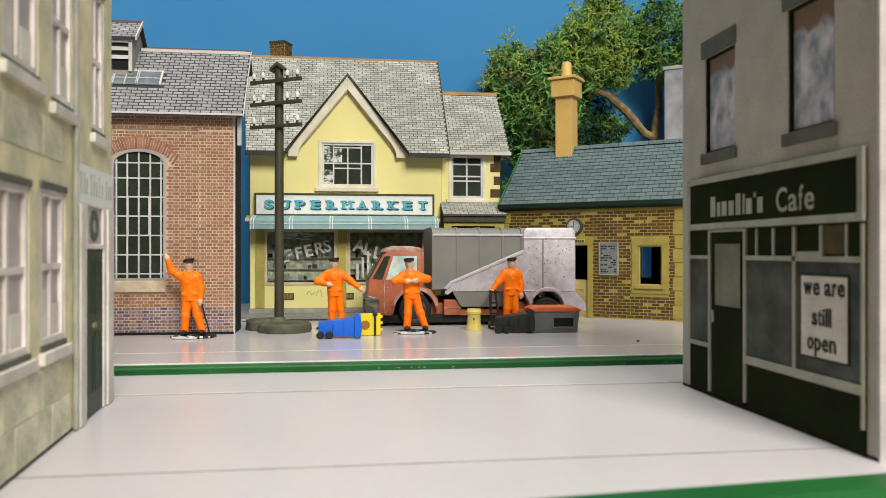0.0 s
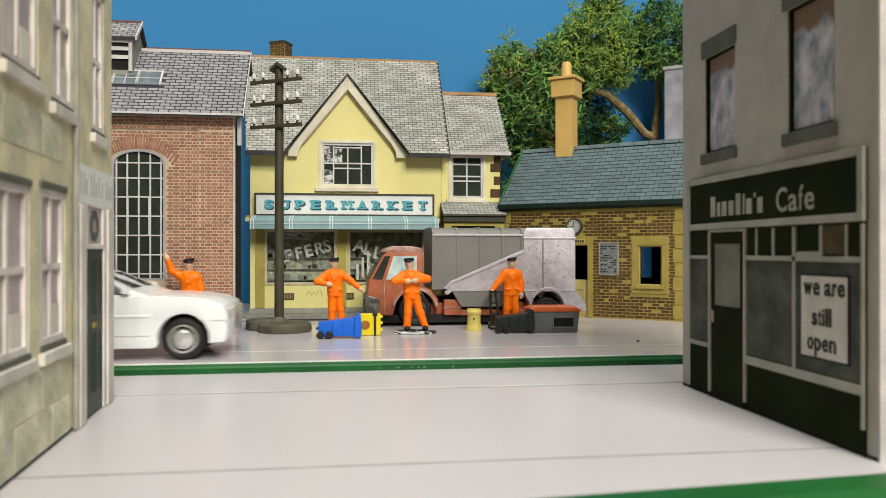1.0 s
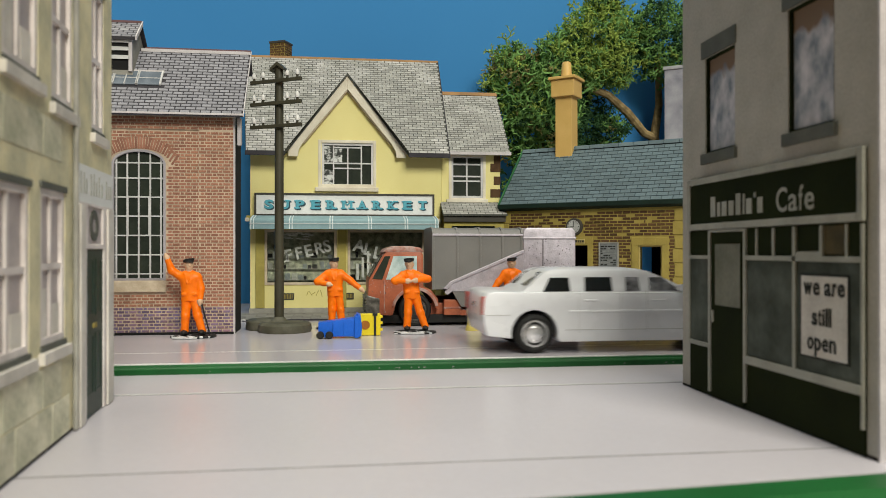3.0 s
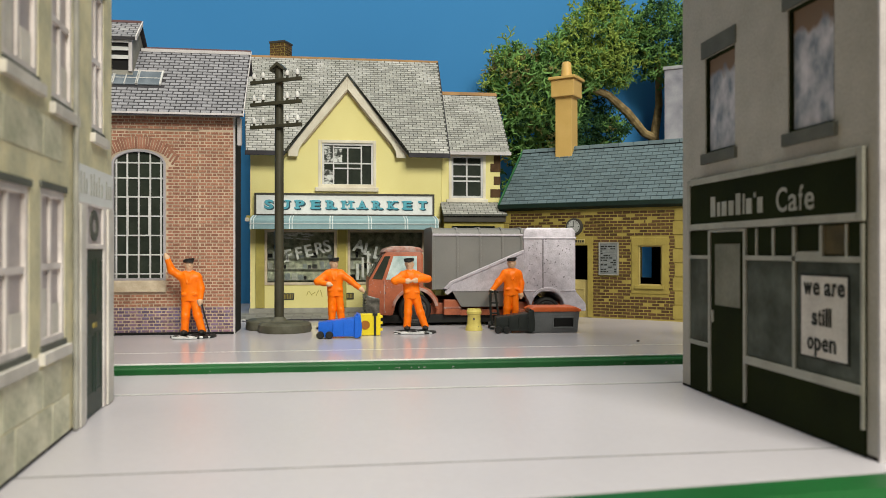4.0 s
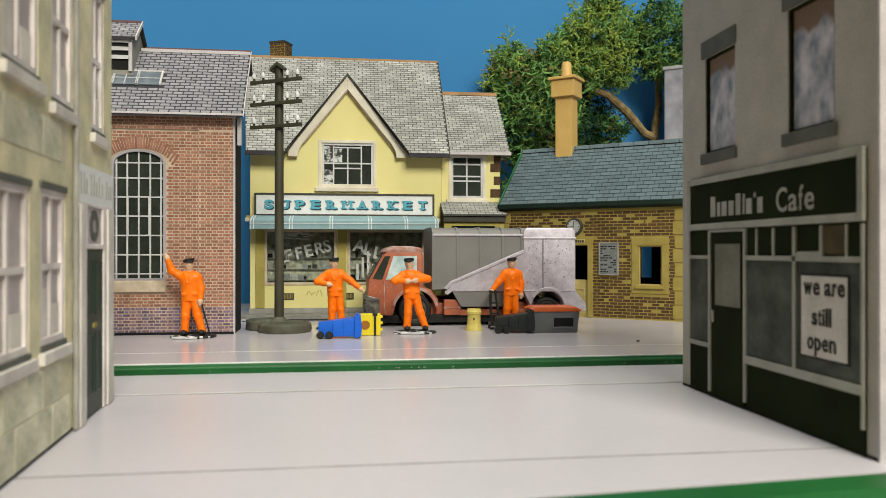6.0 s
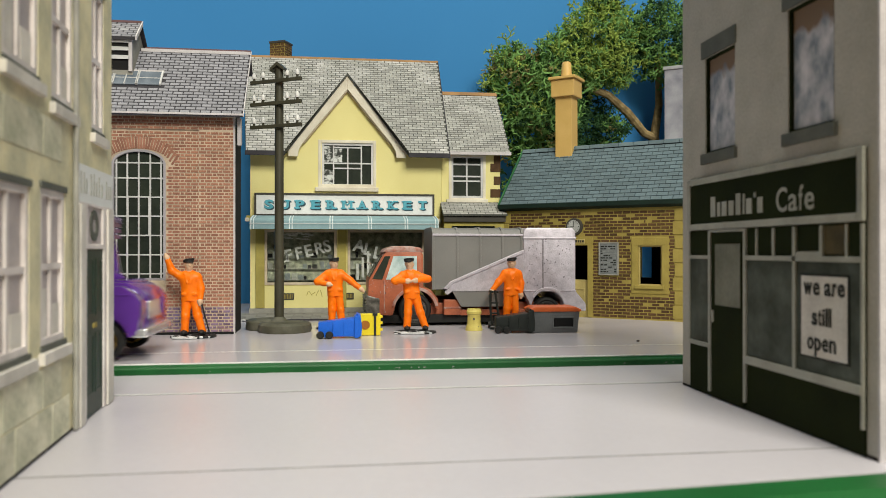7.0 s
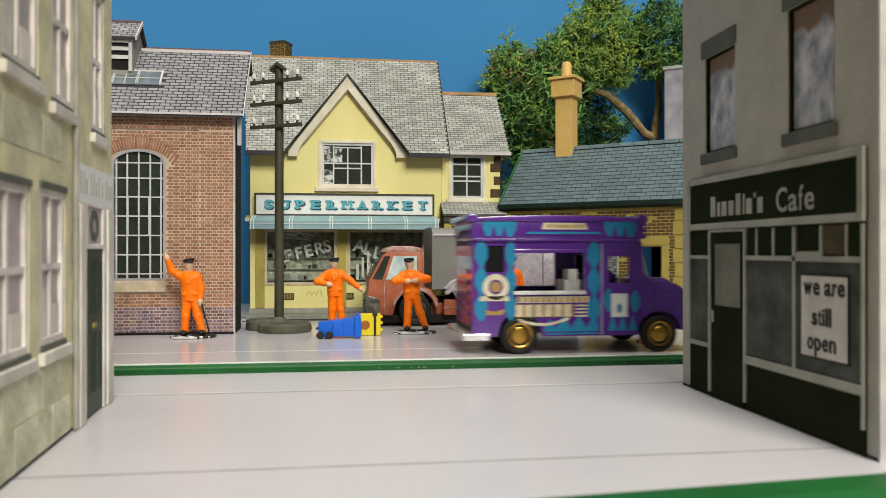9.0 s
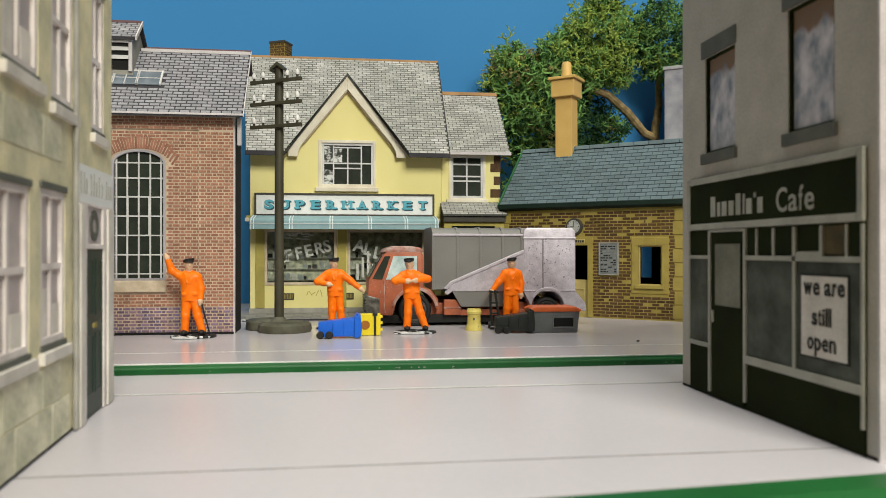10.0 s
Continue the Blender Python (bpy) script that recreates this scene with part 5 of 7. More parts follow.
M.update({
    "limo_white": material("white_car_enamel", (0.79, 0.80, 0.83), 0.28, second=(0.76, 0.77, 0.80), blotch=20, grain=1, bump=0.01, coat=0.4, spec=0.5, speck=0.03),
    "car_seam": material("panel_seam", (0.60, 0.60, 0.60), 0.5),
    "tyre": material("black_rubber", (0.018, 0.018, 0.017), 0.55, blotch=3),
    "chrome": material("toy_chrome", (0.90, 0.90, 0.91), 0.2, metal=0.72, blotch=4, bump=0.03, spec=0.5, speck=0.03),
    "gold": material("gold_hub", (0.62, 0.36, 0.07), 0.28, metal=1.0, blotch=4, bump=0.03),
    "tinted": material("black_tinted_plastic", (0.012, 0.014, 0.014), 0.12, blotch=6, bump=0.0, spec=0.5, speck=0.03),
    "smoky": material("smoky_window_plastic", (0.34, 0.34, 0.36), 0.15, second=(0.02, 0.022, 0.022), blotch=3.2, grain=0.6, mix=0.5, bump=0.0, spec=0.5),
    "tail_red": material("tail_lamp_red", (0.50, 0.05, 0.04), 0.3),
    "purple": material("purple_enamel", (0.105, 0.027, 0.27), 0.2, second=(0.085, 0.022, 0.225), blotch=15, grain=1, bump=0.01, coat=0.6, spec=0.5, speck=0.03),
    "van_teal": material("teal_print", (0.02, 0.22, 0.40), 0.35, second=(0.018, 0.19, 0.35), blotch=6, bump=0.0),
    "van_cream": material("cream_print", (0.68, 0.62, 0.46), 0.45, blotch=3),
    "van_gold": material("tan_print", (0.40, 0.25, 0.08), 0.45, blotch=3),
    "van_white": material("white_plastic", (0.70, 0.70, 0.68), 0.35, blotch=8),
    "cab_red": material("worn_red_paint", (0.42, 0.125, 0.06), 0.42, second=(0.30, 0.09, 0.05), blotch=4, grain=0.5, mix=0.6, bump=0.15),
    "cab_worn": material("chipped_roof_paint", (0.33, 0.13, 0.095), 0.4, second=(0.42, 0.32, 0.29), blotch=2.5, grain=0.4, mix=0.4, bump=0.25),
    "truck_grey": material("grey_toy_paint", (0.205, 0.20, 0.19), 0.42, second=(0.175, 0.172, 0.165), blotch=12, bump=0.03, speck=0.06),
    "silver": material("pitted_silver_paint", (0.53, 0.495, 0.55), 0.42, metal=0.25, second=(0.42, 0.39, 0.435), blotch=2.2, grain=0.45, mix=0.45, bump=0.35),
    "hub_dull": material("dull_hub", (0.10, 0.10, 0.095), 0.5, metal=0.4, second=(0.03, 0.03, 0.03), blotch=2),
    "tarnish": material("tarnished_metal", (0.19, 0.185, 0.165), 0.4, metal=0.3, second=(0.04, 0.04, 0.036), blotch=2.2, grain=0.4, mix=0.6, bump=0.3),
    "pit": material("dull_pits", (0.20, 0.18, 0.20), 0.6),
    "chip": material("bare_chips", (0.12, 0.10, 0.10), 0.6),
    # white-teal glare on the lorry's side window, put into its colour
    "glare_glass": material("clear_plastic_painted_glare", (0.70, 0.80, 0.80), 0.2, second=(0.25, 0.36, 0.36), blotch=4, mix=0.8),
    "bin_blue": material("blue_bin_plastic", (0.012, 0.12, 0.60), 0.4, second=(0.01, 0.10, 0.52), blotch=6, bump=0.03),
    "bin_yellow": material("yellow_bin_plastic", (0.78, 0.62, 0.02), 0.4, second=(0.70, 0.54, 0.02), blotch=6, bump=0.03),
    "bin_black": material("black_bin_plastic", (0.022, 0.026, 0.024), 0.4, blotch=6, bump=0.05),
    "bin_grey": material("grey_bin_plastic", (0.185, 0.195, 0.20), 0.45, blotch=8, bump=0.05),
    "bin_orange": material("orange_lid_plastic", (0.68, 0.14, 0.035), 0.45, blotch=8, bump=0.05),
    "brown_spot": material("brown_spot", (0.38, 0.14, 0.02), 0.5),
    "barrel": material("pale_yellow_paint", (0.68, 0.57, 0.16), 0.5, second=(0.60, 0.50, 0.13), blotch=3, bump=0.1),
    "orange": material("orange_figure_paint", (0.93, 0.19, 0.003), 0.42, second=(0.87, 0.16, 0.002), blotch=4, grain=0.4, bump=0.12),
    "skin": material("flesh_paint", (0.70, 0.47, 0.31), 0.6, blotch=2),
    "cap": material("black_figure_paint", (0.02, 0.02, 0.02), 0.5, blotch=2),
    "pole": material("dark_olive_plastic", (0.060, 0.056, 0.036), 0.5, second=(0.045, 0.042, 0.028), blotch=6, bump=0.1),
    "pole_base": material("olive_grey_plastic", (0.062, 0.06, 0.04), 0.6, second=(0.12, 0.115, 0.085), blotch=5, mix=0.5, bump=0.3),
    "insulator": material("white_insulator", (0.70, 0.69, 0.67), 0.35, blotch=3),
    "leaf_a": material("yellow_green_lichen", (0.31, 0.41, 0.085), 0.85, second=(0.20, 0.29, 0.055), blotch=9, speck=0.1, random_by="island", spread=0.07),
    "leaf_b": material("mid_green_lichen", (0.17, 0.32, 0.09), 0.85, second=(0.09, 0.20, 0.05), blotch=9, speck=0.1, random_by="island", spread=0.07),
    # deep green foliage, dark enough to paint the crown's inner shade too
    "leaf_deep_shade": material("deep_green_and_shade_lichen", (0.035, 0.095, 0.032), 0.85, second=(0.02, 0.055, 0.02), blotch=9, speck=0.1, random_by="island", spread=0.1),
    "leaf_d": material("tan_lichen", (0.27, 0.25, 0.09), 0.85, blotch=9, speck=0.1, random_by="island", spread=0.1),
    "bark": material("tan_bark", (0.31, 0.23, 0.11), 0.85, second=(0.15, 0.11, 0.05), blotch=3, bump=0.4),
    "tower": material("pale_grey_card", (0.36, 0.36, 0.40), 0.7, second=(0.19, 0.19, 0.23), blotch=9),
})


def wheel(parent, x, y, z, r, half, hub, hub_label, dish=0.56):
    """A toy wheel that turns about its own centre: tyre, rim, boss and bolts."""
    w = part("wheel", Shape().lathe([(0.3, -half + 0.3), (r * 0.72, -half + 0.3), (r * 0.80, -half), (r * 0.94, -half + 0.15), (r, -half + 0.6), (r, half - 0.6), (r * 0.94, half), (0.3, half)], (0, 0, 0), "y", 30), M["tyre"], parent, "black tyre", smooth=True, at=(x, y, z))
    for side in (-1, 1):
        s = side * half
        prof = [(r * 0.70, s - side * 0.35), (r * 0.68, s), (r * 0.60, s), (r * dish, s - side * 0.35), (r * 0.40, s - side * 0.25), (r * 0.34, s + side * 0.05), (r * 0.22, s + side * 0.1), (0.1, s + side * 0.1)]
        part("rim", Shape().lathe(prof, (0, 0, 0), "y", 26), hub, w, hub_label, smooth=True)
        part("rim_groove", Shape().hoop(r * 0.50, r * 0.57, s - side * 0.3, s - side * 0.14, (0, 0, 0)), M["tyre"], w, "dark groove")
        part("hub_cap", Shape().lathe([(r * 0.2, s), (r * 0.2, s + side * 0.22), (r * 0.1, s + side * 0.3), (0.05, s + side * 0.3)], (0, 0, 0), "y", 6), hub, w)
    return w


def arc(cx, cz, r, a0, a1, n=14):
    return [(cx + r * math.cos(radians(a0 + (a1 - a0) * i / n)), cz + r * math.sin(radians(a0 + (a1 - a0) * i / n))) for i in range(n + 1)]


# ---- the limousine; its own x runs from the front axle ----
def limousine():
    car = thing("limousine", -103, 193, 0, 0, "long white die-cast limousine with dark windows and chrome hubs", "car")
    R, front, rear = 4.85, 0.9, -49.3
    low = [(-61.2, 4.4), (-62.0, 7.4), (-62.2, 9.8), (-61.9, 13.6), (-60.9, 15.0), (-58.4, 15.3), (-50, 15.0), (-9.5, 14.8), (-4, 14.8), (3, 14.4), (7.6, 13.6), (10.0, 12.4), (10.9, 10.2), (10.9, 6.2), (10.3, 4.0)]
    low += arc(front, R, 5.75, -12, 192) + [(front - 6.2, 2.7), (rear + 6.4, 2.7)] + arc(rear, R, 5.75, -12, 192) + [(rear - 6.9, 3.8)]
    body = part("body", Shape().prism(low, -12.9, 12.9), M["limo_white"], car, "glossy white body", bevel=0.75, smooth=True)
    part("underside", Shape().box(-60, 9.4, -9.4, 9.4, 3.9, 9.5), M["tyre"], car, "black underside")
    outline = [(14.7, -53.6, -6.4, 11.9), (15.5, -51.7, -8.9, 11.75), (16.3, -50.3, -11.1, 11.55), (17.6, -48.8, -14.0, 11.32), (18.9, -47.4, -16.9, 11.1), (20.0, -45.9, -19.6, 10.8), (20.6, -44.2, -21.8, 10.0), (20.95, -41.0, -25.0, 8.4)]
    rings = [[(a, -y, z), (b, -y, z), (b + 0.9, 0, z), (b, y, z), (a, y, z), (a - 0.7, 0, z)] for z, a, b, y in outline]
    cabin = part("cabin", Shape().loft(rings), M["limo_white"], car, "white roof and pillars", smooth=True)

    def y_at(z):
        return 11.9 - 0.3 * (z - 14.7) / 1.6 if z < 16.3 else 11.55 - 0.65 * (z - 16.3) / 3.7
    panes = [[(-47.0, 15.1), (-40.0, 15.1), (-40.3, 18.5), (-45.2, 18.5)], [(-36.4, 15.1), (-29.2, 15.1), (-29.4, 18.6), (-36.2, 18.6)],
             [(-25.8, 15.1), (-22.0, 15.1), (-22.4, 18.6), (-25.6, 18.6)], [(-19.6, 15.1), (-11.8, 15.1), (-12.4, 15.9), (-16.2, 18.5), (-19.4, 18.5)]]
    for s in (-1, 1):
        for p in panes:
            near = [(u, s * (y_at(z) + 0.10), z) for u, z in p]
            far = [(u, s * (y_at(z) - 0.4), z) for u, z in p]
            clear = p[0][0] > -27
            part("window", Shape().loft([near, far]), M["smoky"] if clear else M["tinted"], cabin, "smoky streaked window" if clear else "dark tinted window")
        for u in (-38.2, -27.4, -20.6, -9.6):
            part("door_seam", Shape().box(u - 0.06, u + 0.06, s * 12.90 - 0.05, s * 12.90 + 0.05, 5.0, 15.2), M["car_seam"], body)
        for u in (-36.8, -19.2):
            part("door_handle", Shape().box(u, u + 3.2, s * 12.95 - 0.25, s * 12.95 + 0.25, 12.6, 13.1), M["limo_white"], body, bevel=0.12)
        part("side_moulding", Shape().box(-40.5, -6.6, s * 12.95 - 0.22, s * 12.95 + 0.22, 9.9, 10.5), M["limo_white"], body, bevel=0.12)
        part("sill_line", Shape().box(-41.5, -6.4, s * 12.95 - 0.1, s * 12.95 + 0.1, 5.6, 5.8), M["car_seam"], body)
        part("mirror", Shape().loft([[(-12.6, s * 11.6, 15.4), (-11.2, s * 11.6, 15.4), (-11.2, s * 11.6, 16.2), (-12.6, s * 11.6, 16.2)], [(-12.4, s * 14.2, 15.3), (-10.9, s * 14.0, 15.3), (-11.1, s * 14.0, 16.9), (-12.6, s * 14.2, 16.9)]]), M["limo_white"], body, "wing mirror", bevel=0.2)
        part("tail_lamp", Shape().box(-62.4, -60.9, s * 11.6 - 1.0, s * 11.6 + 1.0, 9.6, 14.0), M["tail_red"], body, "upright red tail lamp", bevel=0.2)
        part("head_lamp", Shape().box(9.5, 11.05, s * 10.0 - 2.0, s * 10.0 + 2.0, 9.2, 11.4), M["chrome"], body, "clear head lamp", bevel=0.25)
        part("bumper_line", Shape().box(7.0, 10.7, s * 12.93 - 0.08, s * 12.93 + 0.08, 9.0, 9.2), M["car_seam"], body)
        part("bumper_line", Shape().box(-61.6, -55.4, s * 12.93 - 0.08, s * 12.93 + 0.08, 9.4, 9.6), M["car_seam"], body)
    ws = [(-11.0, -9.6, 16.5), (-11.0, 9.6, 16.5), (-18.6, 8.4, 19.8), (-18.6, -8.4, 19.8)]
    part("windscreen", Shape().loft([[(u + 0.1, y * 0.9, z + 0.06) for u, y, z in ws], [(u - 0.6, y * 0.9, z - 0.6) for u, y, z in ws]]), M["tinted"], cabin, "dark windscreen")
    rw = [(-50.4, -9.6, 16.5), (-50.4, 9.6, 16.5), (-46.4, 8.4, 19.8), (-46.4, -8.4, 19.8)]
    part("rear_window", Shape().loft([[(u - 0.1, y * 0.9, z + 0.06) for u, y, z in rw], [(u + 0.6, y * 0.9, z - 0.6) for u, y, z in rw]]), M["tinted"], cabin, "dark rear window")
    part("grille", Shape().box(10.6, 11.3, -5.0, 5.0, 6.4, 11.6), M["chrome"], body, "chrome grille", bevel=0.2)
    part("rear_badge", Shape().box(-62.4, -62.0, -1.6, 1.6, 11.0, 12.2), M["chrome"], body, "plain badge shape", bevel=0.1)
    part("rear_plate", Shape().box(-62.4, -62.0, -2.8, 2.8, 7.6, 9.2), M["car_seam"], body, "plain plate")
    places = [(x, y, R) for x in (front, rear) for y in (-11.2, 11.2)]
    return car, [(wheel(car, *p, R, 1.7, M["chrome"], "chrome hub"), p) for p in places]


limo, LIMO_WHEELS = limousine()


# ---- the ice cream van; its own x runs from the front axle ----
def diamond(cu, cz, w, h):
    """A pinched lozenge with upright flanks."""
    k = 0.17 * h
    return [(cu - w / 2, cz - k), (cu - w * 0.12, cz - h / 2), (cu + w * 0.12, cz - h / 2), (cu + w / 2, cz - k), (cu + w / 2, cz + k), (cu + w * 0.12, cz + h / 2), (cu - w * 0.12, cz + h / 2), (cu - w / 2, cz + k)]


def ice_van():
    car = thing("ice_cream_van", -221, 193, 0, 0, "purple die-cast ice cream van with teal diamonds and gold hubs", "van")
    R, rear, Y = 4.6, -35.6, 13.6
    for s in (-1, 1):
        a, b = (-Y, -Y + 0.9) if s < 0 else (Y - 0.9, Y)
        hatch = (-37.0, -19.4, 15.2, 24.6)
        side = Shape().panel(-47.2, -5.0, 4.3, 27.8, a, b, [hatch, (-44.2, -39.5, 20.0, 26.4), (-13.2, -7.8, 17.2, 23.8), (rear - 5.6, rear + 5.6, 4.3, 10.4), (-5.6, -5.0, 4.3, 10.4)])
        for k in range(12):
            p, q = rear - 5.6 + 11.2 * k / 12, rear - 5.6 + 11.2 * (k + 1) / 12
            zp, zq = (4.5 + math.sqrt(max(0, 5.6 ** 2 - (v - rear) ** 2)) * 1.02 for v in (p, q))
            side.prism([(p, min(zp, 10.39)), (q, min(zq, 10.39)), (q, 10.4), (p, 10.4)], a, b)
        sp = part("side_panel", side, M["purple"], car, "purple body side with serving hatch" if s < 0 else "purple body side")
        f0 = -Y - 0.12 if s < 0 else Y
        f1 = -Y if s < 0 else Y + 0.12
        for cu, zs, w in ((-45.2, (24.6, 18.0, 11.4), 3.3), (-37.9, (24.4, 18.0, 11.6), 2.9), (-17.0, (24.2, 17.6, 11.0), 3.4)):
            for cz in zs:
                part("diamond", Shape().prism(diamond(cu, cz, w * 0.92, 6.6), f0, f1), M["van_teal"], sp)
        part("zigzag_band", Shape().prism([(-29.6, 5.4), (-16.0, 5.4), (-16.0, 7.0), (-17.2, 9.2), (-18.8, 6.2), (-20.9, 9.2), (-22.7, 6.2), (-24.7, 9.2), (-26.6, 6.2), (-28.2, 8.6), (-29.6, 6.2)], f0, f1), M["van_teal"], sp, "teal zigzag band")
        for cu in (-12.2, -9.6, -7.0):
            part("diamond", Shape().prism([(cu - 1.1, 5.4), (cu + 1.1, 5.4), (cu, 9.4)], f0, f1), M["van_teal"], sp)
        part("diamond", Shape().prism(diamond(-13.2, 13.0, 2.4, 5.6), f0, f1), M["van_teal"], sp)
        part("diamond", Shape().prism(diamond(-6.4, 12.6, 2.2, 5.4), f0, f1), M["van_teal"], sp)
        g0, g1 = (f0 - 0.06, f1) if s < 0 else (f0, f1 + 0.06)
        part("badge", Shape().hoop(1.8, 3.2, g0, g1, (-41.6, 0, 16.4)), M["van_cream"], sp, "cream ring badge")
        part("badge_centre", Shape().lathe([(0.05, g0), (1.3, g0), (1.3, g1), (0.05, g1)], (-41.6, 0, 16.4), "y", 18), M["van_gold"], sp)
        part("badge_ribbon", Shape().prism([(-45.6, 13.0), (-38.2, 13.0), (-38.6, 14.2), (-45.2, 14.2)], g0, g1), M["van_cream"], sp)
        part("badge_ribbon", Shape().prism([(-43.8, 9.6), (-40.0, 9.6), (-39.4, 11.0), (-41.9, 10.4), (-44.4, 11.0)], g0, g1), M["van_gold"], sp)
        for k, (u0, u1, z0, z1) in enumerate(((-36.4, -18.4, 12.5, 14.0), (-36.8, -22.2, 9.0, 12.1))):
            word = part("name_panel", Shape().box(u0, u1, g0, g1, z0, z1), M["van_gold"] if k else M["van_cream"], sp, "cream lettering panel")
            n = 12 if k == 0 else 6
            for i in range(n):
                w = (u1 - u0) / n
                part("name_bar", Shape().box(u0 + i * w + 0.1, u0 + (i + 0.72) * w, g0 - 0.06 if s < 0 else g0, g1 if s < 0 else g1 + 0.06, z0 + 0.15, z1 - 0.1), M["van_gold"] if k == 0 else M["van_cream"], word)
        for k in range(4):
            part("name_stripe", Shape().box(-21.8, -18.6, g0, g1, 9.0 + k * 0.85, 9.4 + k * 0.85), M["van_cream"], sp)
        swoop = [(-36.0 + i * 1.4, 8.8 - 2.0 * math.sin(math.pi * (0.12 + 0.8 * i / 9))) for i in range(10)]
        part("swoosh", Shape().prism(swoop + [(u, z + 0.7) for u, z in reversed(swoop)], g0, g1), M["van_cream"], sp, "cream swoosh")
        part("door_notice", Shape().box(-12.6, -8.4, g0, g1, 8.8, 14.6), M["van_white"], sp, "white sticker on the door")
        part("notice_shape", Shape().prism(diamond(-10.5, 11.0, 1.3, 2.4), g0 - 0.05 if s < 0 else g0, g1 if s < 0 else g1 + 0.05), M["van_teal"], sp)
        part("sill_trim", Shape().box(-29.0, -16.0, g0, g1, 4.7, 5.1), M["van_teal"], sp)
        part("cab_trim", Shape().box(-13.6, -5.4, g0 - 0.2 if s < 0 else g0, g1 if s < 0 else g1 + 0.2, 25.0, 25.5), M["purple"], sp, bevel=0.1)
        part("door_seam", Shape().box(-15.1, -14.9, g0, g1, 4.5, 27), M["car_seam"], sp)
        part("hatch_shelf", Shape().box(-37.2, -19.2, -Y - 0.8 if s < 0 else Y - 0.4, -Y + 0.4 if s < 0 else Y + 0.8, 14.5, 15.4), M["van_white"], sp, "white serving shelf", bevel=0.15)
        part("hatch_rail", Shape().box(-37.2, -19.2, -Y - 0.5 if s < 0 else Y, -Y if s < 0 else Y + 0.5, 24.7, 25.6), M["purple"], sp, bevel=0.2)
        part("front_wing", Shape().prism([(-5.0, 17.6)] + [(-5.0, 10.3)] + arc(0, 4.5, 5.7, 160, 8) + [(7.2, 6.0), (7.8, 7.4), (8.2, 11.0), (8.1, 13.4), (7.0, 15.2), (4.4, 17.0), (-1.6, 17.4)], -Y if s < 0 else Y - 5.5, -Y + 5.5 if s < 0 else Y), M["purple"], car, "rounded purple front wing", bevel=0.7, smooth=True)
        part("pillar", Shape().prism([(-6.6, 17.0), (-3.8, 17.4), (-4.6, 27.6), (-6.6, 27.6)], -Y + 0.02 if s < 0 else Y - 1.0, -Y + 1.0 if s < 0 else Y - 0.02), M["purple"], car, "windscreen pillar", bevel=0.2)
    part("bonnet", Shape().prism([(-5.0, 18.0), (-1.8, 17.9), (4.4, 17.8), (6.7, 16.2), (8.0, 13.8), (8.0, 6.0), (-5.0, 6.0)], -9.4, 9.4), M["purple"], car, "rounded purple bonnet", bevel=0.9, smooth=True)
    ws = [(-2.6, -11.8, 18.2), (-2.6, 11.8, 18.2), (-4.4, 11.8, 27.6), (-4.4, -11.8, 27.6)]
    part("windscreen", Shape().loft([[(u + 0.15, y, z) for u, y, z in ws], [(u - 0.15, y, z) for u, y, z in ws]]), M["van_glass"], car, "clear windscreen").visible_shadow = False
    for s in (-1, 1):
        part("rear_side_window", Shape().box(-44.4, -39.3, s * (Y - 0.6) - 0.15, s * (Y - 0.6) + 0.15, 19.8, 26.6), M["tinted"], car, "black rear side window")
    part("bonnet_panel", Shape().prism([(-1.4, 17.7), (-1.0, 18.3), (4.0, 18.2), (4.9, 17.5)], -7.6, 7.6), M["purple"], car, "raised bonnet panel", bevel=0.25, smooth=True)
    for s in (-1, 1):
        a, b = (-Y - 0.18, -Y + 0.4) if s < 0 else (Y - 0.4, Y + 0.18)
        part("cowl", Shape().prism([(-6.4, 16.6), (-1.8, 16.6), (-2.0, 18.4), (-3.4, 19.2), (-4.9, 20.8), (-6.4, 20.8)], -Y - 0.01 if s < 0 else Y - 3.0, -Y + 3.0 if s < 0 else Y + 0.01), M["purple"], car, "sloping purple cowl", bevel=0.4, smooth=True)
        part("wing_moulding", Shape().prism([(-1.0, 15.6), (6.2, 15.3), (6.5, 14.8), (-1.0, 15.1)], a, b), M["purple"], car, bevel=0.12)
        part("shut_line", Shape().box(-1.5, -1.25, a + (0.14 if s < 0 else 0), b - (0 if s < 0 else 0.14), 10.6, 17.6), M["tyre"], car)
    part("rear_panel", Shape().box(-47.3, -46.4, -Y + 0.9, Y - 0.9, 4.4, 27.8), M["purple"], car, "purple rear panel")
    for k in range(5):
        part("rear_louvre", Shape().box(-47.7, -47.3, -8, 8, 9 + 2.6 * k, 10.2 + 2.6 * k), M["purple"], car, bevel=0.15)
    part("floor", Shape().box(-47.4, -3, -11, 11, 5.2, 6.4).box(-31, -5.8, -Y + 0.9, Y - 0.9, 5.2, 6.4), M["tyre"], car, "dark floor pan")
    part("partition", Shape().box(-15.6, -15.0, -Y + 1, Y - 1, 6.4, 15.0), M["van_white"], car)
    part("freezer", Shape().box(-36.4, -18.6, -11.5, 4, 6.4, 13.9), M["van_white"], car, "white freezer chest", bevel=0.3)
    part("ice_machine", Shape().box(-23.6, -19.2, -10.5, -3, 13.8, 18.0).box(-22.6, -20.2, -10.9, -6.0, 17.6, 20.6), M["van_white"], car, "white ice cream machine", bevel=0.4)
    part("seat", Shape().box(-13.6, -9.2, -9, 9, 6.4, 12.0).box(-14.6, -13.0, -9, 9, 12.0, 19.2), M["bin_black"], car, "black seat", bevel=0.5)
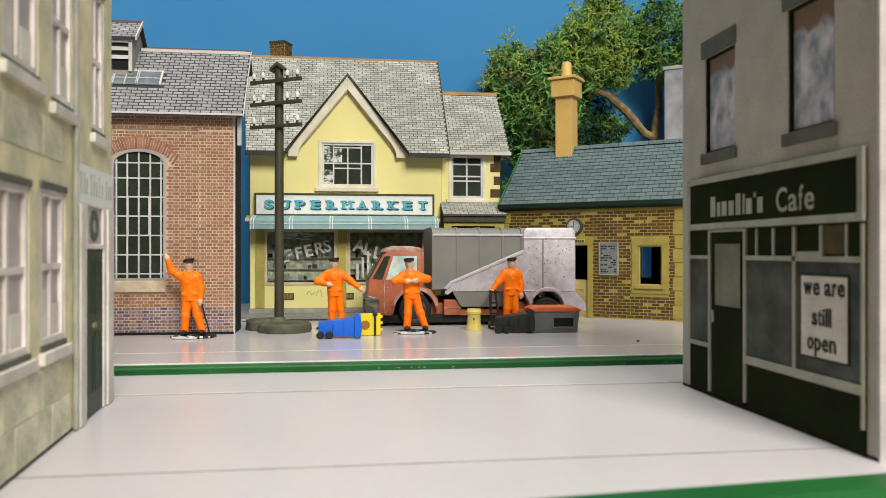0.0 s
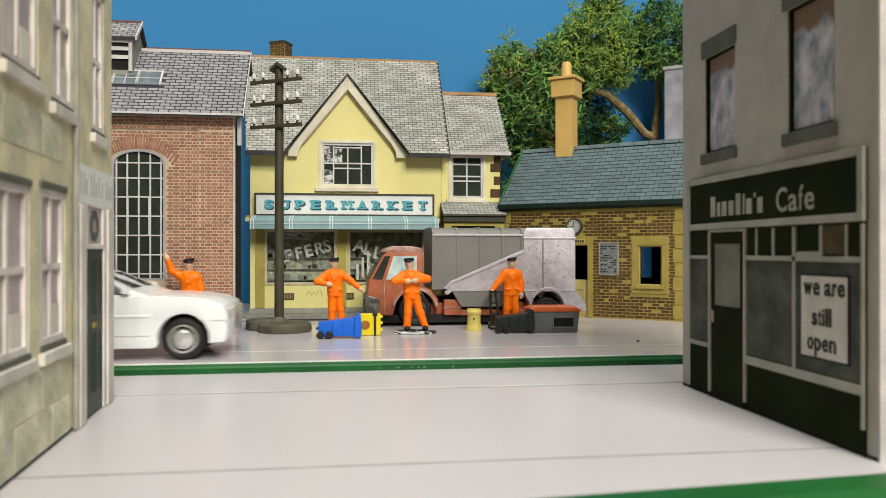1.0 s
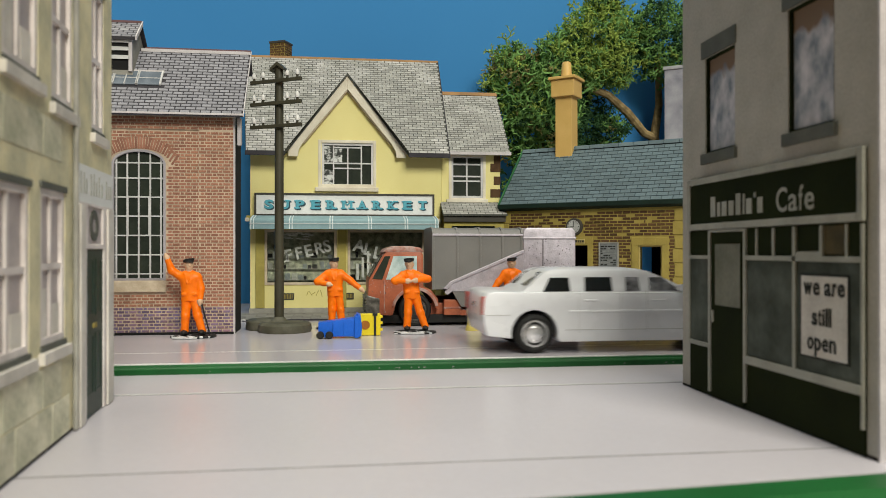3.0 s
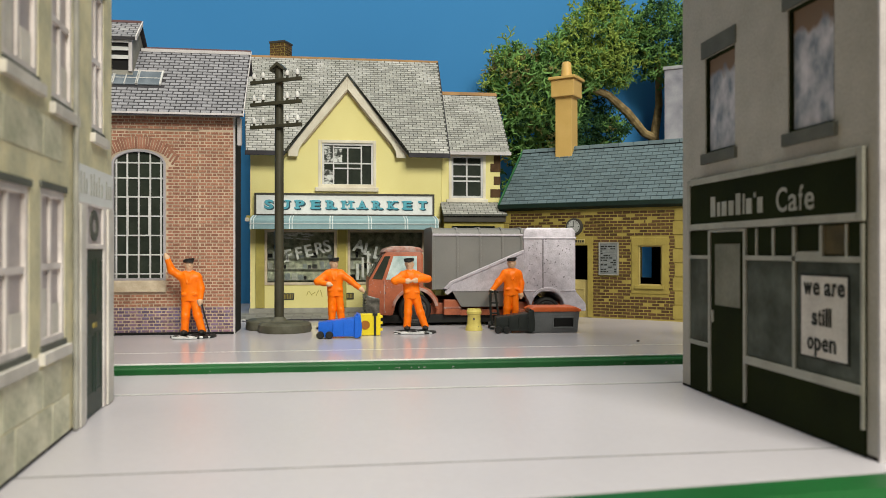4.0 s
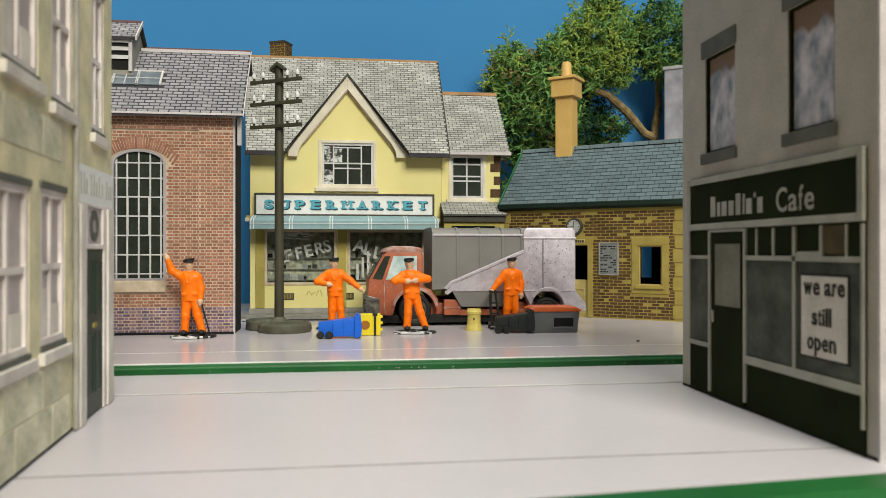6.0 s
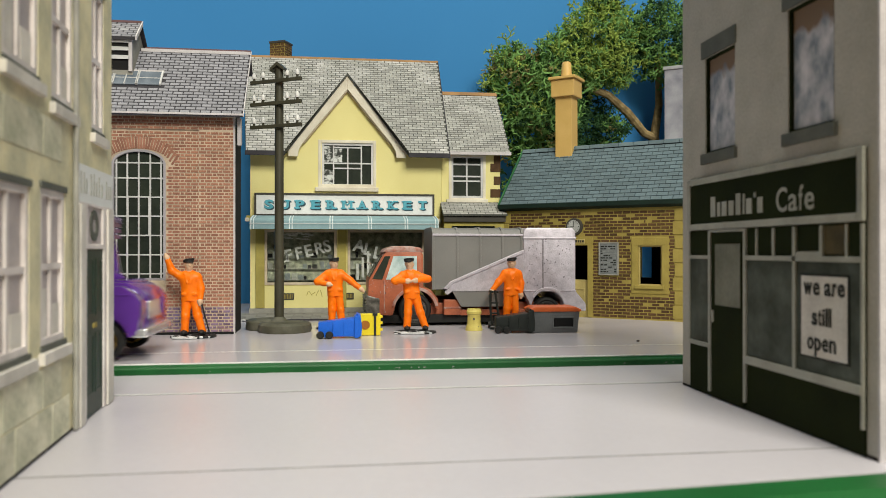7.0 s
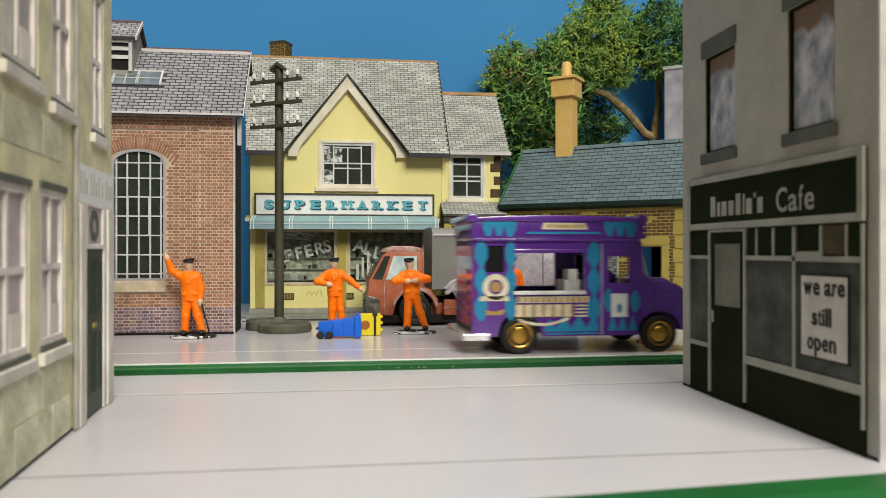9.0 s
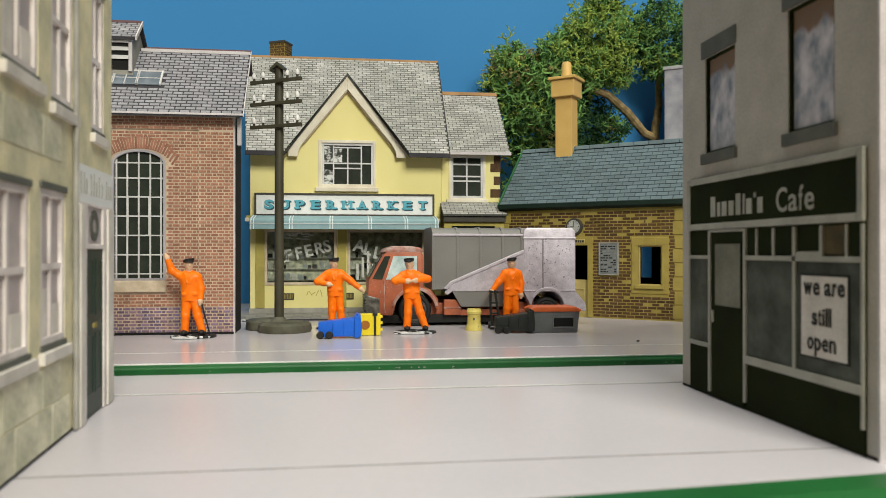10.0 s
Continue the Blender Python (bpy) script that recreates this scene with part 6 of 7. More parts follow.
    part("steering_wheel", Shape().hoop(1.7, 2.1, -0.2, 0.2, (-7.6, 4, 16.8), "x", 16), M["tyre"], car)
    # roof and deep fascia
    fas = part("fascia", Shape().prism([(-47.4, 27.6), (-5.0, 27.6), (-4.5, 28.6), (-4.5, 32.0), (-5.2, 32.8), (-46.9, 32.8), (-47.6, 32.0), (-47.6, 28.4)], -Y - 0.5, Y + 0.5), M["purple"], car, "deep purple fascia under the roof", bevel=0.4, smooth=True)
    part("roof", Shape().prism([(-48.2, 32.3), (-3.9, 32.3), (-4.1, 33.1), (-8, 33.4), (-14, 33.7), (-27, 33.9), (-39, 33.7), (-44, 33.4), (-48.0, 33.1)], -Y - 1.0, Y + 1.0), M["purple"], car, "domed purple roof", bevel=0.35, smooth=True)
    for k in range(3):
        part("corner_rib", Shape().box(-4.8, -3.7, -Y - 0.8, Y + 0.8, 28.2 + 1.5 * k, 29.3 + 1.5 * k), M["purple"], fas, bevel=0.25)
    for s in (-1, 1):
        a, b = (-Y - 0.75, -Y - 0.5) if s < 0 else (Y + 0.5, Y + 0.75)
        part("fascia_panel", Shape().border(-34.2, -15.4, 29.0, 32.6, a, b, 0.4), M["purple"], fas, bevel=0.1)
        # teal strip paints the bluish highlight along the panel's lower border
        part("fascia_trim", Shape().box(-34.0, -15.6, a - 0.05, b + 0.05, 29.3, 29.8), M["van_teal"], fas)
        nm = part("name_plate", Shape().prism([(-30.4, 30.4), (-18.8, 30.4), (-19.4, 32.0), (-29.8, 32.0)], a, b), M["van_cream"], fas, "cream name plate")
        for i in range(8):
            part("name_bar", Shape().box(-29.0 + i * 1.2, -28.2 + i * 1.2, a - 0.05, b + 0.05, 30.8, 31.6), M["van_gold"], nm)
        for c0 in (-45.0, -14.6):
            zig = [(c0, 32.4), (c0 + 8.4, 32.4), (c0 + 8.2, 30.4), (c0 + 7.4, 28.6), (c0 + 6.2, 28.6), (c0 + 5.4, 31.4), (c0 + 4.6, 28.8), (c0 + 3.6, 28.8), (c0 + 2.7, 31.4), (c0 + 2.0, 28.7), (c0 + 1.0, 28.7), (c0 + 0.2, 30.4)]
            part("zigzag", Shape().prism(zig, a + 0.1, b - 0.1), M["van_teal"], fas, "teal zigzag")
        part("waist_rail", Shape().box(-46.8, -5.4, a + 0.2, b - 0.2, 27.5, 28.1), M["purple"], fas, bevel=0.1)
    for u0, u1 in ((-48.8, -46.0), (-6.0, -3.4)):
        part("roof_horn", Shape().prism([(u0, 32.2), (u1, 32.2), (u1, 33.6), ((u0 + u1) / 2, 34.1), (u0, 34.0)], -Y - 1.1, Y + 1.1), M["purple"], fas, "raised roof end", bevel=0.4, smooth=True)
    part("front_bumper", Shape().box(6.0, 9.6, -Y + 0.6, Y - 0.6, 5.2, 7.3), M["chrome"], car, "chrome front bumper", bevel=0.5)
    part("rear_bumper", Shape().box(-49.6, -43.0, -Y - 0.2, Y + 0.2, 3.4, 5.2), M["chrome"], car, "chrome rear bumper", bevel=0.4)
    for y in (-8.5, 8.5):
        part("head_lamp", Shape().lathe([(0.1, 6.4), (1.6, 6.4), (1.6, 7.6), (0.9, 7.9), (0.1, 8.0)], (0, y, 12.0), "x", 16), M["chrome"], car, "round head lamp", smooth=True)
    part("grille", Shape().box(7.7, 8.25, -5.5, 5.5, 9.0, 13.2), M["chrome"], car, "chrome grille", bevel=0.2)
    places = [(x, y, R) for x in (0, rear) for y in (-12.2, 12.2)]
    return car, [(wheel(car, *p, R, 1.6, M["gold"], "gold hub", 0.5), p) for p in places]


M["van_glass"] = glass("clear_van_plastic", (0.92, 0.95, 0.95))
van, VAN_WHEELS = ice_van()


# ---- the refuse lorry ----
def refuse_lorry():
    t = thing("refuse_lorry", 44.5, 263.4, 0, 0, "old die-cast refuse lorry with worn red cab and grey body", "lorry")
    X = lambda x: x - 44.5
    Y = 12.8
    prof = [(8.4, 4.0), (7.8, 9.0), (8.2, 15.4), (13.2, 24.2), (14.2, 25.0), (25.6, 25.0), (26.4, 24.0), (26.4, 13.0), (29.0, 12.2), (31.4, 9.0), (31.6, 5.4)] + arc(23.6, 5.2, 6.8, 5, 175) + [(16.2, 3.6)]
    cab = part("cab", Shape().prism([(X(a), b) for a, b in prof], -Y, Y), M["cab_red"], t, "chipped red painted cab", bevel=0.7, smooth=True)
    part("cab_roof", Shape().prism([(X(12.8), 24.6), (X(14.0), 25.9), (X(16.8), 26.8), (X(22.0), 26.8), (X(25.6), 26.2), (X(26.7), 24.7)], -Y - 0.2, Y + 0.2), M["cab_worn"], cab, "worn pinkish roof", bevel=0.6, smooth=True)
    for s in (-1, 1):
        a, b = (-Y - 0.12, -Y + 0.3) if s < 0 else (Y - 0.3, Y + 0.12)
        part("side_window", Shape().prism([(X(13.9), 15.6), (X(24.2), 15.6), (X(24.2), 23.4), (X(16.4), 23.4)], a, b), M["glare_glass"], cab, "clear side window with pale glare painted in")
        part("quarter_light", Shape().prism([(X(9.4), 15.9), (X(12.7), 15.6), (X(15.4), 23.4), (X(13.5), 23.4)], a, b), M["dark_pane"], cab, "dark quarter light")
        part("door_edge", Shape().box(X(13.2), X(13.5), a - 0.1 if s < 0 else a, b if s < 0 else b + 0.1, 4.5, 15.6), M["cab_worn"], cab)
        part("wheel_arch", Shape().prism([(X(u), z) for u, z in arc(23.6, 5.2, 7.9, 12, 168)] + [(X(u), z) for u, z in arc(23.6, 5.2, 6.9, 168, 12)], a - 0.5 if s < 0 else a, b if s < 0 else b + 0.5), M["cab_worn"], cab, "chipped wheel arch lip", bevel=0.1)
        crng = random.Random(31)
        for k in range(60):
            edge = k % 2
            u, z = (crng.choice((8.4, 13.3, 26.0)) + crng.uniform(-0.3, 0.5), crng.uniform(4.5, 22)) if edge else (crng.uniform(9, 26), crng.uniform(11, 15.4))
            w, hh = crng.uniform(0.15, 0.45), crng.uniform(0.15, 0.7)
            part("paint_chip", Shape().prism([(X(u), z), (X(u + w), z + hh * 0.2), (X(u + w * 0.7), z + hh), (X(u + w * 0.1), z + hh * 0.8)], a + 0.06 if s < 0 else a, b if s < 0 else b - 0.06), M["chip"] if k % 5 == 0 else M["cab_worn"], cab)
        part("step_box", Shape().box(X(33.4), X(39.0), -Y if s < 0 else Y - 4, -Y + 4 if s < 0 else Y, 3.6, 8.8), M["cab_red"], t, "red step box", bevel=0.3)
        part("step_slat", Shape().box(X(33.2), X(39.2), -Y - 0.2 if s < 0 else Y, -Y if s < 0 else Y + 0.2, 5.8, 6.4), M["cab_worn"], t, bevel=0.1)
    part("windscreen", Shape().loft([[(X(8.9), -10.5, 16.4), (X(8.9), 10.5, 16.4), (X(13.0), 10.0, 23.6), (X(13.0), -10.0, 23.6)], [(X(8.4), -10.5, 16.4), (X(8.4), 10.5, 16.4), (X(12.5), 10.0, 23.6), (X(12.5), -10.0, 23.6)]]), M["dark_pane"], cab, "dark windscreen")
    part("front_panel", Shape().prism([(X(7.1), 3.2), (X(11.8), 3.4), (X(11.9), 9.4), (X(7.4), 10.6)], -Y - 0.16, Y + 0.16), M["tarnish"], cab, "tarnished grille panel", bevel=0.4)
    for k in range(6):
        part("grille_bar", Shape().box(X(6.75), X(11.2), -Y - 0.22, Y + 0.22, 4.4 + k * 0.95, 4.75 + k * 0.95), M["tarnish"], cab)
    part("chassis", Shape().box(X(26), X(76), -9.5, 9.5, 3.6, 7.6), M["cab_red"], t, "red chassis", bevel=0.3)
    # added black block that paints the shade between lorry and road
    part("underframe", Shape().box(X(10), X(76), -10.8, 10.8, 1.0, 3.7), M["tyre"], t, "black block added for the shade beneath the lorry")
    part("chassis_side", Shape().box(X(39), X(62), -Y + 0.6, Y - 0.6, 3.4, 5.4), M["cab_red"], t, bevel=0.2)
    # grey load body in bays
    roof = [(-13.0, 12.2), (-13.0, 31.0), (-12.0, 32.2), (-9, 32.9), (9, 32.9), (12.0, 32.2), (13.0, 31.0), (13.0, 12.2)]
    body = part("load_body", Shape().prism(roof, X(29.4), X(60.4), "x"), M["truck_grey"], t, "plain grey load body", bevel=0.2)
    for x in (29.2, 37.4, 45.2, 52.8, 59.6):
        rib = [(y * 1.03, z + 0.35 if z > 20 else z) for y, z in roof]
        part("body_rib", Shape().prism(rib, X(x), X(x + 0.8), "x"), M["truck_grey"], body, "pressed rib", bevel=0.15)
    for s in (-1, 1):
        part("roof_edge", Shape().box(X(29.4), X(60.4), s * 13.1 - 0.35, s * 13.1 + 0.35, 30.2, 30.9), M["silver"], body, "worn silvery edge", bevel=0.12)
        a, b = (-14.0, -12.9) if s < 0 else (12.9, 14.0)
        arm = [(33.4, 11.4), (34.2, 10.4), (36.0, 11.6), (60.4, 11.6), (60.4, 25.2), (38.6, 16.2), (35.4, 14.6)]
        part("side_arm", Shape().prism([(X(u), z) for u, z in arm], a, b), M["silver"], t, "pitted silver side plate", bevel=0.15)
        rail = [(33.0, 12.6), (35.4, 15.0), (60.4, 25.6), (60.4, 24.4), (36.0, 14.2), (34.4, 12.2)]
        part("arm_rail", Shape().prism([(X(u), z) for u, z in rail], a - 0.5, b + 0.5), M["silver"], t, "raised silver rail", bevel=0.2)
        skirt = [(36.0, 11.6), (39.0, 6.4), (57.6, 6.4), (60.0, 11.6)]
        part("skirt", Shape().prism([(X(u), z) for u, z in skirt], a + 0.2, b - 0.2), M["truck_grey"], t, "grey skirt plate", bevel=0.15)
    # silver hopper at the back
    hop = [(60.4, 11.4), (60.4, 31.6), (61.4, 33.0), (77.4, 33.0), (78.6, 31.8), (78.6, 11.4), (82.2, 7.2), (82.4, 4.6), (77.0, 4.6), (74.4, 5.4)] + arc(68.8, 6.0, 5.6, 0, 180, 12)
    hp = part("hopper", Shape().prism([(X(u), z) for u, z in hop], -13.6, 13.6), M["silver"], t, "pitted silver hopper with bare chips", bevel=0.35, smooth=True)
    for s in (-1, 1):
        y0 = s * 13.65
        part("hopper_seam", Shape().box(X(67.0), X(67.3), y0 - 0.1, y0 + 0.1, 11.6, 29.4), M["chip"], hp)
        part("hopper_ledge", Shape().box(X(60.2), X(78.8), y0 - 0.3, y0 + 0.3, 29.2, 29.8), M["silver"], hp, bevel=0.15)
        part("hopper_ledge", Shape().box(X(60.2), X(78.8), y0 - 0.25, y0 + 0.25, 11.4, 11.8), M["silver"], hp, bevel=0.1)
        part("arch_lip", Shape().prism([(X(u), z) for u, z in arc(68.8, 6.4, 6.4, 5, 150)] + [(X(u), z) for u, z in arc(68.8, 6.4, 5.6, 150, 5)], y0 - 0.4, y0 + 0.4), M["silver"], hp, bevel=0.1)
        rng = random.Random(21)
        for k in range(60):
            u, z = rng.uniform(61, 78), rng.uniform(12.5, 29)
            w, hh = rng.uniform(0.12, 0.5), rng.uniform(0.15, 0.75)
            part("paint_chip", Shape().prism([(X(u), z), (X(u + w), z + hh * 0.3), (X(u + w * 0.8), z + hh), (X(u + w * 0.1), z + hh * 0.7)], y0 - 0.06, y0 + 0.06), M["pit"], hp)
    part("rear_panel", Shape().box(X(78.5), X(79.0), -11.5, 11.5, 12.5, 30), M["truck_grey"], hp, "grey tail board")
    for x, y in ((23.6, -10.8), (23.6, 10.8), (68.8, -10.8), (68.8, 10.8)):
        big = 5.5 if x < 40 else 4.7
        wheel(t, X(x), y, big, big, 1.7, M["hub_dull"], "dull grey hub")


refuse_lorry()


# ---- the telegraph pole ----
def telegraph_pole():
    p = thing("telegraph_pole", -20.2, 243, 0, -20, "dark olive model telegraph pole with three crossarms on a weighted base", "telegraph pole")
    part("mast", Shape().lathe([(0.1, 2.5), (1.5, 2.5), (1.42, 40), (1.3, 83.4), (0.1, 83.4)], n=16), M["pole"], p, "straight dark olive mast", smooth=True)
    part("cap", Shape().prism([(-2.4, 82.6), (0, 84.6), (2.4, 82.6), (2.4, 81.6), (0, 83.4), (-2.4, 81.6)], -2.0, 2.0), M["pole"], p, "small pitched cap", bevel=0.15)
    part("base_weight", Shape().lathe([(0.1, 0.02), (8.0, 0.02), (8.3, 0.7), (8.1, 2.3), (7.4, 2.9), (0.1, 3.1)], (3.0, -2.2, 0), n=26), M["pole_base"], p, "round olive base weight", smooth=True)
    part("base_weight", Shape().lathe([(0.1, 0.02), (6.4, 0.02), (6.7, 0.7), (6.5, 2.6), (5.6, 3.3), (0.1, 3.5)], (-5.6, 3.0, 0), n=22), M["pole_base"], p, "round olive base weight", smooth=True)
    part("collar", Shape().lathe([(0.1, 2.8), (3.4, 2.8), (2.2, 3.6), (1.55, 4.4), (0.1, 4.4)], n=16), M["pole_base"], p, smooth=True)
    for z in (78.6, 71.6, 64.4):
        a = part("crossarm", Shape().box(-9.6, 9.4, -2.2, -1.2, z - 0.6, z + 0.5), M["pole"], p, "dark crossarm", bevel=0.15)
        a.rotation_euler = (0, 0, radians(-10))
        for x in (-8.3, -4.8, 4.2, 7.9):
            part("pin", Shape().lathe([(0.1, z + 0.5), (0.4, z + 0.5), (0.35, z + 1.4), (0.1, z + 1.4)], (x, -1.75, 0), n=8), M["pole"], a)
            part("insulator", Shape().lathe([(0.1, z + 1.2), (0.66, z + 1.2), (0.76, z + 1.8), (0.6, z + 2.4), (0.36, z + 2.9), (0.1, z + 3.1)], (x, -1.75, 0), n=12), M["insulator"], a, "white insulator", smooth=True)


telegraph_pole()


# ---- figures, each one plain painted mesh, modelled as a blended solid ----
def capsule(p, a, b, ra, rb):
    """Distance to a tapered rod from a to b."""
    a, b = np.array(a, float), np.array(b, float)
    ab = b - a
    t = np.clip(sum((p[i] - a[i]) * ab[i] for i in range(3)) / max(1e-9, ab @ ab), 0, 1)
    return np.sqrt(sum((p[i] - a[i] - t * ab[i]) ** 2 for i in range(3))) - (ra + (rb - ra) * t)


def ellipsoid(p, c, r):
    k = np.sqrt(sum(((p[i] - c[i]) / r[i]) ** 2 for i in range(3)))
    return (k - 1) * min(r)


def blend(a, b, k):
    h = np.clip(0.5 + 0.5 * (b - a) / k, 0, 1)
    return b + (a - b) * h - k * h * (1 - h)


def skin_of(field, low, step):
    """A mesh over the zero level of a grid: points and quads."""
    inside = field < 0
    n = field.shape
    cells = tuple(k - 1 for k in n)
    total, where = np.zeros(cells), np.zeros((3, *cells))
    grid = np.indices(n)
    quads = []
    for ax in range(3):
        o1, o2 = [k for k in range(3) if k != ax]
        lo, hi = [slice(None)] * 3, [slice(None)] * 3
        lo[ax], hi[ax] = slice(0, -1), slice(1, None)
        f0, f1 = field[tuple(lo)], field[tuple(hi)]
        cross = inside[tuple(lo)] != inside[tuple(hi)]
        t = np.where(cross, f0 / np.where(cross, f0 - f1, 1), 0)
        for d1 in (0, 1):
            for d2 in (0, 1):
                cut = [slice(None)] * 3
                cut[o1], cut[o2] = slice(d1, n[o1] - 1 + d1), slice(d2, n[o2] - 1 + d2)
                cut = tuple(cut)
                total += cross[cut]
                for i in range(3):
                    where[i] += cross[cut] * (grid[i][tuple(lo)][cut] + (t[cut] if i == ax else 0))
        e = np.argwhere(cross)
        e = e[(e[:, o1] > 0) & (e[:, o2] > 0) & (e[:, o1] < n[o1] - 1) & (e[:, o2] < n[o2] - 1)]
        corner = []
        for d1, d2 in ((1, 1), (0, 1), (0, 0), (1, 0)):
            c = e.copy()
            c[:, o1] -= d1
            c[:, o2] -= d2
            corner.append(np.ravel_multi_index(tuple(c.T), cells))
        quads.append(np.stack(corner, 1))
    quads = np.concatenate(quads)
    used, back = np.unique(quads, return_inverse=True)
    count = total.ravel()[used]
    pts = np.stack([where[i].ravel()[used] / count * step + low[i] for i in range(3)], 1)
    return pts, back.reshape(quads.shape)


def figure(x, y, rz, arms, feet, label, extra=None, disc=True, lean=0.0, head=0.0, nod=0.0):
    step, h0 = 0.21, 1.0 if disc else 0.1
    low, high = (-8.6, -6.4, -0.4), (10.6, 6.4, 25.2)
    axes = [np.arange(a, b, step) for a, b in zip(low, high)]
    X, Y, Z = np.meshgrid(*axes, indexing="ij")
    rng = random.Random(int(x * 7))
    ph = [rng.uniform(0, 6.28) for _ in range(6)]
    z = Z - h0
    p = (X - lean * np.maximum(0.0, z - 1.0), Y, z)
    wide = (p[0], p[1] * 1.42, z)
    # jacket with hem, lapels, pockets; trousers with creases
    coat = blend(capsule(wide, (0, 0, 12.2), (0, 0, 15.9), 2.35, 2.75), capsule(wide, (0, 0, 9.2), (0, 0, 11.4), 2.7, 2.4), 0.9)
    coat = blend(coat, capsule(p, (-2.1, 0, 16.7), (2.1, 0, 16.7), 1.15, 1.15), 1.2)
    for arm in arms:
        for (a, b), (ra, rb) in zip(zip(arm, arm[1:]), ((1.28, 1.12), (1.12, 0.86))):
            coat = blend(coat, capsule(p, a, b, ra, rb), 0.45)
    for side in (-1, 1):
        coat = blend(coat, ellipsoid(p, (side * 1.45, -1.55, 11.7), (0.9, 0.3, 0.55)), 0.08)
        coat = blend(coat, capsule(p, (side * 0.95, -1.35, 17.6), (side * 0.3, -2.0, 14.9), 0.34, 0.22), 0.15)
    coat = np.maximum(coat, -capsule(p, (0.1, -2.15, 14.8), (0.15, -2.1, 9.2), 0.17, 0.2))
    coat = np.maximum(coat, 9.6 + 0.12 * np.sin(p[0] * 2.0 + ph[0]) - z)
    legs = None
    for side, (fx, fy) in zip((-1, 1), feet):
        knee = (side * 1.2 + 0.42 * (fx - side * 1.2), fy * 0.4 - 0.25, 5.3)
        leg = blend(capsule(p, (side * 1.1, 0, 10.2), knee, 1.42, 1.2), capsule(p, knee, (fx, fy, 0.9), 1.2, 1.12), 0.5)
        legs = leg if legs is None else blend(legs, leg, 0.18)
    legs = np.maximum(legs, 0.75 - z)
    folds = 0.045 * np.sin(1.1 * z + 2.6 * p[0] + ph[1]) * np.sin(0.7 * z + ph[2]) + 0.03 * np.sin(2.9 * z - 1.9 * p[0] + 1.5 * p[1] + ph[3])
    suit = np.minimum(coat, legs) + folds
    # head, neck and mitten-like moulded hands
    c, s = math.cos(radians(-head)), math.sin(radians(-head))
    q = (p[0] * c - p[1] * s, p[0] * s + p[1] * c - nod * (z - 18.8), z)
    flesh = ellipsoid(q, (0, 0, 20.2), (1.28, 1.45, 1.72))
    flesh = blend(flesh, capsule(q, (0, -0.5, 19.1), (0, -0.6, 19.3), 0.85, 0.85), 0.5)
    flesh = blend(flesh, capsule(q, (0, -1.35, 20.5), (0, -1.66, 19.9), 0.2, 0.3), 0.25)
    for side in (-1, 1):
        flesh = blend(flesh, ellipsoid(q, (side * 1.28, 0.1, 20.1), (0.25, 0.4, 0.55)), 0.15)
        flesh = np.maximum(flesh, -ellipsoid(q, (side * 0.55, -1.55, 20.55), (0.36, 0.3, 0.2)))
    flesh = blend(flesh, capsule(p, (0, 0, 17.5), (0, 0, 19), 0.95, 0.9), 0.3)
    for arm in arms:
        a, b = Vector(arm[-2]), Vector(arm[-1])
        d = (b - a).normalized()
        palm, tip = b + d * 0.75, b + d * 1.9
        flesh = np.minimum(flesh, blend(capsule(p, b, palm, 0.66, 0.82), capsule(p, palm, tip, 0.72, 0.45), 0.3))
        side = d.cross(Vector((0, 1, 0))) * 0.7
        flesh = blend(flesh, capsule(p, palm, palm + d * 0.5 + side, 0.36, 0.3), 0.2)
    # peaked cap and boots
    cap = np.maximum(np.sqrt(q[0] ** 2 + (q[1] * 0.94) ** 2) - (1.52 + 0.22 * np.clip(z - 21.2, 0, 1)), np.abs(z - 21.45 - 0.12 * q[0] + 0.12 * q[1]) - 0.5 + 0.06 * (q[0] ** 2 + q[1] ** 2) * (z > 21.6))
    cap = blend(cap, ellipsoid(q, (0, -1.35, 20.98), (1.25, 0.85, 0.24)), 0.2)
    for fx, fy in feet:
        boot = blend(ellipsoid(p, (fx, fy - 0.95, 0.6), (0.92, 1.5, 0.72)), capsule(p, (fx, fy + 0.2, 0.5), (fx, fy, 1.4), 0.9, 0.85), 0.4)
        cap = np.minimum(cap, np.maximum(boot, -z))
    if extra:
        cap = np.minimum(cap, extra(p))
    fields = [suit, flesh, cap]
    if disc:
        ang = np.arctan2(Y * 1.2, X)
        rim = 6.4 + 0.5 * np.sin(3 * ang + ph[4]) + 0.3 * np.sin(7 * ang + ph[5])
        top = 0.8 + 0.25 * np.sin(X * 1.1 + ph[0]) * np.sin(Y * 1.3 + ph[1]) - 0.035 * (X ** 2 + (1.2 * Y) ** 2) ** 0.5
        fields.append(np.maximum(np.maximum(np.sqrt(X ** 2 + (1.2 * Y) ** 2) - rim, Z - top), 0.03 - Z))
    pts, quads = skin_of(np.minimum.reduce(fields), low, step)
    mid = pts[quads].mean(1)
    at = tuple(np.clip(np.round((mid[:, i] - low[i]) / step).astype(int), 0, len(axes[i]) - 1) for i in range(3))
    slot = np.argmin(np.stack([f[at] for f in fields]), 0)
    if disc:
        streak = 0.7 * np.sin(mid[:, 0] * 2.3 + mid[:, 1] + ph[2]) + 0.7 * np.sin(mid[:, 1] * 4.3 + mid[:, 0] * 1.1 + ph[3]) - 0.5 * mid[:, 1] - 0.14 * mid[:, 0]
        slot = np.where((slot == 3) & (streak < 1.5), 2, slot)
    sh = Shape()
